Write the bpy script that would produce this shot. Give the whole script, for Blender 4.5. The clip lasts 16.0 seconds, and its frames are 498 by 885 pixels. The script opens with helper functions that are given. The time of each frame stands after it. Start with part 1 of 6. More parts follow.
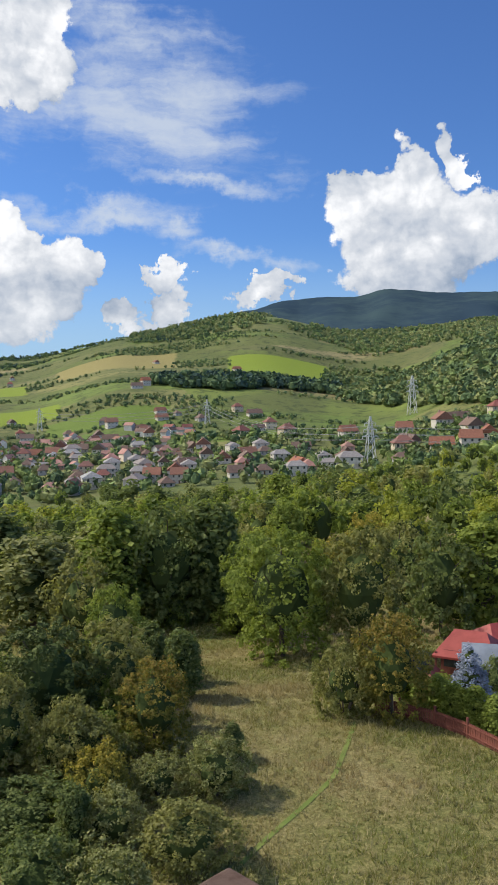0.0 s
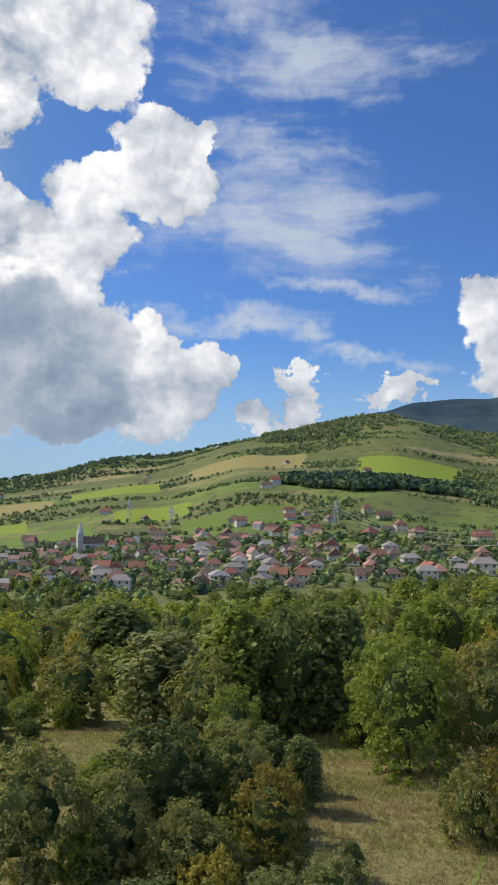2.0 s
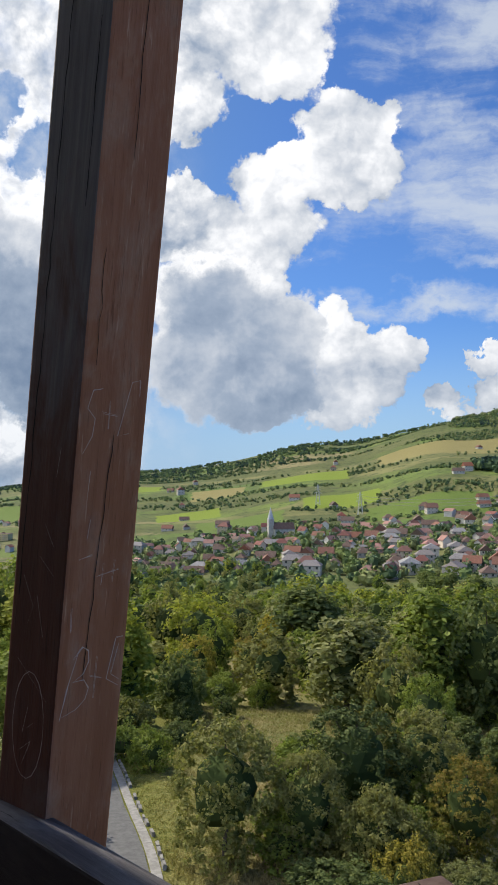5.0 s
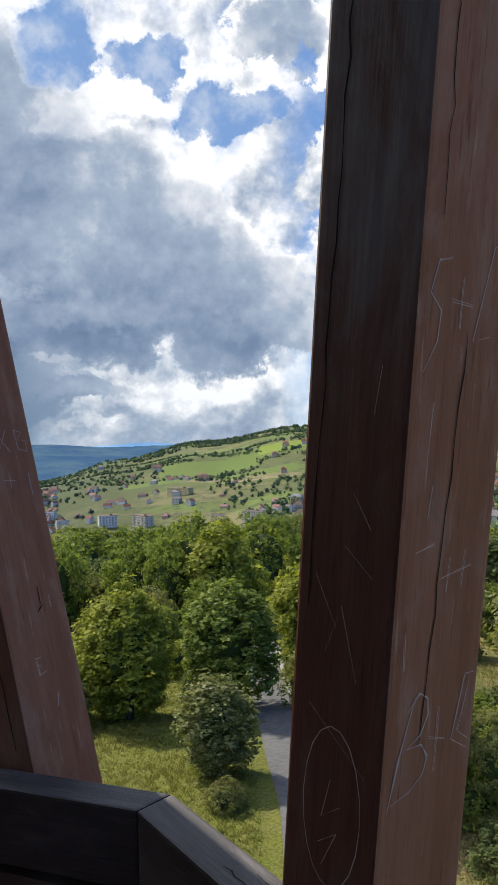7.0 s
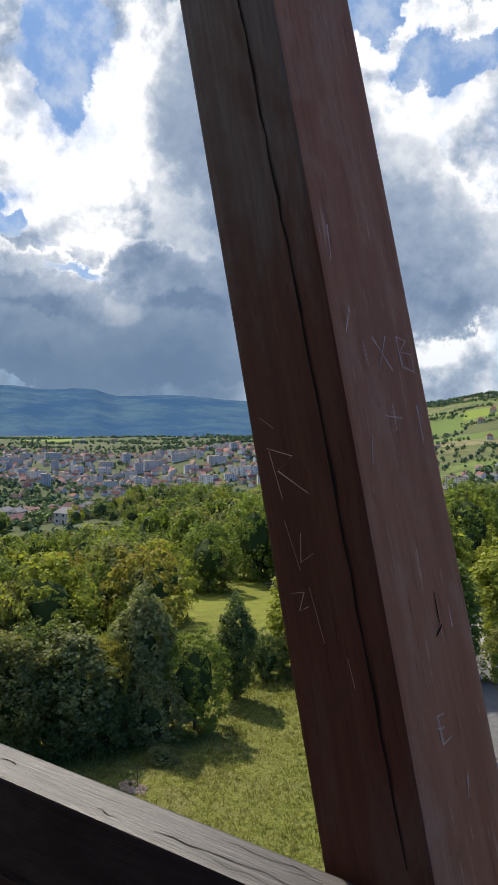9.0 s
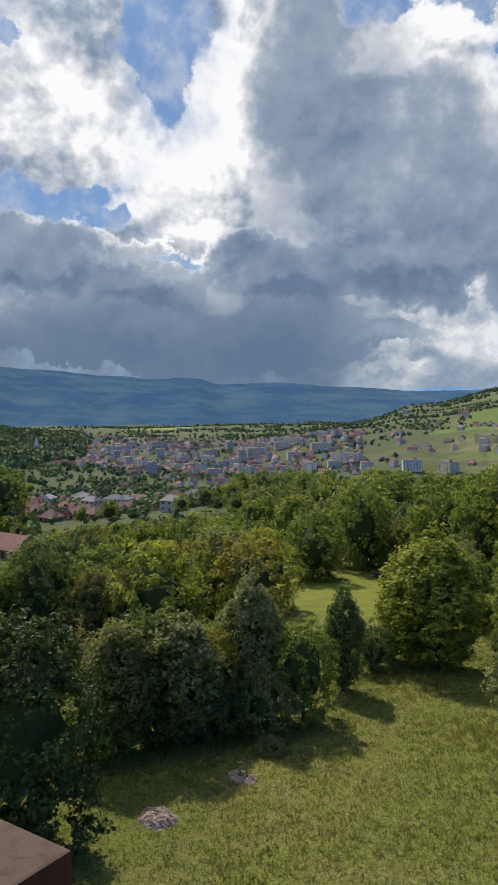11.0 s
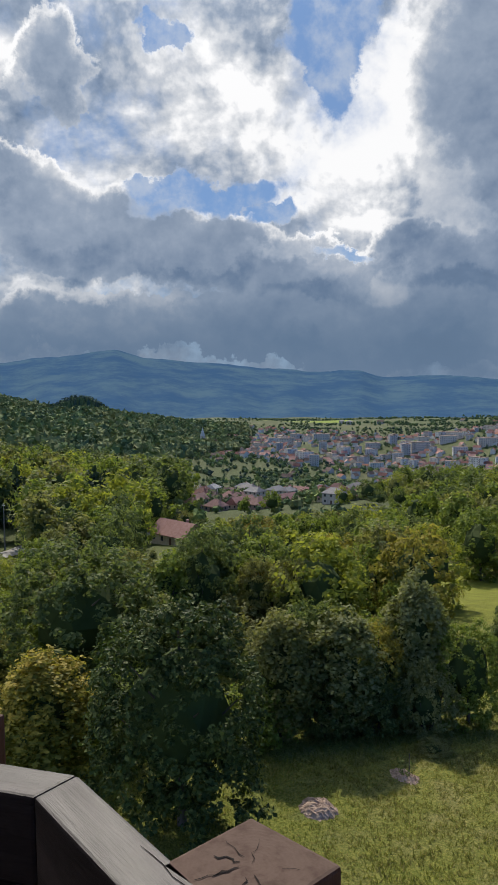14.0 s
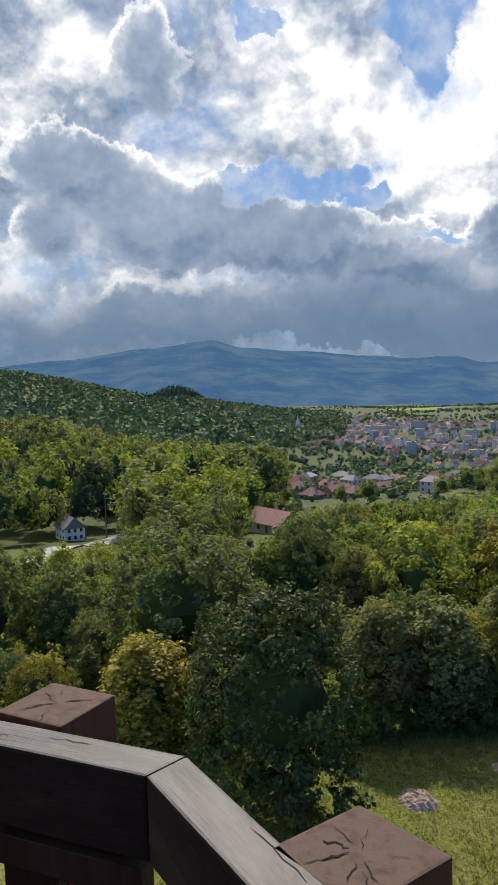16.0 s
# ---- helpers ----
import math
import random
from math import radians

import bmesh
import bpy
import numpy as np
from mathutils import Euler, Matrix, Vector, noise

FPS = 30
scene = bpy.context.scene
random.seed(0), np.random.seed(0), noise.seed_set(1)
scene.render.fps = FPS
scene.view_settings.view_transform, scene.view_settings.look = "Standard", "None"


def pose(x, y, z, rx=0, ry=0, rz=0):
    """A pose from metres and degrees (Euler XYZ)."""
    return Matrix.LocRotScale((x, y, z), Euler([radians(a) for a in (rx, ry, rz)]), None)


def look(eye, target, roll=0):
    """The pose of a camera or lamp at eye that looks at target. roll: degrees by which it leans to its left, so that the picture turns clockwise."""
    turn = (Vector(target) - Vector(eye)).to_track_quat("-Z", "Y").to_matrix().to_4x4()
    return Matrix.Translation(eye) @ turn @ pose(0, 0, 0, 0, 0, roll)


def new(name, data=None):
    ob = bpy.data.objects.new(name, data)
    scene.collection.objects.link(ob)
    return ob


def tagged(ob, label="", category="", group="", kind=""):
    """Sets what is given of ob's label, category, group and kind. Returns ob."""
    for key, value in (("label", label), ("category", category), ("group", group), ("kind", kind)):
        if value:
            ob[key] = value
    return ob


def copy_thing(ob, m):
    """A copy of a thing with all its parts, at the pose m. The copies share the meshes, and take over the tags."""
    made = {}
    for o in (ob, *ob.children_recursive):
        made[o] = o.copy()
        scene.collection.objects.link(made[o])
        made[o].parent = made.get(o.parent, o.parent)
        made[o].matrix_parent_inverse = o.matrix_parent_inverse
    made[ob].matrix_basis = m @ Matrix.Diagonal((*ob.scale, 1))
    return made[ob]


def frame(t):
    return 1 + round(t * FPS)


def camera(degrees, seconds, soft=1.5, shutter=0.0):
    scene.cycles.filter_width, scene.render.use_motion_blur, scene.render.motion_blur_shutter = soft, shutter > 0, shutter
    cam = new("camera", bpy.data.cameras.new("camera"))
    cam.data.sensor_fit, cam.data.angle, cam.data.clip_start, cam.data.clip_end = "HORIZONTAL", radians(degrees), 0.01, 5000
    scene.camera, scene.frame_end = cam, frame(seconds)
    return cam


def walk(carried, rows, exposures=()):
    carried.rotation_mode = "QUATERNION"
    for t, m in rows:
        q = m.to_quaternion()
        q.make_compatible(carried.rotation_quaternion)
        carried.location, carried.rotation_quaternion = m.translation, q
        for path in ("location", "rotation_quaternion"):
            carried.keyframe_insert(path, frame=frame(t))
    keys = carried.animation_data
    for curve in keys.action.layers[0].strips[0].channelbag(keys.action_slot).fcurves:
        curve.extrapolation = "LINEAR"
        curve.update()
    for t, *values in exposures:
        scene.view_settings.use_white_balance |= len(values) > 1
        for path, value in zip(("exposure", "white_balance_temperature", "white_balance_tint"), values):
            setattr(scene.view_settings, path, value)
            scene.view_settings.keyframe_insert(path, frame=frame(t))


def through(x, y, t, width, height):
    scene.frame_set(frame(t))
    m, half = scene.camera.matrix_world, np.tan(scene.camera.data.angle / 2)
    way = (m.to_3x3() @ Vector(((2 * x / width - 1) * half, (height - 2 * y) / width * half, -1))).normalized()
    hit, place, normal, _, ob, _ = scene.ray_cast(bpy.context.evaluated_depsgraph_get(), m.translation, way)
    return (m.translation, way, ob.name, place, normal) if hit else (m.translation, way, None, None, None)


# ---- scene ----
from mathutils import kdtree

EYE = 20.0
cam = camera(33.45, 16.0, soft=0.8)
# seconds, place, tilt, lean, turn
PATH = [
    (0.0, 0.000, -0.000, 20.000, 86.50, 0.80, -0.00),
    (0.5, 0.205, -0.121, 19.988, 87.66, 0.19, 4.59),
    (1.0, 0.280, -0.222, 19.975, 89.86, -0.68, 6.87),
    (1.5, 0.278, -0.248, 19.989, 91.94, -0.67, 8.18),
    (2.0, 0.271, -0.240, 20.003, 93.45, -0.41, 8.92),
    (2.5, 0.268, -0.238, 20.002, 93.90, -0.38, 9.51),
    (3.0, 0.267, -0.241, 20.008, 93.78, -0.60, 10.96),
    (3.5, 0.266, -0.271, 20.030, 93.66, -0.70, 13.67),
    (4.0, 0.301, -0.377, 20.038, 93.55, -0.39, 16.73),
    (4.2, 0.322, -0.424, 20.004, 93.48, -0.25, 18.34),
    (6.3, -0.119, -0.108, 19.968, 89.96, 0.42, 27.14),
    (6.5, -0.180, -0.052, 19.962, 89.65, 0.94, 29.03),
    (7.0, -0.314, 0.124, 19.968, 89.26, 1.48, 33.73),
    (7.5, -0.452, 0.245, 19.953, 88.45, -0.35, 38.64),
    (8.0, -0.651, 0.301, 19.936, 87.57, -1.02, 40.57),
    (8.5, -0.885, 0.352, 19.921, 87.20, -0.95, 42.68),
    (9.0, -1.086, 0.456, 19.903, 86.62, -0.57, 47.62),
    (9.2, -1.163, 0.519, 19.908, 86.50, -0.92, 48.71),
    (11.3, -1.766, 0.742, 19.974, 85.76, 0.64, 55.82),
    (11.5, -1.786, 0.726, 19.980, 85.82, 0.57, 56.67),
    (12.0, -1.817, 0.692, 19.993, 85.99, 0.43, 58.10),
    (12.5, -1.830, 0.681, 19.983, 86.16, 0.33, 59.84),
    (13.0, -1.861, 0.657, 19.962, 85.98, 0.37, 62.37),
    (13.5, -1.913, 0.677, 19.930, 85.69, 0.34, 64.23),
    (14.0, -1.900, 0.655, 19.943, 85.32, 0.57, 65.84),
    (14.5, -1.909, 0.638, 19.936, 84.99, 0.63, 68.12),
    (15.0, -1.899, 0.623, 19.940, 84.71, 0.73, 69.90),
    (15.5, -1.893, 0.626, 19.944, 84.63, 0.90, 71.39),
    (16.0, -1.904, 0.641, 19.941, 84.65, 1.60, 72.36),
]
walk(cam, [(t, pose(x, y, z, rx, ry, rz)) for t, x, y, z, rx, ry, rz in PATH],
     exposures=[(0.0, 0.15), (1.5, 0.0), (4.2, 0.05), (6.3, 0.25), (9.2, 0.2), (11.3, -0.1), (13.5, -0.1), (16.0, 0.15)])

# ---- world, sun ----
SUN_TURN, SUN_HEIGHT = 72.0, 44.0          # degrees to the left of +y, degrees up


def heading(az, el=0.0):
    a, e = radians(az), radians(el)
    return Vector((-math.sin(a) * math.cos(e), math.cos(a) * math.cos(e), math.sin(e)))


sun = new("sun", bpy.data.lights.new("sun", "SUN"))
sun.data.energy, sun.data.angle, sun.data.color = 4.6, radians(0.9), (1.0, 0.92, 0.78)
sun.matrix_world = look(heading(SUN_TURN, SUN_HEIGHT) * 300, (0, 0, 0))


class Nodes:
    """Short hand for building a node tree."""

    def __init__(self, tree):
        self.tree = tree
        tree.nodes.clear()

    def add(self, kind, **values):
        n = self.tree.nodes.new(kind)
        for k, v in values.items():
            if k == "op":
                n.operation = v
            elif k == "clamp":
                n.use_clamp = v
        return n

    def link(self, a, b):
        self.tree.links.new(a, b)

    def put(self, socket, v):
        if isinstance(v, bpy.types.NodeSocket):
            self.link(v, socket)
        else:
            socket.default_value = v

    def math(self, op, a, b=0.0, c=0.0, clamp=False):
        n = self.add("ShaderNodeMath", op=op, clamp=clamp)
        for s, v in zip(n.inputs, (a, b, c)):
            self.put(s, v)
        return n.outputs[0]

    def vec(self, op, a, b=(0, 0, 0)):
        n = self.add("ShaderNodeVectorMath", op=op)
        self.put(n.inputs[0], a)
        self.put(n.inputs[1], b)
        return n.outputs["Value"] if op in ("LENGTH", "DOT_PRODUCT", "DISTANCE") else n.outputs[0]

    def noise(self, vector, scale, detail=4.0, rough=0.55, warp=0.0):
        n = self.add("ShaderNodeTexNoise")
        self.put(n.inputs["Vector"], vector)
        n.inputs["Scale"].default_value, n.inputs["Detail"].default_value = scale, detail
        n.inputs["Roughness"].default_value, n.inputs["Distortion"].default_value = rough, warp
        return n.outputs["Fac"]

    def voronoi(self, vector, scale, feature="F1", out="Distance", randomness=1.0):
        n = self.add("ShaderNodeTexVoronoi")
        n.feature = feature
        self.put(n.inputs["Vector"], vector)
        n.inputs["Scale"].default_value = scale
        n.inputs["Randomness"].default_value = randomness
        return n.outputs[out]

    def step(self, v, lo, hi, a=0.0, b=1.0):
        n = self.add("ShaderNodeMapRange")
        n.interpolation_type = "SMOOTHSTEP"
        for s, x in zip(n.inputs, (v, lo, hi, a, b)):
            self.put(s, x)
        return n.outputs[0]

    def mix(self, f, a, b, blend="MIX"):
        n = self.add("ShaderNodeMix")
        n.data_type, n.blend_type = "RGBA", blend
        self.put(n.inputs[0], f)
        for s, v in zip((n.inputs[6], n.inputs[7]), (a, b)):
            self.put(s, v if isinstance(v, bpy.types.NodeSocket) else (*v[:3], 1.0))
        return n.outputs[2]

    def ramp(self, f, stops):
        n = self.add("ShaderNodeValToRGB")
        el = n.color_ramp.elements
        while len(el) < len(stops):
            el.new(0.5)
        for e, (p, c) in zip(el, stops):
            e.position, e.color = p, (*c, 1.0)
        self.put(n.inputs[0], f)
        return n.outputs[0]

    def xyz(self, v):
        n = self.add("ShaderNodeSeparateXYZ")
        self.put(n.inputs[0], v)
        return n.outputs

    def join(self, x, y, z):
        n = self.add("ShaderNodeCombineXYZ")
        for s, v in zip(n.inputs, (x, y, z)):
            self.put(s, v)
        return n.outputs[0]


# clouds: turn, height, half-width, half-height in degrees
HEAPS = [
    (-10.0, 10.9, 3.9, 4.3), (-10.2, 14.4, 1.5, 1.9), (-13.5, 14.9, 1.2, 2.0), (-7.8, 13.1, 1.2, 1.9), (-15.0, 9.9, 3.5, 2.9),
    (-10.8, 7.5, 4.7, 1.8), (6.7, 8.2, 1.2, 1.2), (5.4, 6.0, 1.6, 1.9), (-1.6, 6.4, 2.9, 0.6), (8.4, 4.7, 2.3, 1.0),
    (15.2, 9.1, 2.3, 2.1), (12.5, 7.8, 1.9, 2.4), (14.6, 5.6, 3.7, 2.5), (22.9, 29.4, 7.0, 3.5), (19.7, 27.1, 3.9, 2.3),
    (26.6, 24.8, 3.5, 2.5), (15.1, 23.2, 2.9, 2.0), (19.3, 20.2, 4.1, 1.9), (23.7, 16.5, 6.6, 2.7), (15.6, 20.5, 3.9, 2.3),
    (26.4, 18.2, 2.7, 1.9), (20.6, 13.7, 2.7, 2.3),
]
GREY_EAST = [
    (23.9, 9.8, 6.4, 5.8), (21.6, 6.8, 4.3, 3.5), (43.1, 12.9, 8.2, 7.4),
    (34.0, 7.6, 5.8, 3.3), (42.8, 8.1, 8.6, 2.7), (31.5, 26.1, 3.9, 2.3), (49.1, 20.6, 2.3, 2.7), (47.5, 3.2, 6.6, 1.2),
    (35.2, 9.7, 5.1, 5.1), (55.8, 3.6, 10.1, 3.3), (62.1, 3.9, 6.2, 2.7), 
    (48.9, 18.5, 5.8, 7.4), (47.3, 12.6, 6.6, 4.3), (46.2, 8.7, 6.2, 2.7),
]
GREY_WEST = [
     (73.1, 9.5, 5.5, 2.8), (67.9, 8.8, 4.7, 2.0), (61.8, 7.1, 6.6, 1.9),
    (52.2, 7.7, 5.1, 2.3), (61.4, 3.3, 15.6, 2.7), (83.2, 13.0, 5.5, 2.3), (78.5, 9.9, 6.6, 3.3),
    (71.3, 8.2, 7.8, 2.3), (78.2, 19.3, 2.9, 3.5), (85.6, 8.5, 3.5, 2.7),
    (76.8, 3.4, 11.7, 2.3), (81.3, 2.8, 1.6, 0.7),
]
HOLES = [
    (46.1, 24.6, 2.4, 2.8), (40.3, 23.9, 2.8, 1.4), (33.6, 21.2, 3.5, 1.2), (28.8, 24.7, 1.2, 1.9), (60.2, 22.3, 3.1, 2.3),
    (35.4, 20.9, 2.7, 1.5), (39.2, 23.3, 1.2, 1.6), (59.9, 20.8, 1.8, 4.1), (44.9, 23.2, 1.6, 1.2), (59.1, 8.2, 2.3, 0.5),
    (71.9, 12.8, 2.3, 0.8), (69.0, 11.8, 4.5, 1.2), (64.4, 10.3, 1.8, 0.9), (71.8, 21.8, 1.6, 1.0), (22.7, 22.0, 3.7, 1.4),
]
BRIGHT_EAST = [
    (32.6, 15.3, 3.5, 6.2), (37.4, 22.0, 6.2, 1.9), (44.4, 20.4, 3.9, 1.2), (37.2, 3.0, 10.1, 1.2), (46.7, 5.1, 2.7, 0.4),
    (57.5, 17.0, 4.0, 4.0), (59.9, 13.4, 4.7, 3.1), (52.0, 10.5, 2.3, 1.9), (58.8, 8.4, 3.1, 2.3), (55.4, 6.3, 1.6, 1.2),
    (35.4, 17.0, 4.7, 3.5), (33.2, 3.0, 3.1, 1.2), (56.5, 21.1, 1.3, 5.1), (55.0, 15.0, 2.3, 1.6), (52.2, 12.5, 2.7, 1.8),
    (49.7, 10.6, 1.6, 0.9),
]
BRIGHT_WEST = [
    (68.8, 19.3, 8.6, 4.7), (64.0, 15.8, 6.2, 1.9), (45.3, 21.1, 2.1, 1.9), (60.2, 8.2, 5.5, 0.6), (55.8, 5.9, 1.9, 1.0),
    (74.2, 5.9, 2.3, 0.7), (44.7, 4.5, 2.3, 0.5), (45.0, 0.6, 2.7, 0.4), (82.9, 20.0, 4.3, 3.1), (68.9, 17.0, 4.7, 2.7),
    (73.6, 19.3, 1.9, 2.7), (78.6, 5.3, 4.3, 0.7), (85.7, 4.0, 2.7, 0.8), (82.5, 1.5, 5.5, 0.4),
]
WISPS = [
    (6.4, 18.4, 7.8, 4.3), (4.1, 13.9, 5.8, 0.7), (9.5, 11.3, 3.7, 0.7), (1.0, 9.3, 3.7, 0.6), (4.6, 10.5, 2.3, 0.9),
    (4.1, 28.0, 8.6, 2.7), (10.1, 30.7, 5.8, 1.9), (8.8, 18.8, 8.6, 4.3), (7.3, 22.7, 5.8, 1.9), (10.9, 11.7, 5.5, 0.9),
]


def build_sky():
    world = bpy.data.worlds.new("sky")
    world.use_nodes = True
    scene.world = world
    k = Nodes(world.node_tree)
    sky = k.add("ShaderNodeTexSky")
    sky.sky_type, sky.sun_disc = "NISHITA", False
    sky.sun_elevation, sky.sun_rotation = radians(SUN_HEIGHT), radians(-SUN_TURN)
    sky.air_density, sky.dust_density, sky.ozone_density, sky.altitude = 1.0, 0.6, 3.0, 400
    d = k.add("ShaderNodeTexCoord").outputs["Generated"]
    x, y, z = k.xyz(d)
    az = k.math("MULTIPLY", k.math("ARCTAN2", k.math("MULTIPLY", x, -1.0), y), 57.2958)
    el = k.math("MULTIPLY", k.math("ARCSINE", z), 57.2958)
    toward = heading(SUN_TURN, SUN_HEIGHT)

    def wobble(amount, scale, seed):
        n = k.add("ShaderNodeTexNoise")
        k.put(n.inputs["Vector"], k.vec("ADD", d, (seed, 0, 0)))
        n.inputs["Scale"].default_value, n.inputs["Detail"].default_value, n.inputs["Roughness"].default_value = scale, 7.0, 0.62
        return k.vec("MULTIPLY", k.vec("SUBTRACT", n.outputs["Color"], (0.5, 0.5, 0.5)), (amount, amount * 0.8, 0))

    flat = k.join(az, el, 0.0)
    puffy = k.vec("ADD", flat, wobble(9.0, 11.0, 0.0))
    soft = k.vec("ADD", flat, wobble(12.0, 6.0, 4.0))

    def field(p, blobs):
        total = None
        for a, e, w, h in blobs:
            q = k.vec("MULTIPLY", k.vec("SUBTRACT", p, (a, e, 0)), (1 / w, 1 / h, 0))
            v = k.math("SUBTRACT", 1.0, k.vec("LENGTH", q))
            total = v if total is None else k.math("SMOOTH_MAX", total, v, 0.2)
        return total

    def billow(at):
        """Heaped cloud: rounded cells on several scales."""
        big = k.noise(k.vec("MULTIPLY", at, (1, 1, 1.25)), 6.0, 9.0, 0.56, 0.2)
        return big

    def cells(at):
        n = k.add("ShaderNodeTexVoronoi")
        n.feature, n.normalize = "F1", True
        k.put(n.inputs["Vector"], at)
        n.inputs["Scale"].default_value, n.inputs["Detail"].default_value, n.inputs["Roughness"].default_value, n.inputs["Lacunarity"].default_value = 9.0, 4.0, 0.52, 2.1
        return k.math("SUBTRACT", 1.0, n.outputs["Distance"])

    here = billow(d)
    bent = k.vec("ADD", d, k.vec("MULTIPLY", wobble(0.05, 14.0, 2.0), (1, 1, 1)))
    heapy = cells(bent)
    relief = k.math("SUBTRACT", heapy, cells(k.vec("ADD", bent, tuple(toward * 0.012))))
    lit = k.math("SUBTRACT", here, billow(k.vec("ADD", d, tuple(toward * 0.035))))
    fine = k.noise(d, 24.0, 8.0, 0.6)
    deck = k.step(az, 24.0, 33.0, -0.9, 0.50)
    behind = k.math("MAXIMUM", k.step(az, 110.0, 150.0), k.step(az, -20.0, -60.0))
    deck = k.math("ADD", deck, k.math("MULTIPLY", behind, 0.5))
    holes = k.step(field(k.vec("ADD", flat, wobble(7.0, 13.0, 7.0)), HOLES), -0.25, 0.40, 0.0, 1.1)
    deck = k.math("SUBTRACT", deck, holes)
    deck = k.math("ADD", deck, k.math("MULTIPLY", k.math("SUBTRACT", here, 0.5), 1.7))
    deck = k.math("ADD", deck, k.math("MULTIPLY", k.math("SUBTRACT", fine, 0.5), 0.8))
    heaps = field(puffy, HEAPS)
    edge = k.math("ADD", k.math("MULTIPLY", k.math("SUBTRACT", heapy, 0.62), 0.9), k.math("MULTIPLY", k.math("SUBTRACT", here, 0.5), 0.9))
    heaps = k.math("ADD", heaps, edge)
    cover = k.math("MAXIMUM", k.step(heaps, 0.02, 0.16), k.step(deck, -0.20, 0.55))
    # thin high cloud, drawn out in streaks
    streak = k.noise(k.vec("ADD", k.vec("MULTIPLY", flat, (0.07, 0.24, 1)), k.vec("MULTIPLY", wobble(9.0, 3.0, 9.0), (0.16, 0.16, 0))), 2.0, 9.0, 0.6)
    wisp = k.step(k.math("ADD", k.math("MULTIPLY", field(soft, WISPS), 0.8), k.math("MULTIPLY", k.math("SUBTRACT", streak, 0.5), 2.6)), -0.25, 1.0, 0.0, 0.80)
    # thick masses in front: a bright rim towards the sun, grey within
    grey, glow = GREY_EAST + GREY_WEST, BRIGHT_EAST + BRIGHT_WEST
    rough = k.math("ADD", k.math("MULTIPLY", k.math("SUBTRACT", here, 0.5), 0.9), k.math("MULTIPLY", k.math("SUBTRACT", heapy, 0.62), 0.7))
    body = field(puffy, grey)
    mass = k.math("ADD", body, rough)
    above = k.math("SUBTRACT", body, field(k.vec("ADD", puffy, (0.6, 1.6, 0)), grey))
    shine = k.step(field(puffy, glow), -0.30, 0.45)
    level = k.math("ADD", k.step(az, 56.0, 66.0, 0.70, 0.67), k.math("ADD", k.math("MULTIPLY", lit, k.step(az, 20.0, 30.0, 1.1, 2.5)), k.math("MULTIPLY", relief, k.step(az, 20.0, 30.0, 1.2, 1.9))))
    level = k.math("ADD", level, k.math("MULTIPLY", k.math("SUBTRACT", heapy, 0.72), 0.5))
    level = k.math("ADD", level, k.step(heaps, -0.1, 0.3, 0.0, 0.11))
    level = k.math("ADD", level, k.math("MULTIPLY", shine, k.step(az, 58.0, 66.0, 0.20, 0.17)))
    rim = k.math("MULTIPLY", k.step(mass, 0.34, 0.02), k.step(above, -0.05, 0.35, 0.15, 1.0))
    core = k.step(mass, 0.0, 0.60, 0.62, 0.48)
    rim = k.math("MULTIPLY", rim, k.step(el, 2.5, 6.5))
    core = k.math("ADD", core, k.math("MULTIPLY", rim, 0.34))
    core = k.math("SUBTRACT", core, k.step(above, 0.10, -0.55, 0.0, 0.16))
    core = k.math("ADD", core, k.math("MULTIPLY", shine, 0.16))
    core = k.math("ADD", core, k.math("ADD", k.math("MULTIPLY", relief, 0.85), k.math("MULTIPLY", lit, 0.75)))
    core = k.math("SUBTRACT", core, k.math("MULTIPLY", k.step(el, 14.0, 5.5, 0.0, 0.12), k.math("MULTIPLY", k.step(az, 58.0, 52.0), k.step(az, 27.0, 33.0))))
    core = k.math("ADD", core, k.step(az, 31.0, 26.0, 0.0, 0.07))
    front = k.step(mass, -0.03, 0.12)
    m = k.add("ShaderNodeMix")
    m.data_type = "FLOAT"
    for socket, v in zip((m.inputs[0], m.inputs[2], m.inputs[3]), (front, level, core)):
        k.put(socket, v)
    level = m.outputs[0]
    level = k.math("ADD", level, k.math("MULTIPLY", k.step(deck, 0.60, 0.15, 0.0, 0.14), k.step(az, 26.0, 34.0)))
    level = k.math("ADD", level, k.math("MULTIPLY", behind, 0.25))
    cover = k.math("MAXIMUM", cover, k.math("MULTIPLY", front, k.math("SUBTRACT", 1.0, k.math("MULTIPLY", holes, 0.9, clamp=True))))
    cloud = k.ramp(level, [(0.05, (0.090, 0.140, 0.225)), (0.30, (0.150, 0.218, 0.335)), (0.56, (0.322, 0.390, 0.500)), (0.80, (0.66, 0.69, 0.74)), (1.0, (1.02, 1.02, 1.03))])
    low = k.step(el, 8.5, 1.5, 0.0, 0.88)
    cloud = k.mix(k.math("MULTIPLY", low, k.step(az, 43.0, 51.0, 0.35, 1.0)), cloud, k.mix(k.step(az, 42.0, 51.0), (0.34, 0.42, 0.52), (0.125, 0.195, 0.300)))
    blue = k.mix(1.0, sky.outputs[0], (0.052, 0.078, 0.118), "MULTIPLY")
    blue = k.mix(k.step(az, 15.0, 35.0, 0.0, 0.75), blue, (0.14, 0.27, 0.50))
    haze = k.step(el, 11.0, 0.5, 0.0, 0.72)
    blue = k.mix(haze, blue, (0.38, 0.55, 0.74))
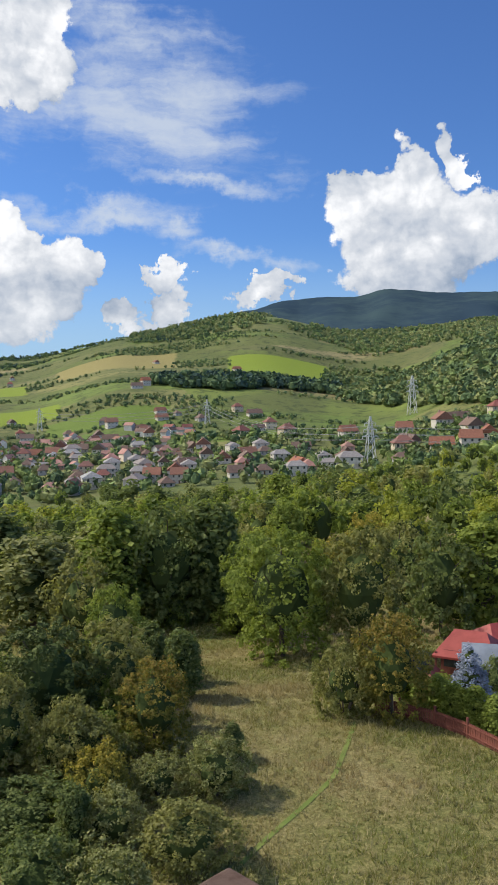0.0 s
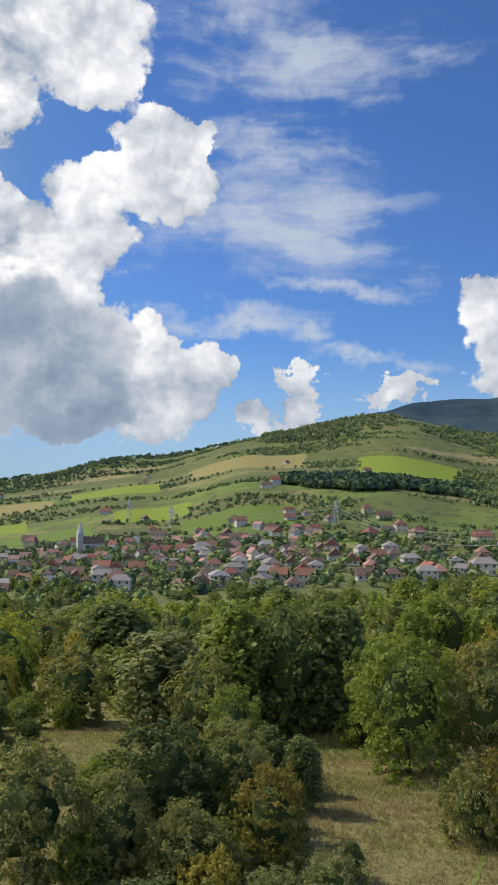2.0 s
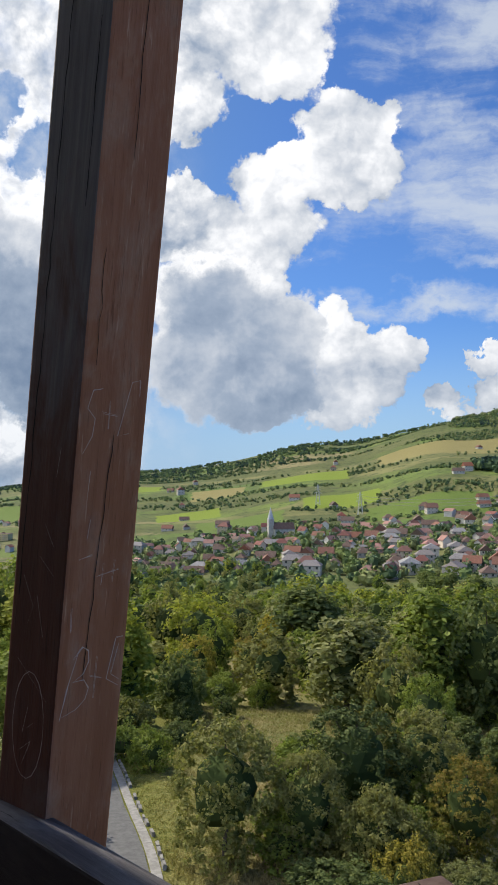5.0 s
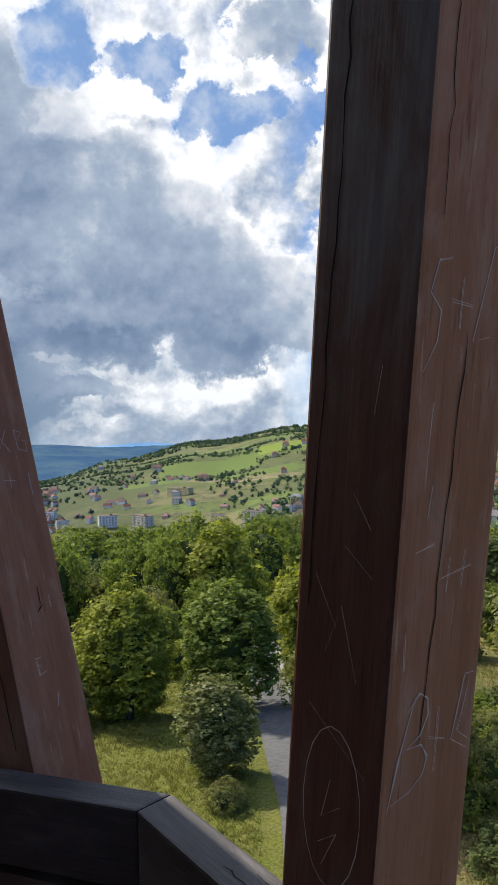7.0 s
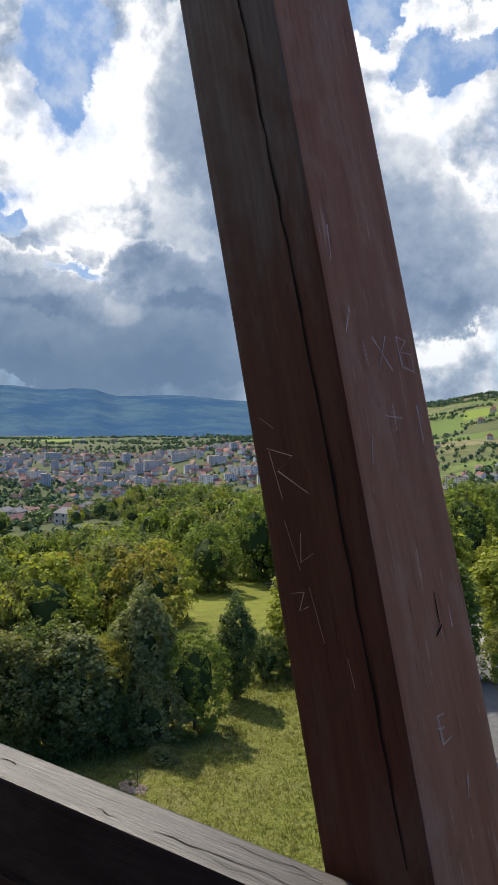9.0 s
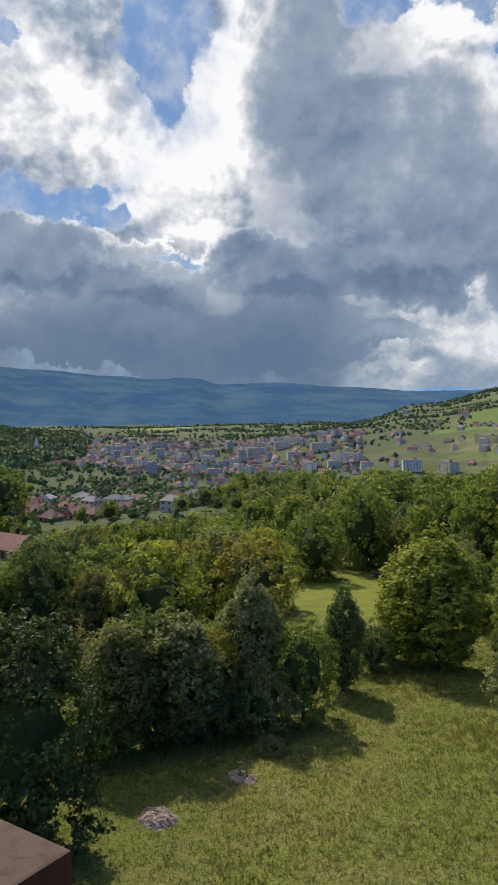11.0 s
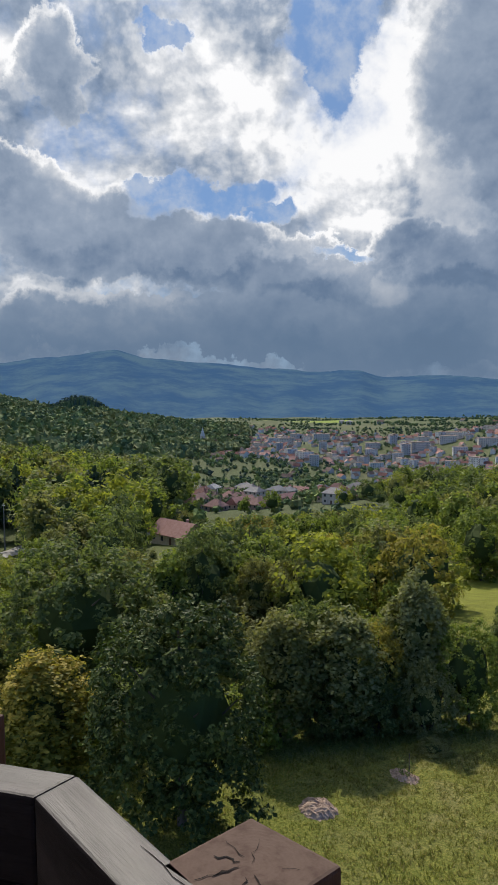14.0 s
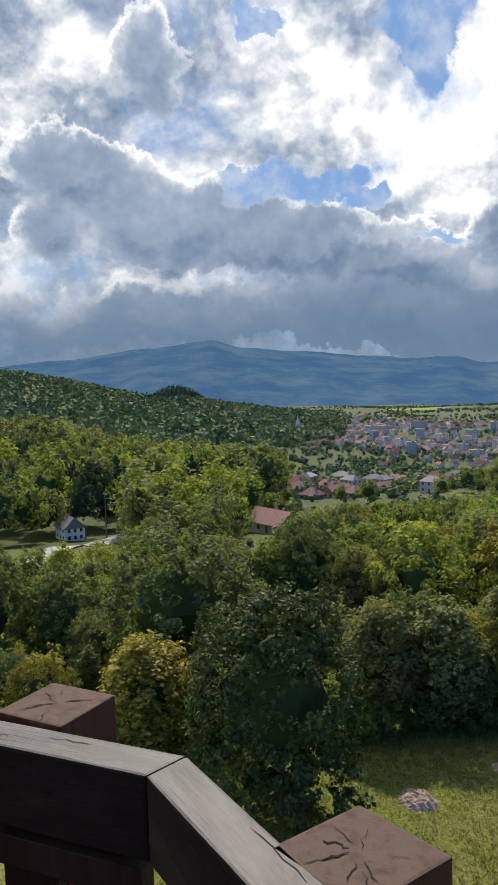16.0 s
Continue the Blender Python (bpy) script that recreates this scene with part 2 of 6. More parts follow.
    blue = k.mix(k.math("MULTIPLY", k.step(fine, 0.38, 0.70, 0.10, 0.65), k.step(az, 24.0, 32.0)), blue, (0.62, 0.67, 0.74))
    col = k.mix(wisp, blue, (0.58, 0.64, 0.72))
    col = k.mix(cover, col, cloud)
    # the veiled sky glares round the sun; behind, unseen, it is brightened to light the posts
    near_sun = k.vec("DOT_PRODUCT", k.vec("NORMALIZE", d), tuple(toward))
    glare = k.math("ADD", k.math("ADD", 1.0, k.math("MULTIPLY", behind, 0.7)), k.math("MULTIPLY", k.math("POWER", k.math("MAXIMUM", near_sun, 0.0), 60.0), 6.0))
    col = k.vec("MULTIPLY", col, k.join(glare, glare, glare))
    bg = k.add("ShaderNodeBackground")
    k.put(bg.inputs[0], col)
    bg.inputs[1].default_value = 1.0
    out = k.add("ShaderNodeOutputWorld")
    k.link(bg.outputs[0], out.inputs[0])


build_sky()

# ---- materials ----


def material(name, rough=0.8, spec=0.3):
    m = bpy.data.materials.new(name)
    m.use_nodes = True
    k = Nodes(m.node_tree)
    bsdf = k.add("ShaderNodeBsdfPrincipled")
    bsdf.inputs["Roughness"].default_value = rough
    bsdf.inputs["Specular IOR Level"].default_value = spec
    out = k.add("ShaderNodeOutputMaterial")
    k.link(bsdf.outputs[0], out.inputs[0])
    return m, k, bsdf, out


def bump(k, bsdf, height, strength=0.3, dist=0.02):
    b = k.add("ShaderNodeBump")
    b.inputs["Strength"].default_value, b.inputs["Distance"].default_value = strength, dist
    k.put(b.inputs["Height"], height)
    k.link(b.outputs[0], bsdf.inputs["Normal"])


def place(k):
    return k.add("ShaderNodeNewGeometry").outputs["Position"]


def own(k):
    return k.add("ShaderNodeTexCoord").outputs["Object"]


def chance(k):
    return k.add("ShaderNodeObjectInfo").outputs["Random"]


def island(k):
    return k.add("ShaderNodeNewGeometry").outputs["Random Per Island"]


def leaf_material(name, dark, light, tip, through=0.42, tint=0.22, turning=None):
    """Leaves: each leaf a little different, each tree too, light comes through."""
    m, k, bsdf, out = material(name, 0.6, 0.10)
    n = k.noise(own(k), 1.1 if turning is None else 5.0, 3.0)
    sprig = k.noise(own(k), 13.0, 3.0, 0.6)
    c = k.mix(k.step(k.math("ADD", k.math("MULTIPLY", n, 0.45), k.math("MULTIPLY", sprig, 0.55)), 0.38, 0.62), dark, light)
    one = island(k)
    c = k.mix(k.step(one, 0.45, 0.0, 0.0, 0.55), c, tuple(v * 0.45 for v in dark))
    c = k.mix(k.math("POWER", one, 2.5), c, tip)
    if turning:  # the top of the crown turns first
        high = k.math("ADD", k.xyz(own(k))[2], k.math("MULTIPLY", k.math("SUBTRACT", n, 0.5), 1.6))
        c = k.mix(k.math("MULTIPLY", k.step(high, 0.35, 0.95), k.step(one, 0.05, 0.5)), c, turning)
    c = k.mix(k.math("MULTIPLY", k.math("SUBTRACT", chance(k), 0.3), tint * 2.0, clamp=True), c, tip)
    c = k.mix(k.math("MULTIPLY", chance(k), tint), c, dark)
    k.put(bsdf.inputs["Base Color"], c)
    tr = k.add("ShaderNodeBsdfTranslucent")
    k.put(tr.inputs[0], k.mix(0.6, c, (light[0] * 1.5, light[1] * 1.5, light[2] * 0.7)))
    mx = k.add("ShaderNodeMixShader")
    mx.inputs[0].default_value = through
    k.link(bsdf.outputs[0], mx.inputs[1])
    k.link(tr.outputs[0], mx.inputs[2])
    k.link(mx.outputs[0], out.inputs[0])
    return m


LEAF = {
    "green": leaf_material("leaves_green", (0.090, 0.131, 0.026), (0.184, 0.233, 0.045), (0.292, 0.332, 0.074)),
    "dark": leaf_material("leaves_dark_green", (0.073, 0.103, 0.038), (0.138, 0.176, 0.056), (0.211, 0.237, 0.083)),
    # deep: the shade of a backlit crown is put into the darker colour
    "deep": leaf_material("leaves_deep_shade_green", (0.030, 0.050, 0.016), (0.066, 0.096, 0.027), (0.136, 0.156, 0.046), 0.18),
    "bright": leaf_material("leaves_bright_green", (0.150, 0.189, 0.029), (0.286, 0.312, 0.050), (0.404, 0.392, 0.074)),
    "olive": leaf_material("leaves_olive", (0.111, 0.128, 0.040), (0.213, 0.219, 0.069), (0.323, 0.300, 0.112)),
    "grey": leaf_material("leaves_grey_green", (0.112, 0.130, 0.042), (0.211, 0.228, 0.082), (0.352, 0.346, 0.155)),
    "autumn": leaf_material("leaves_turning_orange", (0.092, 0.111, 0.027), (0.181, 0.188, 0.042), (0.320, 0.232, 0.055), turning=(0.270, 0.180, 0.045)),
    "yellow": leaf_material("leaves_turning_yellow", (0.111, 0.126, 0.027), (0.209, 0.213, 0.042), (0.362, 0.301, 0.068), turning=(0.459, 0.345, 0.061)),
    "conifer": leaf_material("needles_dark", (0.025, 0.045, 0.027), (0.047, 0.075, 0.042), (0.070, 0.101, 0.054), 0.12),
    "blue": leaf_material("needles_blue_grey", (0.124, 0.156, 0.205), (0.224, 0.268, 0.355), (0.372, 0.403, 0.519), 0.12),
}


def crown_shade_fill():
    """Dark filling of a crown: the shade between its leaves is put into the colour."""
    m, k, bsdf, out = material("crown_inner_shade", 0.9, 0.1)
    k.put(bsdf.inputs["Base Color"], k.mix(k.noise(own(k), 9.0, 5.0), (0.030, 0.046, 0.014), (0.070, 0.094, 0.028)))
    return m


def bark_material():
    m, k, bsdf, out = material("bark", 0.9)
    g = k.noise(k.vec("MULTIPLY", own(k), (6, 6, 1.2)), 2.0, 6.0)
    k.put(bsdf.inputs["Base Color"], k.ramp(g, [(0.3, (0.045, 0.035, 0.027)), (0.7, (0.14, 0.115, 0.09))]))
    bump(k, bsdf, g, 0.6, 0.03)
    return m


BARK = bark_material()
INNER_SHADE = crown_shade_fill()


def woods_material(name, dark, light):
    """Far canopy: crowns run together, mottled; haze is put in as lighter, bluer colour."""
    m, k, bsdf, out = material(name, 0.85, 0.1)
    p = place(k)
    a, b = k.noise(p, 0.35, 5.0, 0.7), k.noise(p, 0.02, 4.0)
    c = k.mix(k.step(k.math("ADD", a, k.math("MULTIPLY", b, 0.5)), 0.55, 0.95), dark, light)
    c = k.mix(k.math("POWER", island(k), 2.0), c, light)
    k.put(bsdf.inputs["Base Color"], c)
    return m


WOODS = {
    "green": woods_material("canopy_green", (0.084, 0.131, 0.050), (0.171, 0.223, 0.078)),
    "dark": woods_material("canopy_dark", (0.055, 0.092, 0.050), (0.109, 0.158, 0.070)),
    "olive": woods_material("canopy_olive", (0.120, 0.148, 0.058), (0.225, 0.247, 0.099)),
    "bright": woods_material("canopy_bright", (0.127, 0.181, 0.054), (0.237, 0.288, 0.088)),
    "conifer": woods_material("canopy_conifer", (0.025, 0.051, 0.046), (0.055, 0.090, 0.067)),
}


HAY, MOWN, STUBBLE, PLOUGH = (0.170, 0.225, 0.026), (0.110, 0.160, 0.030), (0.230, 0.200, 0.075), (0.175, 0.105, 0.060)
# azimuth, distance, half-widths of each, colour
FIELDS = [(-2.0, 930, 3.4, 75, HAY), (10.5, 436, 2.0, 12, HAY), (3.2, 262, 2.2, 16, HAY), (9.6, 610, 4.2, 34, MOWN), (15.5, 700, 2.6, 36, HAY), (1.2, 492, 1.8, 14, PLOUGH),
          (-10.6, 176, 2.8, 13, STUBBLE), (22.5, 640, 3.0, 40, MOWN), (26.0, 760, 2.2, 36, HAY), (9.0, 1010, 4.0, 60, STUBBLE), (18.0, 950, 3.0, 60, HAY), (33.0, 820, 2.6, 40, MOWN),
          (36.5, 1000, 3.4, 70, MOWN), (30.5, 1080, 2.6, 50, HAY), (62.0, 1700, 3.2, 110, HAY), (47.8, 101, 6.0, 23, HAY), (24.0, 900, 1.8, 40, STUBBLE), (-5.5, 500, 1.5, 18, MOWN), (40.5, 880, 2.0, 46, MOWN)]


def ground_material():
    """Grass near by, strips of meadow and hay on the far slopes."""
    m, k, bsdf, out = material("grassland", 0.9, 0.15)
    p = place(k)
    x, y, z = k.xyz(p)
    r = k.vec("LENGTH", k.vec("MULTIPLY", p, (1, 1, 0)))
    # near meadow
    big = k.noise(p, 0.07, 5.0, 0.6)
    mid = k.noise(p, 0.6, 5.0, 0.65)
    fine = k.noise(k.vec("MULTIPLY", p, (1, 1, 0.4)), 7.0, 5.0, 0.7)
    c = k.ramp(k.math("ADD", k.math("MULTIPLY", big, 0.62), k.math("MULTIPLY", mid, 0.38)),
               [(0.36, (0.090, 0.112, 0.022)), (0.45, (0.165, 0.152, 0.044)), (0.52, (0.220, 0.178, 0.068)), (0.62, (0.290, 0.215, 0.105))])
    c = k.mix(k.step(fine, 0.42, 0.62), k.mix(0.45, c, (0.045, 0.062, 0.016)), k.mix(0.25, c, (0.34, 0.33, 0.15)))
    # greener grass from about 20 degrees to the left on
    a = k.math("MULTIPLY", k.math("ARCTAN2", k.math("MULTIPLY", x, -1.0), y), 57.2958)
    lush = k.math("MULTIPLY", k.step(a, 20.0, 31.0), k.step(mid, 0.30, 0.60, 0.35, 0.85))
    c = k.mix(lush, c, k.mix(k.step(fine, 0.40, 0.62), (0.094, 0.116, 0.012), (0.185, 0.192, 0.026)))
    # far fields: strips
    q = k.vec("ADD", k.vec("MULTIPLY", p, (0.0055, 0.015, 0)), k.vec("MULTIPLY", k.join(big, mid, 0.0), (0.35, 0.35, 0)))
    cell = k.add("ShaderNodeTexVoronoi")
    k.put(cell.inputs["Vector"], q)
    cell.inputs["Scale"].default_value = 1.0
    hue = k.xyz(cell.outputs["Color"])
    f = k.ramp(hue[0], [(0.0, (0.100, 0.160, 0.032)), (0.28, (0.150, 0.205, 0.042)), (0.45, (0.130, 0.150, 0.044)), (0.62, (0.215, 0.205, 0.078)), (0.82, (0.085, 0.105, 0.034)), (0.95, (0.260, 0.220, 0.105))])
    patch = k.noise(p, 0.012, 6.0, 0.6)
    f = k.mix(0.18, f, (0.05, 0.055, 0.025))
    f = k.mix(k.step(patch, 0.40, 0.60, 0.0, 0.9), f, (0.090, 0.105, 0.034))
    speck = k.noise(p, 0.09, 6.0, 0.7)
    f = k.mix(k.step(speck, 0.50, 0.62, 0.0, 0.75), f, (0.042, 0.060, 0.022))
    f = k.mix(k.step(a, 34.0, 46.0, 0.0, 0.80), f, (0.055, 0.072, 0.026))
    # single fields
    polar = k.join(a, r, 0.0)
    for az, rr, wa, wr, tone in FIELDS:
        if rr < 150:
            continue
        q = k.vec("MULTIPLY", k.vec("SUBTRACT", k.vec("ADD", polar, k.join(k.math("MULTIPLY", big, 0.8), k.math("MULTIPLY", mid, wr * 0.25), 0.0)), (az + 0.4, rr + wr * 0.12, 0)), (1 / wa, 1 / wr, 0))
        qx, qy, _ = k.xyz(k.vec("ABSOLUTE", q))
        f = k.mix(k.step(k.math("MAXIMUM", qx, qy), 1.04, 0.96), f, k.mix(k.math("MULTIPLY", speck, 0.35), tone, tuple(v * 0.6 for v in tone)))
    # rough pasture high up
    f = k.mix(k.step(z, 90.0, 170.0, 0.0, 0.75), f, (0.120, 0.130, 0.055))
    c = k.mix(k.math("MULTIPLY", k.step(r, 100.0, 150.0, 0.0, 0.75), k.step(a, 48.0, 56.0)), c, (0.050, 0.066, 0.018))
    c = k.mix(k.step(r, 150.0, 280.0), c, f)
    # the small mown field below the trees
    az, rr, wa, wr, tone = (*FIELDS[15][:4], (0.135, 0.145, 0.018))
    qx, qy, _ = k.xyz(k.vec("ABSOLUTE", k.vec("MULTIPLY", k.vec("SUBTRACT", polar, (az, rr, 0)), (1 / wa, 1 / wr, 0))))
    c = k.mix(k.step(k.math("MAXIMUM", qx, qy), 1.08, 0.92), c, k.mix(k.step(mid, 0.35, 0.65), tone, tuple(v * 1.35 for v in tone)))
    k.put(bsdf.inputs["Base Color"], c)
    bump(k, bsdf, k.math("ADD", fine, k.math("MULTIPLY", mid, 1.4)), 0.7, 0.18)
    return m


GROUND = ground_material()


def plain(name, lo, hi, rough=0.8, scale=3.0, relief=0.15, spread=0.0, spec=0.3):
    m, k, bsdf, out = material(name, rough, spec)
    n = k.noise(own(k), scale, 6.0, 0.62)
    c = k.mix(k.step(n, 0.3, 0.7), lo, hi)
    if spread:
        c = k.mix(k.math("MULTIPLY", chance(k), spread), c, tuple(v * 0.45 for v in lo))
    k.put(bsdf.inputs["Base Color"], c)
    bump(k, bsdf, k.noise(own(k), scale * 6, 4.0), relief, 0.02)
    return m


def roof_material(name, lo, hi):
    m, k, bsdf, out = material(name, 0.8)
    p = own(k)
    x, y, z = k.xyz(p)
    rows = k.math("FRACT", k.math("MULTIPLY", z, 3.4))
    n = k.noise(p, 1.3, 6.0, 0.65)
    c = k.mix(k.step(n, 0.32, 0.68), lo, hi)
    c = k.mix(k.math("MULTIPLY", k.noise(p, 9.0, 3.0), 0.35), c, tuple(v * 0.5 for v in lo))
    c = k.mix(k.math("MULTIPLY", chance(k), 0.55), c, (0.15, 0.105, 0.085))
    k.put(bsdf.inputs["Base Color"], c)
    bump(k, bsdf, rows, 0.5, 0.05)
    return m


ROOF = {
    "orange": roof_material("roof_orange_tiles", (0.20, 0.074, 0.044), (0.31, 0.120, 0.070)),
    "red": roof_material("roof_red_tiles", (0.17, 0.054, 0.042), (0.26, 0.085, 0.066)),
    # the pink is raised in colour to the brightness of sunlit tiles
    "pink": roof_material("roof_pale_pink_tiles", (0.33, 0.160, 0.130), (0.44, 0.240, 0.200)),
    "brown": roof_material("roof_brown_tiles", (0.11, 0.068, 0.052), (0.19, 0.12, 0.092)),
    "grey": roof_material("roof_grey_sheets", (0.20, 0.20, 0.20), (0.33, 0.33, 0.33)),
}
WALL = {
    "white": plain("wall_whitewash", (0.40, 0.375, 0.33), (0.56, 0.535, 0.485), 0.9, 0.7, 0.1, 0.25),
    "cream": plain("wall_cream_plaster", (0.40, 0.35, 0.25), (0.53, 0.47, 0.36), 0.9, 1.2, 0.1, 0.25),
    "rose": plain("wall_rose_plaster", (0.34, 0.225, 0.185), (0.45, 0.325, 0.275), 0.9, 1.2, 0.1, 0.25),
    "grey": plain("wall_grey_render", (0.30, 0.29, 0.27), (0.44, 0.43, 0.41), 0.9, 1.2, 0.1, 0.25),
    # brighter white for one shaded wall: sunlight is put into the colour
    "lit_white": plain("wall_lit_white", (0.80, 0.79, 0.76), (0.88, 0.87, 0.84), 0.9, 0.7, 0.1),
    "timber": plain("wall_dark_timber", (0.08, 0.045, 0.03), (0.15, 0.085, 0.055), 0.85, 2.0, 0.2, 0.2),
    "ochre": plain("wall_ochre", (0.42, 0.31, 0.13), (0.52, 0.40, 0.18), 0.9, 1.2, 0.1),
}
FACADE = {
    "white": plain("facade_pale_panels", (0.60, 0.58, 0.54), (0.74, 0.72, 0.68), 0.9, 0.25, 0.1, 0.2),
    "grey": plain("facade_grey_panels", (0.46, 0.45, 0.43), (0.60, 0.58, 0.56), 0.9, 0.25, 0.1, 0.2),
    "cream": plain("facade_cream_panels", (0.58, 0.50, 0.40), (0.70, 0.62, 0.52), 0.9, 0.25, 0.1, 0.2),
    "ochre": plain("facade_ochre", (0.52, 0.42, 0.20), (0.64, 0.53, 0.28), 0.9, 0.3, 0.1),
}
PANE = plain("window_dark_glass", (0.02, 0.025, 0.03), (0.05, 0.06, 0.07), 0.12, 1.0, 0.0, spec=0.6)
FLAT_PANE = plain("window_pale_glass", (0.11, 0.115, 0.12), (0.17, 0.175, 0.18), 0.5, 1.0, 0.0, spec=0.3)
ASPHALT = plain("worn_asphalt", (0.098, 0.096, 0.093), (0.142, 0.139, 0.133), 0.9, 2.6, 0.6)
CONCRETE = plain("weathered_concrete", (0.19, 0.18, 0.165), (0.32, 0.305, 0.28), 0.9, 2.5, 0.3)
STEEL = plain("galvanised_steel", (0.40, 0.41, 0.42), (0.52, 0.53, 0.54), 0.5, 3.0, 0.05)
CABLE = plain("cable_aluminium", (0.20, 0.20, 0.21), (0.28, 0.28, 0.29), 0.6, 3.0, 0.0)


def timber_material(name, lo, hi, rough, bare, gloss=0.5, stretch=1.0, silver=None, streaks=0.0):
    """Stained squared timber: grain along z of the object, cracks, worn patches."""
    m, k, bsdf, out = material(name, rough, gloss)
    p = own(k)
    grain = k.noise(k.vec("MULTIPLY", p, (17, 17, 0.8 * stretch)), 2.0, 8.0, 0.68, 1.2)
    broad = k.noise(k.vec("MULTIPLY", p, (5, 5, 1.6)), 1.5, 7.0, 0.66, 0.6)
    worn = k.noise(k.vec("MULTIPLY", p, (9, 9, 6)), 1.5, 7.0, 0.7)
    pores = k.noise(k.vec("MULTIPLY", p, (90, 90, 5)), 2.0, 4.0, 0.7)
    c = k.mix(k.step(k.math("ADD", k.math("MULTIPLY", grain, 0.5), k.math("MULTIPLY", broad, 0.5)), 0.34, 0.66), lo, hi)
    c = k.mix(k.math("MULTIPLY", k.step(k.math("ADD", broad, k.math("MULTIPLY", worn, 0.5)), 0.72, 1.0), 0.8), c, bare)
    c = k.mix(k.step(worn, 0.56, 0.74, 0.0, 0.45), c, tuple(v * 0.6 for v in lo))
    c = k.mix(k.math("MULTIPLY", k.step(pores, 0.56, 0.70), 0.5), c, tuple(v * 0.35 for v in lo))
    if silver:  # the stain has weathered off towards the top
        up = k.math("ADD", k.xyz(p)[2], k.math("MULTIPLY", k.math("SUBTRACT", broad, 0.5), 2.2))
        c = k.mix(k.step(up, 0.65, 1.35, 0.0, 0.85), c, k.mix(k.step(grain, 0.35, 0.65), tuple(v * 0.62 for v in silver), silver))
    if streaks:  # pale rubbed fibres
        rub = k.noise(k.vec("MULTIPLY", p, (130, 130, 9)), 1.0, 3.0, 0.6)
        c = k.mix(k.math("MULTIPLY", k.step(rub, 0.60, 0.72, 0.0, streaks), k.step(worn, 0.40, 0.60)), c, tuple(v * 1.5 for v in bare))
    k.put(bsdf.inputs["Base Color"], c)
    k.put(bsdf.inputs["Roughness"], k.step(broad, 0.35, 0.7, rough - 0.08, rough + 0.14))
    bump(k, bsdf, k.math("ADD", k.math("MULTIPLY", grain, 0.7), pores), 0.45, 0.003)
    return m


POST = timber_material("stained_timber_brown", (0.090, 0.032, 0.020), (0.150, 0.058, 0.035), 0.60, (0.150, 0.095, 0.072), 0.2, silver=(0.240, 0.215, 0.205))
# lighter, redder copy of the post timber: light on one side put into colour
POST_LIT = timber_material("stained_timber_lit_side", (0.300, 0.112, 0.056), (0.400, 0.166, 0.090), 0.62, (0.420, 0.250, 0.170), 0.15, streaks=0.55)
POST_DARK = timber_material("stained_timber_dark", (0.030, 0.015, 0.012), (0.058, 0.029, 0.022), 0.55, (0.080, 0.058, 0.048), 0.3)
# the top's grey is wear plus sky sheen put into the colour
RAIL = timber_material("rail_worn_sky_sheen", (0.034, 0.028, 0.027), (0.100, 0.088, 0.086), 0.56, (0.215, 0.196, 0.194), 0.32, 1.6)
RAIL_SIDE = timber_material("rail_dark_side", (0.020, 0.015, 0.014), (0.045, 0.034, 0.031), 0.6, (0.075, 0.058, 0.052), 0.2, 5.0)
SCRATCH = plain("bare_scratched_wood", (0.50, 0.37, 0.31), (0.64, 0.50, 0.42), 0.8, 60.0, 0.1)
CRACK = plain("crack_dark", (0.010, 0.007, 0.006), (0.018, 0.012, 0.010), 0.95, 20.0, 0.0)


def end_grain_material():
    m, k, bsdf, out = material("timber_end_grain", 0.8, 0.1)
    p = own(k)
    w = k.add("ShaderNodeTexWave")
    w.wave_type, w.rings_direction = "RINGS", "Z"
    k.put(w.inputs["Vector"], p)
    w.inputs["Scale"].default_value, w.inputs["Distortion"].default_value, w.inputs["Detail"].default_value = 42.0, 6.0, 4.0
    n = k.noise(p, 30.0, 6.0, 0.65)
    c = k.mix(k.math("MULTIPLY", w.outputs["Fac"], 0.06), (0.118, 0.080, 0.064), (0.185, 0.132, 0.108))
    c = k.mix(k.step(n, 0.42, 0.70, 0.0, 0.6), c, (0.056, 0.030, 0.024))
    k.put(bsdf.inputs["Base Color"], c)
    bump(k, bsdf, k.math("ADD", k.math("MULTIPLY", w.outputs["Fac"], 0.05), n), 0.5, 0.003)
    return m


END_GRAIN = end_grain_material()

# ---- the land ----
AZ = (-60, -17, -8, 0, 8, 16, 30, 37, 43, 48, 55, 68, 78, 90, 150)
NEAR = ((0, -18.4), (40, -19.4), (75, -22.5), (115, -27.0))
Z200 = (-27, -27, -30, -33, -34, -35, -36, -36.5, -37, -37.5, -38, -40, -40, -38, -30)
VALLEY = ((330, -25), (330, -25), (320, -34), (310, -34), (320, -37), (350, -41), (470, -52), (520, -60), (560, -68), (595, -75), (640, -85), (600, -70), (420, -46), (380, -33), (380, -30))
FOOT = ((480, -14), (480, -14), (480, -24), (480, -25), (490, -29), (540, -34), (720, -40), (775, -48), (820, -56), (855, -64), (900, -74), (900, -80), (760, -48), (650, -14), (650, -10))
SLOPE = ((740, 36), (740, 34), (800, -2), (800, 12), (800, 14), (850, -8), (1050, -18), (1150, -32), (1250, -52), (1350, -76), (1500, -90), (1300, -84), (1300, -54), (1150, -6), (1150, 0))
RIDGE = ((1700, 140), (1700, 135), (1500, 104), (1450, 132), (1400, 95), (1500, 60), (1700, 5), (1800, -18), (1900, -62), (2100, -112), (2400, -128), (2400, -128), (2400, -115), (2400, -45), (2400, -30))


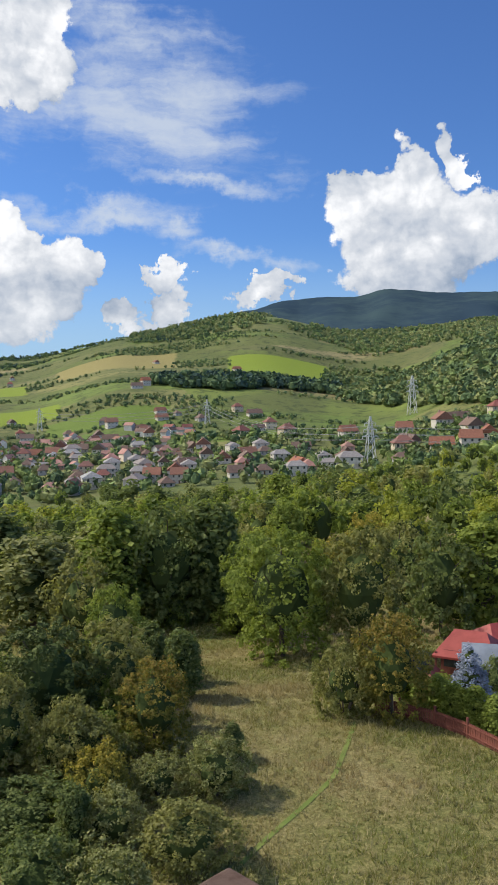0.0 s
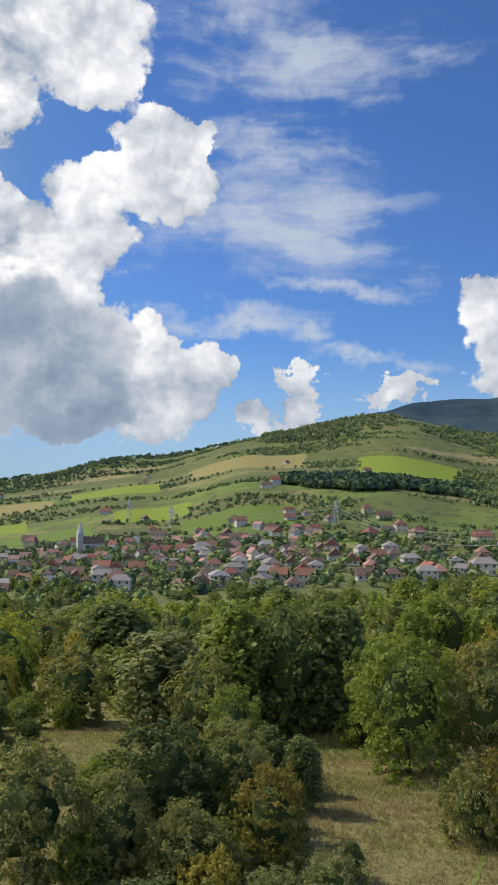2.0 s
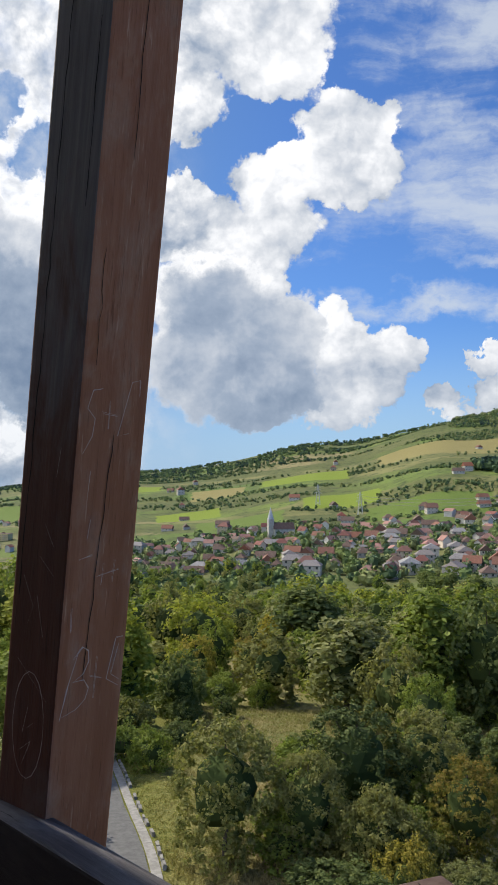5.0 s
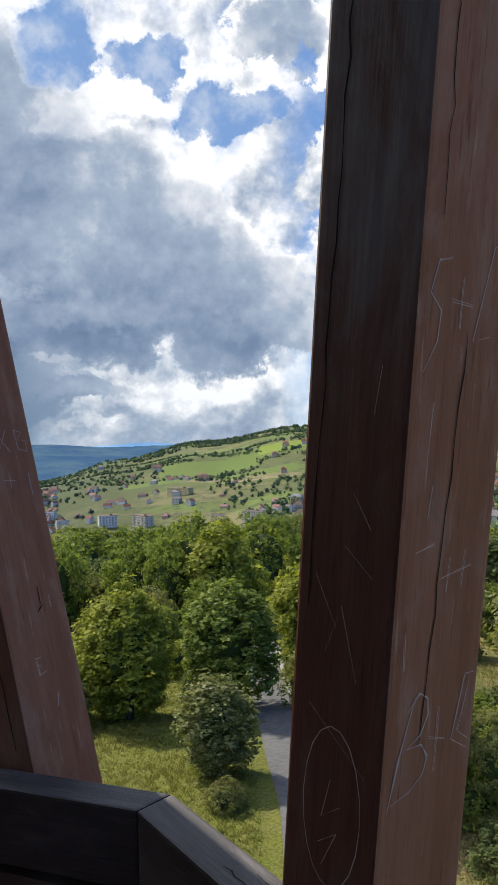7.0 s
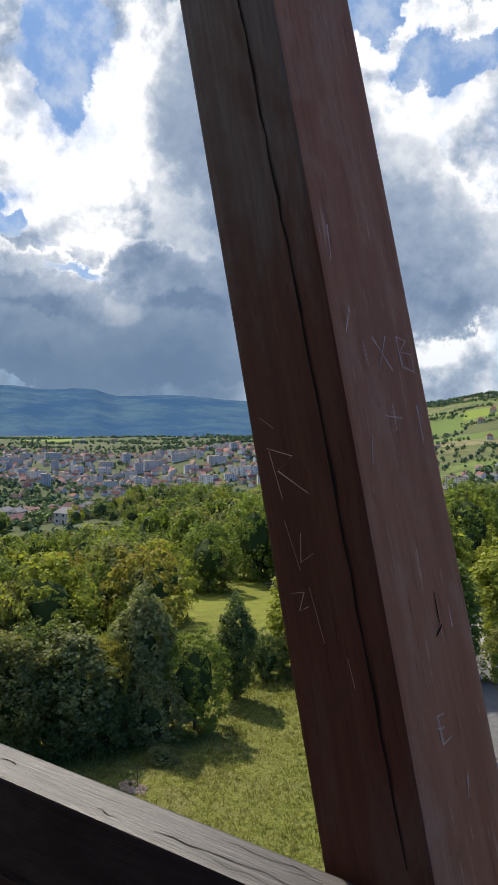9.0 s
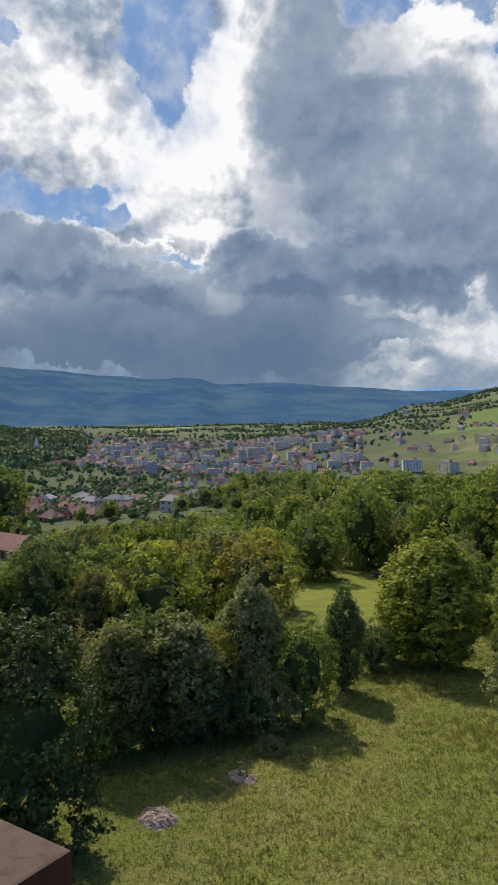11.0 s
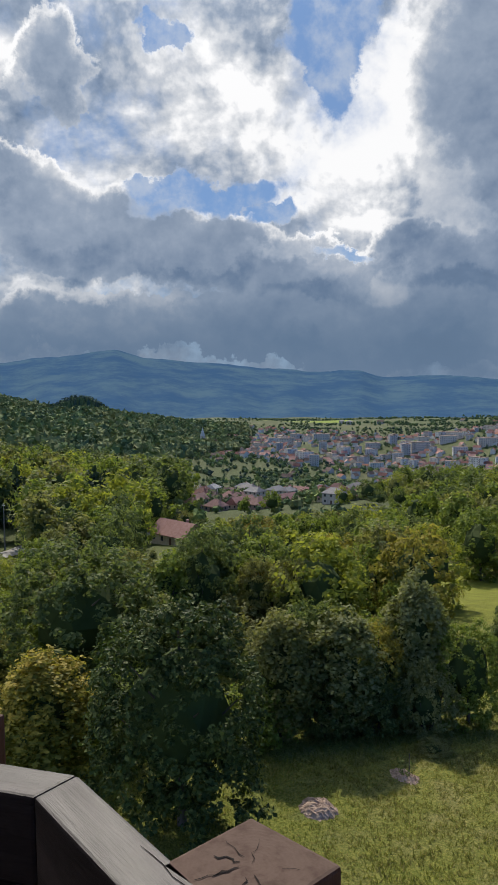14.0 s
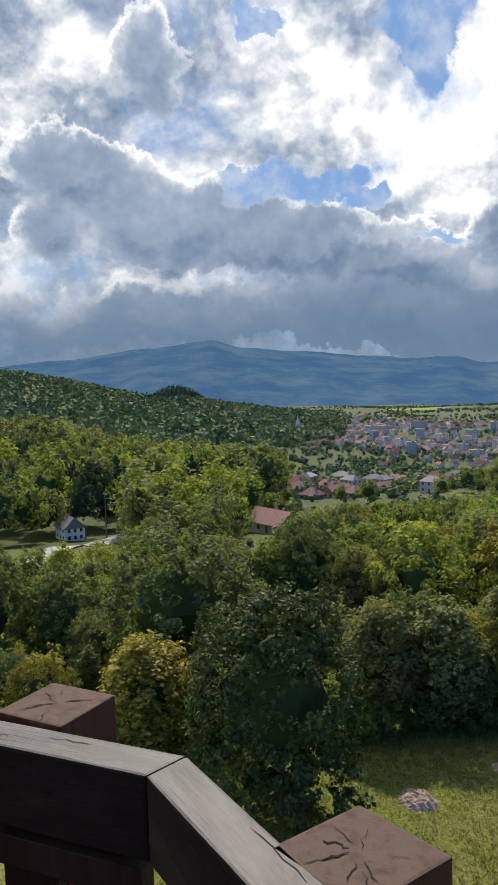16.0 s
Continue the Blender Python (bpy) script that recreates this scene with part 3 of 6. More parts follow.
def profile_height(az, r):
    """Height of the land above the foot of the valley plan, for an azimuth in degrees and a distance."""
    az = min(max(az, AZ[0]), AZ[-1])
    i = max(j for j in range(len(AZ) - 1) if AZ[j] <= az)
    f = (az - AZ[i]) / (AZ[i + 1] - AZ[i])
    f = f * f * (3 - 2 * f)
    knots = list(NEAR) + [(200, Z200[i] + (Z200[i + 1] - Z200[i]) * f)]
    for table in (VALLEY, FOOT, SLOPE, RIDGE):
        (r0, z0), (r1, z1) = table[i], table[i + 1]
        knots.append((r0 + (r1 - r0) * f, z0 + (z1 - z0) * f))
    last = knots[-1]
    knots.append((last[0] + 900, min(last[1] - 60, -150)))
    knots.append((6000, -190))
    for (r0, z0), (r1, z1) in zip(knots, knots[1:]):
        if r <= r1:
            u = max(0.0, (r - r0) / (r1 - r0))
            return z0 + (z1 - z0) * (0.5 * u + 0.5 * u * u * (3 - 2 * u))
    return knots[-1][1]


def land(x, y):
    r = math.hypot(x, y)
    az = math.degrees(math.atan2(-x, y))
    if az < -120:
        az += 360
    h = profile_height(az, r)
    w = min(1.0, max(0.0, (r - 25) / 400))
    h += noise.noise(Vector((x * 0.006, y * 0.006, 3.1))) * 9 * w + noise.noise(Vector((x * 0.03, y * 0.03, 1.7))) * 0.9 * min(1, r / 60)
    return h + EYE


def polar(az, r):
    a = radians(az)
    return -r * math.sin(a), r * math.cos(a)


def mesh_object(name, verts, faces, mat, parent=None, smooth=False, mats=None, index=None):
    me = bpy.data.meshes.new(name)
    me.from_pydata(verts, [], faces)
    for one in (mats or [mat]):
        me.materials.append(one)
    if index is not None:
        me.polygons.foreach_set("material_index", index)
    if smooth:
        me.polygons.foreach_set("use_smooth", [True] * len(me.polygons))
    ob = new(name, me)
    if parent:
        ob.parent = parent
    return ob


def build_ground():
    azs = [-25 + 0.5 * i for i in range(251)] + [101 + 2.0 * i for i in range(117)]
    rs = [0.0] + [4 * 1.062 ** i for i in range(119)]
    verts, faces = [], []
    for a in azs:
        for r in rs:
            x, y = polar(a, r)
            verts.append((x, y, land(x, y)))
    n, m = len(azs), len(rs)
    for i in range(n):
        j = (i + 1) % n
        for q in range(m - 1):
            faces.append((i * m + q, i * m + q + 1, j * m + q + 1, j * m + q))
    return tagged(mesh_object("ground", verts, faces, GROUND, smooth=True), "rough grassy land falling into a wide valley", "ground", kind="structure")


ground = build_ground()


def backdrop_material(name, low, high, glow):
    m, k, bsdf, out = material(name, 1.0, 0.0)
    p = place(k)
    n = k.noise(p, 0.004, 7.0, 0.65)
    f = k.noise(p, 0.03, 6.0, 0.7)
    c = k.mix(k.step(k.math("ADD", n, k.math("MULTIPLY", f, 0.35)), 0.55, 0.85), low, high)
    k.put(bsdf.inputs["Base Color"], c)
    # the glow adds the light of the haze in front
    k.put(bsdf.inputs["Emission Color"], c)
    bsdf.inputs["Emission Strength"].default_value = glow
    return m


def far_range(name, label, rim, r, mat, depth, foot, seed):
    """A distant range: rim is (azimuth, height in degrees); it slopes up to the rim over depth metres."""
    verts, faces = [], []
    a0, a1 = rim[0][0], rim[-1][0]
    n, m = int((a1 - a0) / 0.25), 14
    for i in range(n + 1):
        a = a0 + (a1 - a0) * i / n
        j = max(q for q in range(len(rim) - 1) if rim[q][0] <= a)
        u = (a - rim[j][0]) / (rim[j + 1][0] - rim[j][0])
        u = u * u * (3 - 2 * u)
        e = rim[j][1] + (rim[j + 1][1] - rim[j][1]) * u + 0.05 * noise.noise(Vector((a * 1.3, seed, 0))) + 0.03 * noise.noise(Vector((a * 5, seed, 7)))
        top = r * math.tan(radians(e)) + EYE
        for q in range(m + 1):
            s = q / m
            rr = r - depth * (1 - s) + 60 * noise.noise(Vector((a * 0.4, s * 4, seed)))
            x, y = polar(a, rr)
            bulge = noise.noise(Vector((a * 0.35, s * 3.0, seed + 4))) * 0.10 * (1 - s)
            verts.append((x, y, foot + (top - foot) * (s ** 0.8 + bulge)))
    for i in range(n):
        for q in range(m):
            faces.append((i * (m + 1) + q, i * (m + 1) + q + 1, (i + 1) * (m + 1) + q + 1, (i + 1) * (m + 1) + q))
    return tagged(mesh_object(name, verts, faces, mat, smooth=True), label, "hills", kind="structure")


# haze is put into these colours: bluer, paler, faintly glowing
HAZE_BLUE_HILLS = backdrop_material("distant_forest_haze_blue", (0.030, 0.066, 0.122), (0.056, 0.098, 0.135), 0.5)
HAZE_PALE_HILLS = backdrop_material("distant_hills_haze_pale", (0.14, 0.27, 0.42), (0.18, 0.31, 0.45), 0.8)
HAZE_DARK_RIDGE = backdrop_material("distant_ridge_haze_tint", (0.022, 0.038, 0.056), (0.036, 0.058, 0.066), 0.3)
far_range("backdrop", "long wooded mountains beyond the town, haze blue put into the colour",
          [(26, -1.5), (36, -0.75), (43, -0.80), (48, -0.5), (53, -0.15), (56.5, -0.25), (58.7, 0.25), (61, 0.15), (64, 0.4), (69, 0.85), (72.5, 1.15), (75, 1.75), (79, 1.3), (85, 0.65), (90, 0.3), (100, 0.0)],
          4300, HAZE_BLUE_HILLS, 1900, -190.0, 2.0)
far_range("backdrop", "hills on the horizon, haze put into their pale colour", [(34, -0.9), (38, -0.72), (41, -0.55), (44, -0.7), (47, -0.9)], 4700, HAZE_PALE_HILLS, 300, -190.0, 5.0)
far_range("backdrop", "dark wooded ridge above the pastures, tinted blue for haze",
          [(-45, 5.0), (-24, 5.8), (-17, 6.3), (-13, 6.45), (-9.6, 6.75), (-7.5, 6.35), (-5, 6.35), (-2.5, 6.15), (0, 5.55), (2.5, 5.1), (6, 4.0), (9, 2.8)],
          2600, HAZE_DARK_RIDGE, 900, 60.0, 9.0)

# ---- the lookout tower ----
SIDE, TOP, FLOOR = 1.95, EYE - 0.715, EYE - 1.72
RAIL_W, RAIL_H = 0.086, 0.15


def decagon(inset=0.0):
    pts, p, h = [], Vector((-1.32, 1.335)), radians(191.95)
    for _ in range(10):
        pts.append(p.copy())
        p = p + SIDE * Vector((math.cos(h), math.sin(h)))
        h += radians(36)
    mid = sum(pts, Vector((0, 0))) / 10
    reach = SIDE / 2 / math.tan(radians(18))
    return [mid + (q - mid) * (1 - inset / reach) for q in pts], mid


CORNERS, CENTRE = decagon()


def part(name, bm, mat, parent=None, label="", smooth=False):
    me = bpy.data.meshes.new(name)
    bm.to_mesh(me)
    bm.free()
    for one in (mat if isinstance(mat, (list, tuple)) else [mat]):
        me.materials.append(one)
    if smooth:
        me.polygons.foreach_set("use_smooth", [True] * len(me.polygons))
    ob = new(name, me)
    if parent:
        ob.parent = parent
    return tagged(ob, label) if label else ob


def thing(name, m, label, category, group="", kind=""):
    ob = new(name)
    ob.matrix_world = m
    return tagged(ob, label, category, group, kind)


def prism(bm, ring, z0, z1, bevel=0.0):
    """Upright prism over a ring of (x, y); z0 and z1 may be lists."""
    n = len(ring)
    lo = [bm.verts.new((x, y, z0)) for x, y in ring]
    hi = [bm.verts.new((x, y, z1)) for x, y in ring]
    fs = [bm.faces.new(lo[::-1]), bm.faces.new(hi)]
    for i in range(n):
        fs.append(bm.faces.new((lo[i], lo[(i + 1) % n], hi[(i + 1) % n], hi[i])))
    if bevel:
        edges = list({e for f in fs for e in f.edges})
        bmesh.ops.bevel(bm, geom=edges, offset=bevel, segments=2, affect="EDGES", profile=0.6)
    return bm


def box(bm, cx, cy, cz, sx, sy, sz, bevel=0.0):
    return prism(bm, [(cx - sx / 2, cy - sy / 2), (cx + sx / 2, cy - sy / 2), (cx + sx / 2, cy + sy / 2), (cx - sx / 2, cy + sy / 2)], cz - sz / 2, cz + sz / 2, bevel)


def box_mesh(name, sx, sy, sz, mat, bevel=0.0):
    bm = box(bmesh.new(), 0, 0, 0, sx, sy, sz, bevel)
    me = bpy.data.meshes.new(name)
    bm.to_mesh(me)
    bm.free()
    me.materials.append(mat)
    return me


def ribbon(bm, pts, width, normal, rng=None):
    """A thin flat strip along pts, lying square to normal."""
    normal = Vector(normal).normalized()
    left, right = [], []
    for i, p in enumerate(pts):
        d = (Vector(pts[min(i + 1, len(pts) - 1)]) - Vector(pts[max(i - 1, 0)])).normalized()
        s = d.cross(normal).normalized() * (width / 2 * (rng.uniform(0.5, 1.4) if rng else 1) * (0.4 if i in (0, len(pts) - 1) else 1))
        left.append(bm.verts.new(Vector(p) + s))
        right.append(bm.verts.new(Vector(p) - s))
    for i in range(len(pts) - 1):
        bm.faces.new((left[i], left[i + 1], right[i + 1], right[i]))


def build_railing(i):
    outer, inner = CORNERS, decagon(RAIL_W)[0]
    a, b, c, d = outer[i], outer[(i + 1) % 10], inner[(i + 1) % 10], inner[i]
    along = (b - a).normalized()
    gap = along * 0.0006
    base = (a + b) / 2
    h = math.atan2(along.y, along.x)
    # the railing's own x runs along the rail, y points inwards
    m = Matrix.Translation((base.x, base.y, FLOOR)) @ Matrix.Rotation(h, 4, "Z")
    root = thing("railing", m, "dark-stained timber railing with a worn top rail", "railing", "railings round the platform")
    inv = m.inverted()
    ring = [inv @ Vector((p.x, p.y, FLOOR)) for p in (a + gap, b - gap, c - gap, d + gap)]
    bm = prism(bmesh.new(), [(p.x, p.y) for p in ring], TOP - FLOOR - RAIL_H, TOP - FLOOR, 0.006)
    bm.normal_update()
    # upward faces take the paler sheen-toned timber, the others the dark one
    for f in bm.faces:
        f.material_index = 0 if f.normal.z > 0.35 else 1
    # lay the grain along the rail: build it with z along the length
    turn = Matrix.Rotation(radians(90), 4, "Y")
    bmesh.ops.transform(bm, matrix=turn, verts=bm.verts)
    rail = part("top_rail", bm, [RAIL, RAIL_SIDE], root, "worn top rail, its grey partly sky sheen put into the colour")
    rail.matrix_local = turn.inverted()
    # cracks and cuts in the worn top
    rng = random.Random(i + 40)
    for q in range(9):
        x0, y0, n = rng.uniform(-0.90, 0.66), rng.uniform(0.014, RAIL_W - 0.014), rng.randrange(5, 9)
        step = rng.choice((0.010, 0.018, 0.030))
        bm = bmesh.new()
        ribbon(bm, [(x0 + step * u, y0 + rng.uniform(-0.004, 0.004), TOP - FLOOR + 0.0009) for u in range(n)], rng.choice((0.0009, 0.0014, 0.0022)), (0, 0, 1), rng)
        crack = part("crack", bm, CRACK, rail, "fine dark crack in the worn top")
        crack.matrix_local = turn
    bm = box(bmesh.new(), 0, 0.045, 0.16, 1.84, 0.05, 0.10, 0.004)
    part("bottom_rail", bm, POST_DARK, root)
    bm = box(bmesh.new(), 0, 0.050, 0.80, 1.84, 0.045, 0.06, 0.004)
    part("middle_rail", bm, POST_DARK, root)
    board = box_mesh("board", 0.125, 0.026, 0.76, POST_DARK, 0.003)
    for q in range(11):
        ob = new("board", board)
        ob.parent = root
        ob.location = (-0.82 + q * 0.164, 0.022, 0.46)
    return root


for _i in range(10):
    build_railing(_i)


def square_post(name, label, x, y, ang, w, lean, z0, z1, zref, mats=None):
    """A squared timber through (x, y) at zref, leaning by lean metres a metre; local x is one face's normal."""
    zax = Vector((lean[0], lean[1], 1)).normalized()
    xax = Vector((math.cos(ang), math.sin(ang), 0))
    xax = (xax - zax * xax.dot(zax)).normalized()
    yax = zax.cross(xax)
    m = Matrix((xax, yax, zax)).transposed().to_4x4()
    m.translation = (x, y, zref)
    root = thing(name, m, label, "post", "posts of the tower")
    stretch = 1 / zax.z
    bm = box(bmesh.new(), 0, 0, ((z0 + z1) / 2 - zref) * stretch, w, w, (z1 - z0) * stretch, 0.006)
    # the +x face gets the lighter copy, as if more light fell there
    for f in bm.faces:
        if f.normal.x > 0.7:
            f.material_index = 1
    part("timber", bm, [POST, POST_LIT], root)
    return root


def mark(root, name, face, w, strokes, width, mat, label, rng):
    """Strokes on one face of a post: face is 'x' (the +x side) or 'y' (the -y side); a stroke is a list of (across, up)."""
    bm = bmesh.new()
    for s in strokes:
        if face == "x":
            pts, nrm = [(w / 2 + 0.0012, a, u) for a, u in s], (1, 0, 0)
        else:
            pts, nrm = [(a, -w / 2 - 0.0012, u) for a, u in s], (0, -1, 0)
        ribbon(bm, pts, width, nrm, rng)
    return part(name, bm, mat, root.children[0], label)


LEAN_A, LEAN_B = (0.148, -0.099), (-0.262, -0.002)
post_a = square_post("leaning_post", "brown-stained leaning square timber post, cracked and scratched", -0.842, 1.185, radians(-19.2), 0.174, LEAN_A, EYE - 3.4, EYE + 3.4, TOP)
post_b = square_post("leaning_post", "brown-stained leaning square timber post with a long split", -1.729, 1.36, radians(1.75), 0.183, LEAN_B, EYE - 3.4, EYE + 3.4, TOP)

# the same pair stands at every second corner
for _k in range(1, 5):
    turn = Matrix.Translation((*CENTRE, 0)) @ Matrix.Rotation(radians(72 * _k), 4, "Z") @ Matrix.Translation((*-CENTRE, 0))
    for _p in (post_a, post_b):
        copy_thing(_p, turn @ _p.matrix_world)


def cap_post(x, y, ang, w, ztop, label):
    m = pose(x, y, ztop, 0, 0, ang)
    root = thing("short_post", m, label, "post", "short posts outside the railing")
    bm = box(bmesh.new(), 0, 0, -1.2, w, w, 2.4, 0.006)
    for f in bm.faces:
        if f.normal.z > 0.9:
            f.material_index = 1
    timber = part("timber", bm, [POST, END_GRAIN], root)
    rng = random.Random(int(x * 100))
    for q in range(9):
        bm = bmesh.new()
        a0, r0, r1 = rng.uniform(0, 6.283), rng.uniform(0.0, 0.045), rng.uniform(0.05, w * 0.5)
        p0 = (r0 * math.cos(a0), r0 * math.sin(a0))
        p1 = (max(-w * 0.47, min(w * 0.47, r1 * math.cos(a0))), max(-w * 0.47, min(w * 0.47, r1 * math.sin(a0))))
        pts = [(p0[0] + (p1[0] - p0[0]) * u / 5 + rng.uniform(-0.004, 0.004), p0[1] + (p1[1] - p0[1]) * u / 5 + rng.uniform(-0.004, 0.004), 0.0012) for u in range(6)]
        ribbon(bm, pts, rng.choice((0.0009, 0.0013, 0.002, 0.0034)), (0, 0, 1), rng)
        part("drying_crack", bm, CRACK, timber, "dark drying crack in the end grain")
    return root


cap_post(-2.873, 1.086, 20, 0.175, TOP, "short brown square post with a cracked end-grain top")
cap_post(-3.538, 0.741, 44, 0.165, TOP, "short brown square post beside the railing corner")
cap_post(-0.048, 1.32, 45, 0.17, EYE - 0.85, "short dark square post outside the railing")


def build_platform():
    ring, mid = decagon(-0.02)
    bm = prism(bmesh.new(), [(p.x, p.y) for p in ring], FLOOR - 0.20, FLOOR - 0.035)
    tagged(part("floor", bm, POST_DARK), "timber platform frame of the lookout", "floor", kind="structure")
    slab = bpy.data.objects["floor"]
    # floor boards
    width = 0.14
    n = int(6.4 / width)
    for i in range(n):
        yy = mid.y - 3.2 + (i + 0.5) * width
        half = math.sqrt(max(0.0, 2.98 ** 2 - (abs(yy - mid.y) + width / 2) ** 2))
        if half < 0.2:
            continue
        ob = new("floor_board", box_mesh("floor_board", half * 2, width - 0.008, 0.035, POST_DARK, 0.0))
        ob.parent = slab
        ob.location = (mid.x, yy, FLOOR - 0.0175)
    # unseen roof, added to shade the posts; its height is set for their light
    ring, mid = decagon(-0.22)
    bm = bmesh.new()
    z = EYE + 3.4
    lo = [bm.verts.new((p.x, p.y, z)) for p in ring]
    up = [bm.verts.new((p.x, p.y, z + 0.08)) for p in ring]
    tip = bm.verts.new((mid.x, mid.y, z + 1.9))
    bm.faces.new(lo[::-1])
    for i in range(10):
        j = (i + 1) % 10
        bm.faces.new((lo[i], lo[j], up[j], up[i]))
        bm.faces.new((up[i], up[j], tip))
    tagged(part("ceiling", bm, POST_DARK), "unseen dark boarded tower roof, added to shade the posts", "roof", kind="structure")
    # unseen dark shaft in the middle, added to block light on the posts' inner faces
    core = [mid + (p - mid).normalized() * 1.80 for p in CORNERS]
    hole = [mid + (p - mid).normalized() * 1.72 for p in CORNERS]
    bm = bmesh.new()
    rings = [[bm.verts.new((p.x, p.y, z)) for p in line] for line, z in ((core, FLOOR), (core, EYE + 3.39), (hole, EYE + 3.39), (hole, FLOOR))]
    for q in range(4):
        for i in range(10):
            j = (i + 1) % 10
            bm.faces.new((rings[q][i], rings[q][j], rings[(q + 1) % 4][j], rings[(q + 1) % 4][i]))
    tagged(part("wall_shaft", bm, POST_DARK), "unseen dark shaft in mid-platform, added to keep light off the posts", "wall", kind="structure")
    # legs down to the ground
    bm_root = thing("tower_frame", Matrix.Translation((mid.x, mid.y, 0)), "dark timber frame carrying the platform", "tower")
    for i in range(0, 10, 2):
        p = CORNERS[i] + (CORNERS[i] - mid) * 0.06
        q = mid + (CORNERS[i] - mid) * 1.5
        foot = land(q.x, q.y) - 0.3
        me = box_mesh("leg", 0.24, 0.24, 1.0, POST_DARK)
        ob = new("leg", me)
        ob.parent = bm_root
        d = Vector((p.x - q.x, p.y - q.y, FLOOR - 0.2 - foot))
        mm = d.to_track_quat("Z", "Y").to_matrix().to_4x4()
        mm.translation = (q.x - mid.x + d.x / 2, q.y - mid.y + d.y / 2, foot + d.z / 2)
        ob.matrix_local = mm @ Matrix.Diagonal((1, 1, d.length, 1))
    for z in (5.0, 10.0, 15.0):
        for i in range(0, 10, 2):
            f = 1.5 - (z / FLOOR) * 0.44
            a, b = (CORNERS[i] - mid) * f, (CORNERS[(i + 2) % 10] - mid) * f
            ob = new("cross_beam", box_mesh("cross_beam", 0.16, 0.16, (b - a).length, POST_DARK))
            ob.parent = bm_root
            mm = Vector((b.x - a.x, b.y - a.y, 0)).to_track_quat("Z", "Y").to_matrix().to_4x4()
            mm.translation = ((a.x + b.x) / 2, (a.y + b.y) / 2, z)
            ob.matrix_local = mm


build_platform()

# ---- cracks and scratches on the two posts ----


def across(a, w):
    return (a - 0.5) * w * 0.97


def strokes(w, lists):
    return [[(across(a, w), u) for a, u in s] for s in lists]


def wander_line(p, q, n, amount, rng):
    return [(p[0] + (q[0] - p[0]) * i / n + (rng.uniform(-amount, amount) if 0 < i < n else 0), p[1] + (q[1] - p[1]) * i / n) for i in range(n + 1)]


def ring(ca, cu, ra, ru, n=18):
    return [(ca + ra * math.cos(i * 6.283 / n), cu + ru * math.sin(i * 6.283 / n)) for i in range(n + 1)]


def mark_posts():
    rng = random.Random(77)
    wa, wb = 0.174, 0.183
    # splits
    mark(post_a, "crack", "y", wa, strokes(wa, [wander_line((0.30, 1.70), (0.22, 1.05), 16, 0.02, rng), wander_line((0.22, 1.05), (0.13, 0.45), 14, 0.02, rng),
                                                  wander_line((0.85, 1.6), (0.83, 1.25), 8, 0.01, rng)]), 0.0026, CRACK, "dark drying crack", rng)
    mark(post_a, "crack", "x", wa, strokes(wa, [wander_line((0.48, 1.75), (0.46, 1.35), 8, 0.015, rng), wander_line((0.18, 1.18), (0.17, 0.95), 8, 0.02, rng),
                                                  wander_line((0.52, 0.82), (0.36, 0.30), 12, 0.015, rng)]), 0.0018, CRACK, "thin drying crack", rng)
    mark(post_b, "crack", "y", wb, strokes(wb, [wander_line((0.62, 1.85), (0.66, 1.20), 18, 0.018, rng), wander_line((0.67, 1.22), (0.74, 0.72), 16, 0.012, rng),
                                                  wander_line((0.74, 0.75), (0.80, 0.02), 18, 0.008, rng)]), 0.0040, CRACK, "long deep split in the timber", rng)
    mark(post_b, "crack", "x", wb, strokes(wb, [wander_line((0.62, 0.30), (0.52, 0.285), 4, 0.01, rng), wander_line((0.60, 0.345), (0.60, 0.30), 3, 0.01, rng)]), 0.003, CRACK, "small knot crack", rng)
    # scratched strokes
    glyphs = [[(0.06, 0.225), (0.14, 0.29), (0.28, 0.37)], [(0.20, 0.352), (0.32, 0.374), (0.42, 0.364), (0.44, 0.340), (0.37, 0.315), (0.22, 0.302)],
              [(0.22, 0.302), (0.38, 0.302), (0.47, 0.282), (0.43, 0.258), (0.30, 0.241), (0.08, 0.232)],
              [(0.56, 0.255), (0.57, 0.345)], [(0.48, 0.305), (0.66, 0.295)], [(0.95, 0.378), (0.84, 0.376), (0.74, 0.290), (0.94, 0.268)], [(0.90, 0.366), (0.81, 0.298), (0.95, 0.281)],
              [(0.30, 0.905), (0.16, 0.90), (0.10, 0.865), (0.22, 0.845), (0.20, 0.81), (0.08, 0.775)], [(0.42, 0.88), (0.42, 0.825)], [(0.33, 0.855), (0.55, 0.85)],
              [(0.88, 0.89), (0.86, 0.925), (0.74, 0.92), (0.58, 0.81), (0.76, 0.815)], [(0.52, 0.50), (0.53, 0.545)], [(0.46, 0.52), (0.78, 0.53)], [(0.68, 0.505), (0.70, 0.55)],
              [(0.12, 0.41), (0.10, 0.46)], [(0.2, 0.68), (0.22, 0.74)], [(0.25, 0.60), (0.28, 0.64)], [(0.15, 0.56), (0.35, 0.565)]]
    for g in glyphs:
        mark(post_a, "scratch", "x", wa, strokes(wa, [g, [(a + rng.uniform(-0.02, 0.02), u + rng.uniform(-0.004, 0.004)) for a, u in g[:max(2, len(g) // 2)]]]), 0.0019, SCRATCH, "", rng)
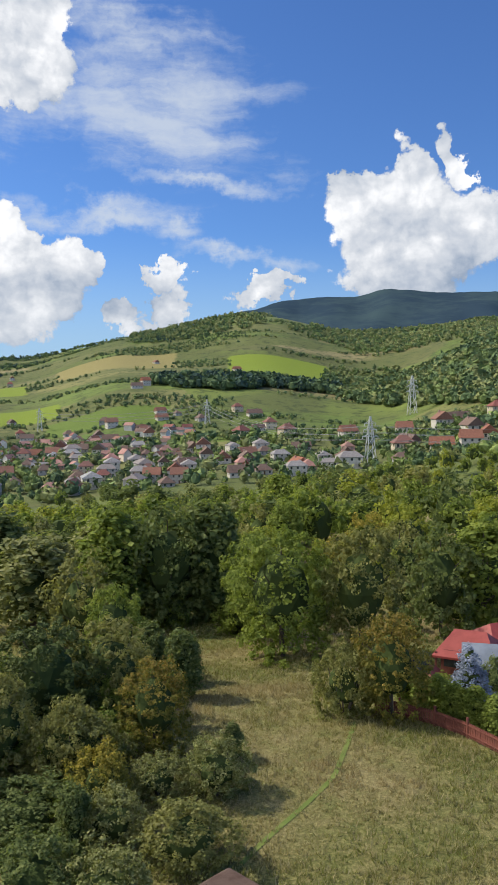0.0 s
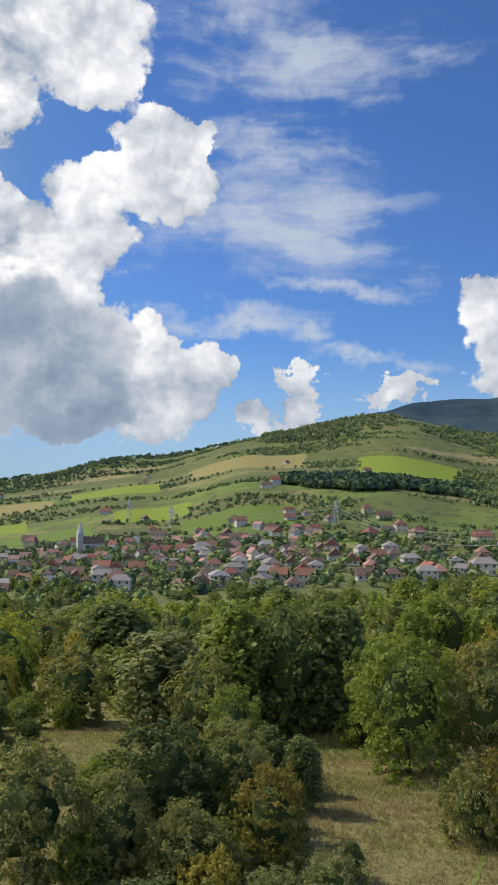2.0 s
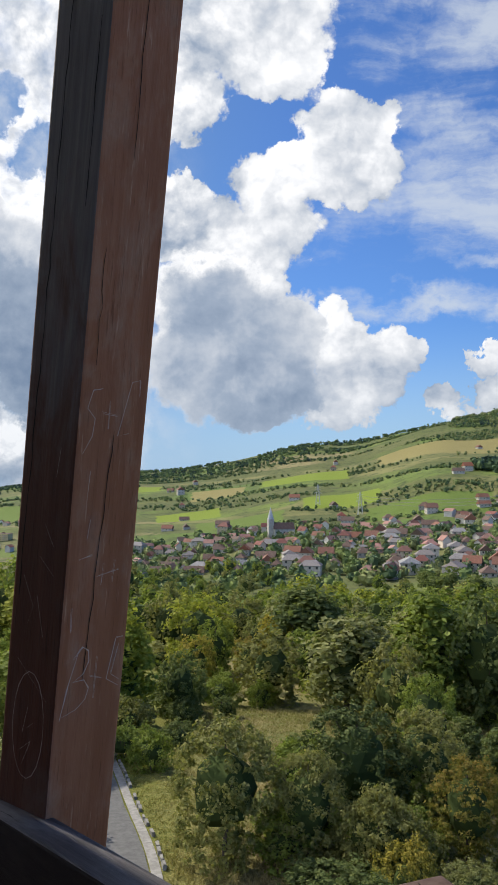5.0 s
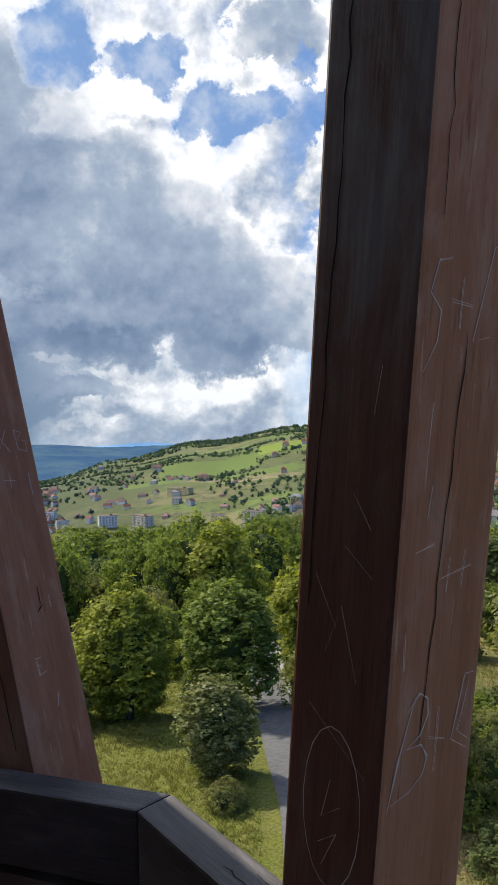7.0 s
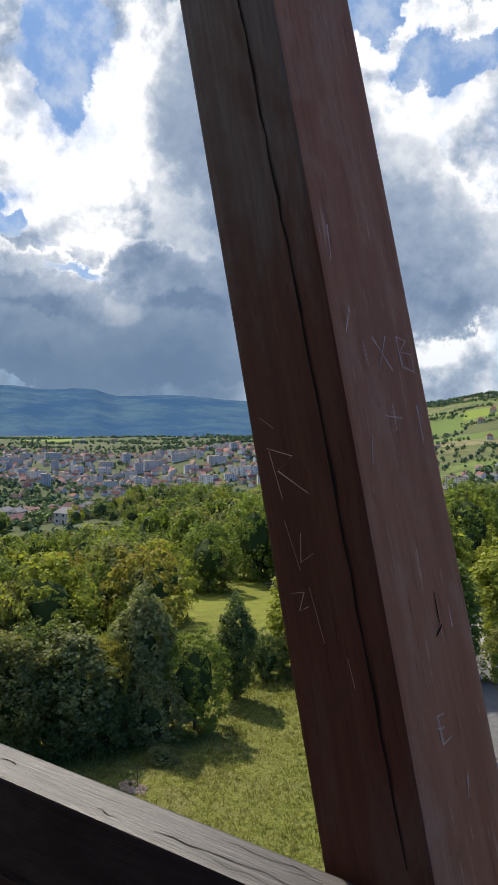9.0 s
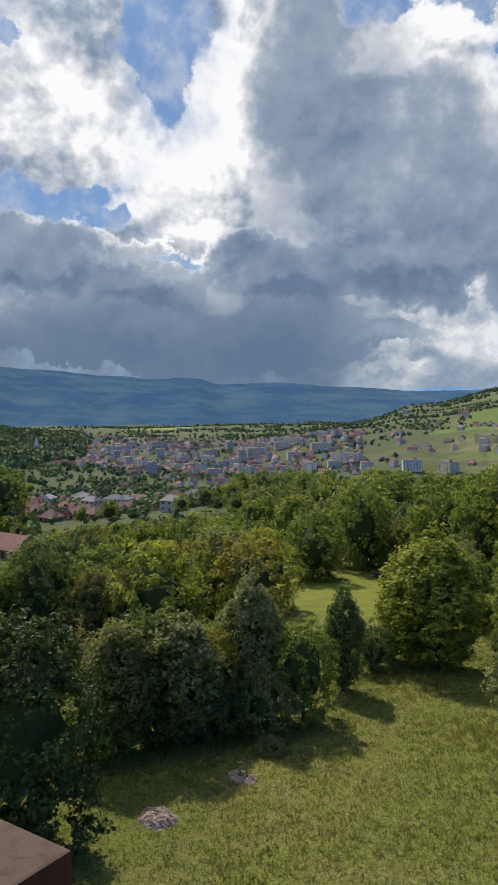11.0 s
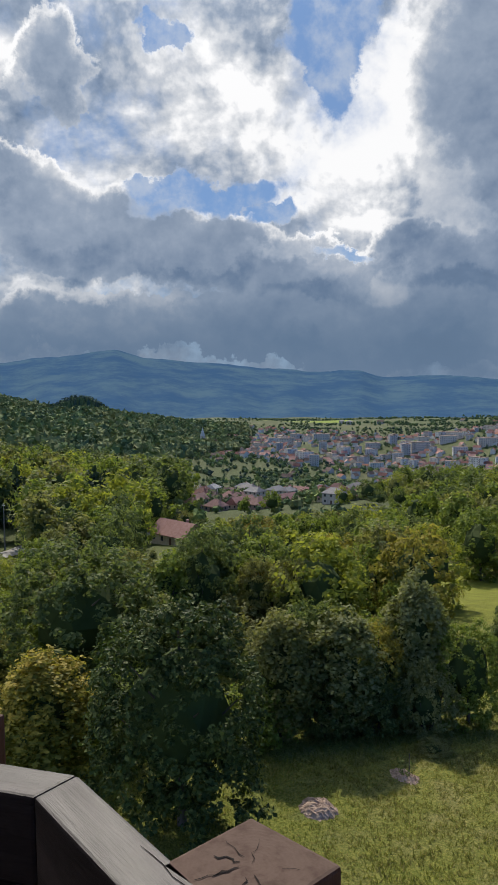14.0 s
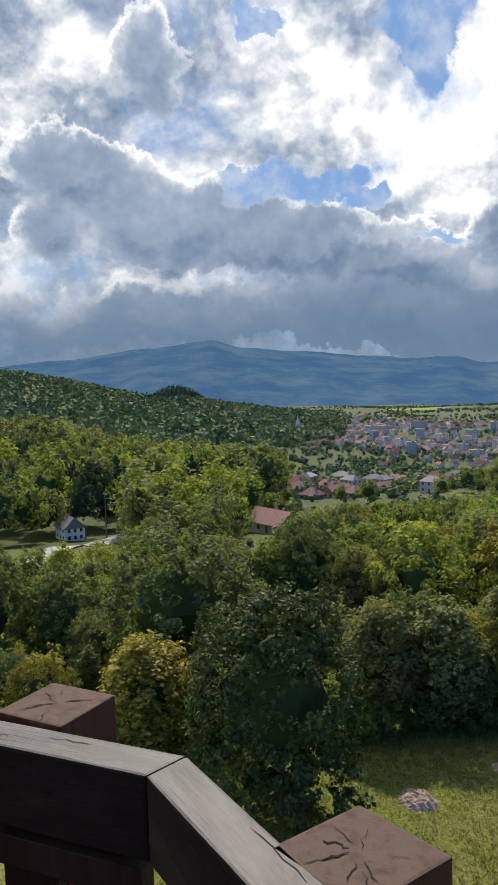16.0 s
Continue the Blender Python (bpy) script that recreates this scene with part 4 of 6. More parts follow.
    glyphs = [ring(0.52, 0.19, 0.32, 0.115), [(0.5, 0.23), (0.42, 0.17), (0.62, 0.2)], [(0.4, 0.13), (0.6, 0.16), (0.45, 0.10)], [(0.2, 0.32), (0.85, 0.26)],
              [(0.35, 0.40), (0.5, 0.47), (0.7, 0.38)], [(0.5, 0.55), (0.8, 0.52)], [(0.55, 0.62), (0.75, 0.58)], [(0.2, 0.50), (0.45, 0.44)], [(0.75, 0.78), (0.7, 0.72)]]
    for g in glyphs:
        mark(post_a, "scratch", "y", wa, strokes(wa, [g]), 0.0014, SCRATCH, "", rng)
    glyphs = [[(0.30, 0.69), (0.30, 0.655)], [(0.42, 0.695), (0.62, 0.65)], [(0.60, 0.70), (0.44, 0.65)], [(0.74, 0.70), (0.75, 0.655), (0.90, 0.65), (0.90, 0.675), (0.76, 0.678), (0.86, 0.695), (0.74, 0.70)],
              [(0.12, 0.70), (0.22, 0.735)], [(0.1, 0.80), (0.12, 0.85)], [(0.42, 0.585), (0.62, 0.583)], [(0.52, 0.60), (0.52, 0.565)], [(0.85, 0.60), (0.85, 0.55)],
              [(0.34, 0.19), (0.36, 0.155), (0.48, 0.16)], [(0.34, 0.175), (0.42, 0.175)], [(0.34, 0.19), (0.44, 0.192)], [(0.55, 0.08), (0.58, 0.11)], [(0.75, 0.32), (0.76, 0.29)], [(0.15, 0.52), (0.2, 0.56)]]
    for g in glyphs:
        mark(post_b, "scratch", "x", wb, strokes(wb, [g, [(a + rng.uniform(-0.02, 0.02), u + rng.uniform(-0.003, 0.003)) for a, u in g[:max(2, len(g) // 2)]]]), 0.0023, SCRATCH, "", rng)
    glyphs = [[(0.16, 0.57), (0.22, 0.50)], [(0.14, 0.575), (0.40, 0.555), (0.22, 0.54), (0.50, 0.50)], [(0.20, 0.47), (0.28, 0.40)], [(0.35, 0.45), (0.3, 0.41), (0.45, 0.42)],
              [(0.15, 0.37), (0.28, 0.37), (0.20, 0.345), (0.30, 0.35)], [(0.34, 0.375), (0.40, 0.30)], [(0.12, 0.62), (0.25, 0.60)], [(0.6, 0.28), (0.62, 0.24)]]
    for g in glyphs:
        mark(post_b, "scratch", "y", wb, strokes(wb, [g]), 0.0023, SCRATCH, "", rng)


mark_posts()

# ---- trees ----


def leaf_cloud(rng, lobes, count, size, droop=0.0, upright=0.0, clump=24):
    """Small folded leaf sprays gathered in clumps at the twig ends, over a set of lobes (centre, radii)."""
    lob = np.array([[*c, *r] for c, r in lobes], float)
    area = lob[:, 3] * lob[:, 4] + lob[:, 4] * lob[:, 5]
    if len(lob) > 9:  # the main lobe fills the gaps between the others
        area[0] *= 2.6
    nc = max(6, int(count / clump * 1.7))
    which = rng.choice(len(lob), nc, p=area / area.sum())
    d = rng.normal(size=(nc, 3))
    d[:, 2] += 0.25
    d /= np.linalg.norm(d, axis=1)[:, None]
    at = lob[which, :3] + d * lob[which, 3:] * rng.uniform(0.80, 1.10, nc)[:, None]
    # drop those deep inside another lobe
    q = (at[:, None, :] - lob[None, :, :3]) / lob[None, :, 3:]
    keep = ~(np.linalg.norm(q, axis=2) < 0.70).any(axis=1)
    at, d = at[keep], d[keep]
    reach = size * rng.uniform(2.0, 4.2, len(at))
    one = rng.integers(0, len(at), count)
    off = rng.normal(size=(count, 3))
    off /= np.linalg.norm(off, axis=1)[:, None]
    off = off * 0.85 + d[one] * 0.45 + np.array([0, 0, 0.22])
    pos = at[one] + off * (reach[one] * rng.uniform(0.25, 1.0, count) ** 0.6)[:, None] * np.array([1, 1, 0.8 + 0.15 * upright])
    n = count
    nrm = off * 0.85 + rng.normal(size=(n, 3)) * 0.42 + np.array([0, 0, 0.22])
    nrm /= np.linalg.norm(nrm, axis=1)[:, None]
    t = rng.normal(size=(n, 3)) + off * 0.5 + np.array([0, 0, upright - droop])
    t -= nrm * (t * nrm).sum(1)[:, None]
    t /= np.linalg.norm(t, axis=1)[:, None]
    b = np.cross(nrm, t)
    s = (size * rng.uniform(0.55, 1.3, n))[:, None]
    wide = rng.uniform(0.42, 0.8, n)[:, None]
    tip, root = pos + t * s, pos - t * s * 0.8
    l = pos + b * s * wide + nrm * s * 0.18
    r = pos - b * s * wide + nrm * s * 0.18
    verts = np.stack([root, l, tip, r], 1).reshape(-1, 3)
    faces = np.arange(n * 4).reshape(n, 4)
    return verts, faces


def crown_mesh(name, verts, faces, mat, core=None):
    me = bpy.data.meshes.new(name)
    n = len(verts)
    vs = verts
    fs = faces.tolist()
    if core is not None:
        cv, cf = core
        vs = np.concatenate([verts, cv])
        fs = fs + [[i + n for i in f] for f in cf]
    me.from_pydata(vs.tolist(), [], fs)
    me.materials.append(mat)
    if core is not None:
        me.materials.append(INNER_SHADE)
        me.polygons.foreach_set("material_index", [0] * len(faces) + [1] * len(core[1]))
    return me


ICO = None


def lump(rng, centre, radii, rough=0.14):
    """A low, uneven ball, to close the inside of a crown."""
    global ICO
    if ICO is None:
        bm = bmesh.new()
        bmesh.ops.create_icosphere(bm, subdivisions=2, radius=1)
        ICO = (np.array([v.co[:] for v in bm.verts]), [[v.index for v in f.verts] for f in bm.faces])
        bm.free()
    v = ICO[0] * (1 + rough * (rng.random(len(ICO[0]))[:, None] - 0.5) * 2)
    return v * np.array(radii) + np.array(centre), ICO[1]


def lobes_for(rng, style):
    """Lobes of a crown for a tree 1 high and about as wide as its style says."""
    L = []
    def around(n, c, rx, rz, s0, s1, squash=1.0):
        for i in range(n):
            d = rng.normal(size=3)
            d /= np.linalg.norm(d)
            s = rng.uniform(s0, s1)
            u = rng.uniform(0.72, 1.0)
            L.append(((d[0] * rx * u, d[1] * rx * u, c + d[2] * rz * u), (s, s, s * squash)))

    if style == "broad":
        L.append(((0, 0, 0.50), (0.33, 0.33, 0.42)))
        around(28, 0.53, 0.31, 0.36, 0.08, 0.16)
        around(9, 0.20, 0.28, 0.12, 0.12, 0.18)
        around(7, 0.09, 0.24, 0.05, 0.10, 0.14)
    elif style == "tall":
        L.append(((0, 0, 0.48), (0.17, 0.17, 0.42)))
        around(20, 0.46, 0.15, 0.38, 0.055, 0.095, 1.6)
        L.append(((0, 0, 0.90), (0.06, 0.06, 0.10)))
    elif style == "bush":
        L.append(((0, 0, 0.40), (0.42, 0.42, 0.40)))
        around(18, 0.36, 0.42, 0.38, 0.12, 0.22, 1.1)
        for i in range(7):
            a, rad = rng.uniform(0, 6.28), rng.uniform(0, 0.36)
            L.append(((rad * math.cos(a), rad * math.sin(a), rng.uniform(0.66, 0.88)), (0.07, 0.07, 0.16)))
    elif style == "cone":
        for i in range(9):
            h = 0.08 + i * 0.1
            s = 0.24 * (1 - h) + 0.025
            L.append(((rng.uniform(-0.02, 0.02), rng.uniform(-0.02, 0.02), h), (s, s, 0.09)))
    else:  # column
        for i in range(6):
            h = 0.10 + i * 0.155
            s = 0.135 * (1 - 0.55 * (h - 0.3) ** 2 - (0.35 if i == 5 else 0))
            L.append(((0, 0, h), (s, s, 0.12)))
    return L


def trunk_mesh(rng, style, height):
    """A tapered trunk with a few limbs."""
    bm = bmesh.new()

    def limb(p, q, r0, r1):
        d = Vector(q) - Vector(p)
        mm = d.to_track_quat("Z", "Y").to_matrix()
        ring0, ring1 = [], []
        for i in range(7):
            a = i * 6.283 / 7
            o = Vector((math.cos(a), math.sin(a), 0))
            ring0.append(bm.verts.new(Vector(p) + mm @ (o * r0)))
            ring1.append(bm.verts.new(Vector(q) + mm @ (o * r1)))
        for i in range(7):
            bm.faces.new((ring0[i], ring0[(i + 1) % 7], ring1[(i + 1) % 7], ring1[i]))

    r = 0.022 if style != "bush" else 0.016
    if style == "bush":
        for i in range(6):
            a = rng.uniform(0, 6.28)
            limb((0.03 * math.cos(a), 0.03 * math.sin(a), -0.03), (0.28 * math.cos(a), 0.28 * math.sin(a), rng.uniform(0.4, 0.7)), r, r * 0.3)
    else:
        limb((0, 0, -0.04), (0.01, 0.005, 0.35), r, r * 0.75)
        limb((0.01, 0.005, 0.35), (0, 0, 0.85), r * 0.75, r * 0.2)
        if style in ("broad", "tall"):
            for i in range(6):
                a, h = rng.uniform(0, 6.28), rng.uniform(0.22, 0.55)
                w = 0.25 if style == "broad" else 0.13
                limb((0, 0, h), (w * math.cos(a), w * math.sin(a), h + rng.uniform(0.12, 0.28)), r * 0.5, r * 0.12)
    me = bpy.data.meshes.new("trunk")
    bm.to_mesh(me)
    bm.free()
    me.materials.append(BARK)
    return me


STYLE_WORDS = {"broad": "round-crowned broadleaf tree", "tall": "tall slender broadleaf tree", "bush": "dense many-stemmed bush", "cone": "conical conifer", "column": "clipped columnar thuja"}
COLOUR_WORDS = {"green": "mid-green", "dark": "dark green", "deep": "deep green", "bright": "fresh green", "olive": "dull olive", "grey": "silvery grey-green", "autumn": "orange-tinged", "yellow": "yellowing", "conifer": "dark needled", "blue": "blue-grey"}
PROTO = {}


def prototype(style, colour, level, seed):
    """A tree one metre high, far below the land, to be copied. level 3 is the nearest, then 0, 1, 2."""
    key = (style, colour, level, seed)
    if key in PROTO:
        return PROTO[key]
    rng = np.random.default_rng(abs(hash((len(style), ord(style[0]), ord(colour[0]), ord(colour[-1]), level, seed))) % 99999)
    lobes = lobes_for(rng, style)
    count, size = ((10500, 0.0155), (4300, 0.0245), (1250, 0.042), (24000, 0.0128))[level]
    if style in ("bush", "column"):
        count, size = int(count * 0.85), size * 1.35
    if style == "cone":
        count, size = int(count * 0.7), size * 1.05
    verts, faces = leaf_cloud(rng, lobes, count, size, droop=0.5 if style == "cone" else 0.1, upright=0.8 if style in ("tall", "column", "bush") else 0.1)
    # dark cores stand in for the shade inside the crown
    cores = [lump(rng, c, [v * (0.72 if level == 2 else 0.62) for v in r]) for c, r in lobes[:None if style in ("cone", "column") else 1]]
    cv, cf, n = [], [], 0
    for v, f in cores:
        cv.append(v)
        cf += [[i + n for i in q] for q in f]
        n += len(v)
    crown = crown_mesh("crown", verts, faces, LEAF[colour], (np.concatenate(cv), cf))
    PROTO[key] = (crown, trunk_mesh(rng, style, 1.0))
    return PROTO[key]


TREE_TALLY = 0


def tree(x, y, height, width, style, colour, level, z=None, group="trees on the slope"):
    """One tree at (x, y); width over height is stretched from the style's own."""
    global TREE_TALLY
    TREE_TALLY += 1
    if style == "bush" and height > 1.25 * width:
        style = "broad"
    if style == "broad" and height > 1.45 * width:
        style = "tall"
    crown, trunk = prototype(style, colour, level, TREE_TALLY % (2 if level > 1 else 3))
    own_width = {"broad": 0.92, "tall": 0.46, "bush": 1.15, "cone": 0.5, "column": 0.28}[style]
    w = width / own_width
    root = new("bush" if style == "bush" else "tree")
    root.matrix_world = Matrix.LocRotScale((x, y, (land(x, y) if z is None else z) - 0.05), Euler((0, 0, (TREE_TALLY * 2.399) % 6.283)), (w, w, height))
    tagged(root, COLOUR_WORDS[colour] + " " + STYLE_WORDS[style] + " standing in grass", "bush" if style == "bush" else "tree", group)
    for nm, me in (("crown", crown), ("trunk", trunk)):
        ob = new(nm, me)
        ob.parent = root
    return root


JOINED = {}


def joined_tree(x, y, height, width, style, colour):
    """A tree too far off to tell from its neighbours: its leaves go into one joined crown mass per colour."""
    global TREE_TALLY
    TREE_TALLY += 1
    crown, _ = prototype(style, colour, 2, TREE_TALLY % 2)
    key = (style, colour, TREE_TALLY % 2)
    if key not in RAW:
        v = np.empty(len(crown.vertices) * 3)
        crown.vertices.foreach_get("co", v)
        v = v.reshape(-1, 3)
        RAW[key] = (v, [list(p.vertices) for p in crown.polygons if v[p.vertices[0]][2] > (0.12 if style == "bush" else 0.30)], None)
        used = sorted({i for q in RAW[key][1] for i in q})
        back = {i: j for j, i in enumerate(used)}
        RAW[key] = (v[used], [[back[i] for i in q] for q in RAW[key][1]], [p.material_index for p in crown.polygons if v[p.vertices[0]][2] > (0.12 if style == "bush" else 0.30)])
    v, f, kind_of = RAW[key]
    own_width = {"broad": 0.92, "tall": 0.46, "bush": 1.15, "cone": 0.5, "column": 0.28}[style]
    a = TREE_TALLY * 2.399
    w = width / own_width
    turn = np.array(((math.cos(a), math.sin(a), 0), (-math.sin(a), math.cos(a), 0), (0, 0, 1)))
    bag = JOINED.setdefault(colour, ([], [], [0], []))
    bag[0].append((v * np.array((w, w, height))) @ turn + np.array((x, y, land(x, y) - 0.1)))
    n = bag[2][0]
    bag[1].append(np.array([q + [q[-1]] * (4 - len(q)) for q in f]) + n)
    bag[2][0] += len(v)
    bag[3].extend(kind_of)


RAW = {}


def finish_joined(label):
    for colour, (vs, fs, n, kinds) in JOINED.items():
        v = np.concatenate(vs)
        f = [list(dict.fromkeys(q)) for q in np.concatenate(fs).tolist()]
        tagged(mesh_object("woodland_trees", v.tolist(), f, None, mats=[LEAF[colour], INNER_SHADE], index=kinds), COLOUR_WORDS[colour] + " " + label, "trees", kind="stuff")
    JOINED.clear()

# trees near the tower: azimuth, distance, height, width
NEAR_TREES_A = [
    (-2.1, 66, 11.0, 10.1, "broad", "green"),
    (5.8, 80, 12.2, 10.2, "broad", "dark"),
    (9.5, 80, 11.8, 7.4, "tall", "green"),
    (2.8, 82, 12.1, 6.9, "broad", "dark"),
    (0.1, 74, 9.0, 6.4, "broad", "green"),
    (-7.6, 66, 10.9, 8.3, "broad", "olive"),
    (-13.0, 74, 10.0, 7.3, "broad", "dark"),
    (-15.8, 77, 11.0, 6.5, "broad", "green"),
    (-9.7, 50, 6.6, 5.7, "broad", "autumn"),
    (-6.4, 50, 4.9, 4.4, "bush", "olive"),
    (15.0, 77, 10.0, 7.6, "tall", "grey"),
    (11.7, 70, 8.6, 7.0, "broad", "olive"),
    (9.8, 50, 6.6, 6.1, "broad", "olive"),
    (14.3, 48, 7.1, 7.4, "broad", "deep"),
    (7.0, 44, 5.4, 4.9, "broad", "autumn"),
    (13.2, 41, 4.6, 4.4, "bush", "olive"),
    (10.8, 38, 3.4, 3.5, "bush", "yellow"),
    (6.8, 39, 2.3, 3.3, "bush", "grey"),
    (2.7, 39, 3.0, 3.8, "bush", "grey"),
    (4.9, 33, 3.0, 4.7, "bush", "olive"),
    (15.8, 37, 2.5, 5.7, "bush", "dark"),
    (10.1, 35, 2.7, 3.6, "bush", "grey"),
    (15.6, 31, 3.2, 4.7, "bush", "dark"),
    (10.6, 30, 2.9, 4.1, "bush", "grey"),
]
NEAR_TREES_B = [
    (1.5, 43, 2.0, 1.2, "tall", "dark"),
    (23.3, 42, 7.5, 6.8, "broad", "olive"),
    (17.6, 42, 5.9, 4.8, "broad", "olive"),
    (20.2, 88, 7.7, 9.0, "broad", "olive"),
    (25.2, 118, 11.6, 11.6, "broad", "bright"),
    (22.2, 151, 10.7, 11.6, "broad", "olive"),
    (17.6, 110, 12.7, 10.0, "tall", "dark"),
    (14.1, 89, 9.6, 7.5, "tall", "grey"),
    (10.2, 102, 10.1, 7.9, "tall", "grey"),
    (9.6, 62, 7.4, 5.8, "broad", "green"),
    (9.4, 55, 4.8, 5.2, "bush", "grey"),
    (11.9, 41, 4.0, 4.7, "bush", "olive"),
    (26.4, 77, 6.2, 5.5, "broad", "dark"),
    (4.6, 82, 9.7, 8.8, "broad", "dark"),
    (42.6, 62, 10.1, 6.9, "broad", "bright"),
    (35.6, 63, 9.6, 7.9, "tall", "green"),
    (36.8, 48, 5.9, 4.8, "tall", "grey"),
    (30.3, 74, 9.9, 5.8, "broad", "bright"),
    (38.1, 120, 16.2, 12.5, "broad", "green"),
    (33.0, 144, 17.3, 16.0, "broad", "green"),
    (36.0, 114, 14.7, 9.5, "broad", "bright"),
    (39.7, 115, 12.7, 8.8, "broad", "green"),
    (41.8, 127, 15.1, 11.5, "broad", "green"),
    (45.3, 201, 17.3, 18.1, "broad", "green"),
]
NEAR_TREES_C = [
    (46.5, 126, 8.3, 8.8, "bush", "dark"),
    (36.3, 43, 1.6, 2.5, "bush", "olive"),
    (55.1, 51, 8.6, 4.2, "broad", "grey"),
    (48.8, 56, 7.0, 3.0, "tall", "dark"),
    (51.6, 50, 6.5, 5.1, "broad", "green"),
    (46.7, 61, 3.9, 3.9, "bush", "dark"),
    (62.2, 48, 7.7, 5.7, "broad", "dark"),
    (55.5, 49, 4.3, 4.2, "bush", "grey"),
    (59.8, 48, 4.2, 4.8, "bush", "dark"),
    (53.9, 45, 0.9, 2.0, "bush", "grey"),
    (50.2, 114, 6.2, 7.0, "broad", "grey"),
    (53.8, 86, 8.5, 8.4, "broad", "bright"),
    (50.5, 111, 9.6, 9.3, "broad", "green"),
    (47.3, 123, 13.4, 10.2, "broad", "green"),
    (71.0, 37, 10.3, 9.5, "broad", "deep"),
    (64.1, 46, 7.6, 4.3, "broad", "olive"),
    (60.0, 47, 7.5, 4.7, "broad", "grey"),
    (57.5, 49, 6.0, 4.2, "broad", "yellow"),
    (44.2, 64, 8.8, 5.6, "broad", "bright"),
    (54.3, 48, 4.2, 4.1, "bush", "grey"),
    (57.7, 48, 4.1, 4.8, "bush", "dark"),
]
NEAR_TREES_D = [
    (60.8, 47, 3.8, 4.4, "bush", "dark"),
    (74.3, 65, 8.6, 6.8, "broad", "olive"),
    (69.3, 66, 9.8, 6.9, "broad", "dark"),
    (65.7, 70, 7.1, 5.9, "broad", "green"),
    (63.2, 65, 7.4, 5.4, "broad", "olive"),
    (60.1, 68, 7.6, 6.2, "broad", "green"),
    (79.8, 41, 6.9, 5.3, "tall", "yellow"),
    (77.6, 55, 10.8, 11.9, "broad", "dark"),
    (87.0, 51, 4.3, 4.7, "bush", "yellow"),
    (85.3, 61, 8.2, 7.3, "broad", "dark"),
    (69.0, 71, 9.5, 5.9, "broad", "dark"),
    (83.3, 57, 5.1, 4.8, "broad", "olive"),
    (56.0, 69, 5.4, 4.3, "broad", "green"),
    (65.5, 67, 7.3, 5.2, "broad", "olive"),
    (62.1, 72, 8.0, 6.0, "broad", "dark"),
    (58.3, 76, 7.0, 5.8, "broad", "green"),
    (75.5, 44, 5.1, 3.5, "broad", "green"),
    (90.5, 62, 9.6, 8.3, "broad", "dark"),
]
for az, r, high, wide, style, colour in NEAR_TREES_A + NEAR_TREES_B + NEAR_TREES_C + NEAR_TREES_D:
    tree(*polar(az, r), high, wide, style, colour, 3 if r < 40 and high > 5 else 0 if r < 70 else 1)

# ---- the belt of trees down to the valley ----
CLEARINGS = [(48.5, 92, 7.5, 36), (86.5, 165, 2.0, 22), (70.8, 196, 2.6, 20), (0.5, 290, 5, 24), (3.5, 270, 3, 14), (-11.5, 205, 5, 30), (18, 285, 3, 20), (65, 232, 3, 16), (61, 258, 3, 10), (89, 145, 2.5, 18), (-15, 95, 5, 26), (-20, 85, 8, 40)]


def open_ground(az, r):
    return any(((az - a) / wa) ** 2 + ((r - q) / wr) ** 2 < 1 for a, q, wa, wr in CLEARINGS)


SIGHTS = [(56.0, 70.0, 245), (69.4, 73.4, 188), (82.0, 87.5, 190), (83.0, 91.0, 152)]


def height_under_sight(az, r, x, y):
    """Trees stay low where the land behind them is open to view from the tower."""
    best = 99.0
    for a0, a1, far in SIGHTS:
        if a0 < az < a1 and r < far:
            fx, fy = polar(az, far)
            best = min(best, EYE + (land(fx, fy) - EYE) * r / far - land(x, y) + 0.4)
    return best


def belt():
    rng = random.Random(11)
    spots = []
    tries = 0
    while len(spots) < 1100 and tries < 40000:
        tries += 1
        az = rng.uniform(-19, 93)
        far = 285 if az < 20 else 400 if az < 40 else 330 if az < 58 else 250 if az < 70 else 420
        near = 92 if az < 42 else 64
        r = math.sqrt(rng.uniform(near ** 2, far ** 2))
        if open_ground(az, r):
            continue
        x, y = polar(az, r)
        gap = (3.9 if az > 50 else 4.4) + r * 0.006
        if any((x - a) ** 2 + (y - b) ** 2 < gap * gap for a, b in spots):
            continue
        spots.append((x, y))
        h = rng.uniform(6, 12.5) if r > 120 else rng.uniform(5.5, 9.5)
        if az > 68 and r > 170:
            h = rng.uniform(11, 19)
        if 56 < az < 71 and r > 140:
            h = rng.uniform(4.5, 8)
        if az < 30 and r > 220:
            h = rng.uniform(3.5, 8)
        u = rng.random()
        h = min(h, height_under_sight(az, r, x, y))
        if h < 1.2:
            continue
        style = "broad" if u < 0.62 else "tall" if u < 0.82 else "bush"
        colour = rng.choices(["green", "dark", "bright", "olive", "grey", "autumn", "yellow"], [38, 22, 12, 16, 6, 3, 3])[0]
        if az > 70 and r > 200 and u > 0.7:
            style, colour = "cone", "conifer"
        w = {"broad": 0.86, "tall": 0.48, "bush": 1.2, "cone": 0.42}[style] * h * rng.uniform(0.85, 1.2)
        if style == "bush":
            h *= 0.55
            w *= 0.7
        if r < 125:
            tree(x, y, h, w, style, colour, 1, group="trees below the meadow")
        else:
            joined_tree(x, y, h, w, style, {"autumn": "olive", "yellow": "bright"}.get(colour, colour))


belt()
finish_joined("trees crowding the slope down to the valley")


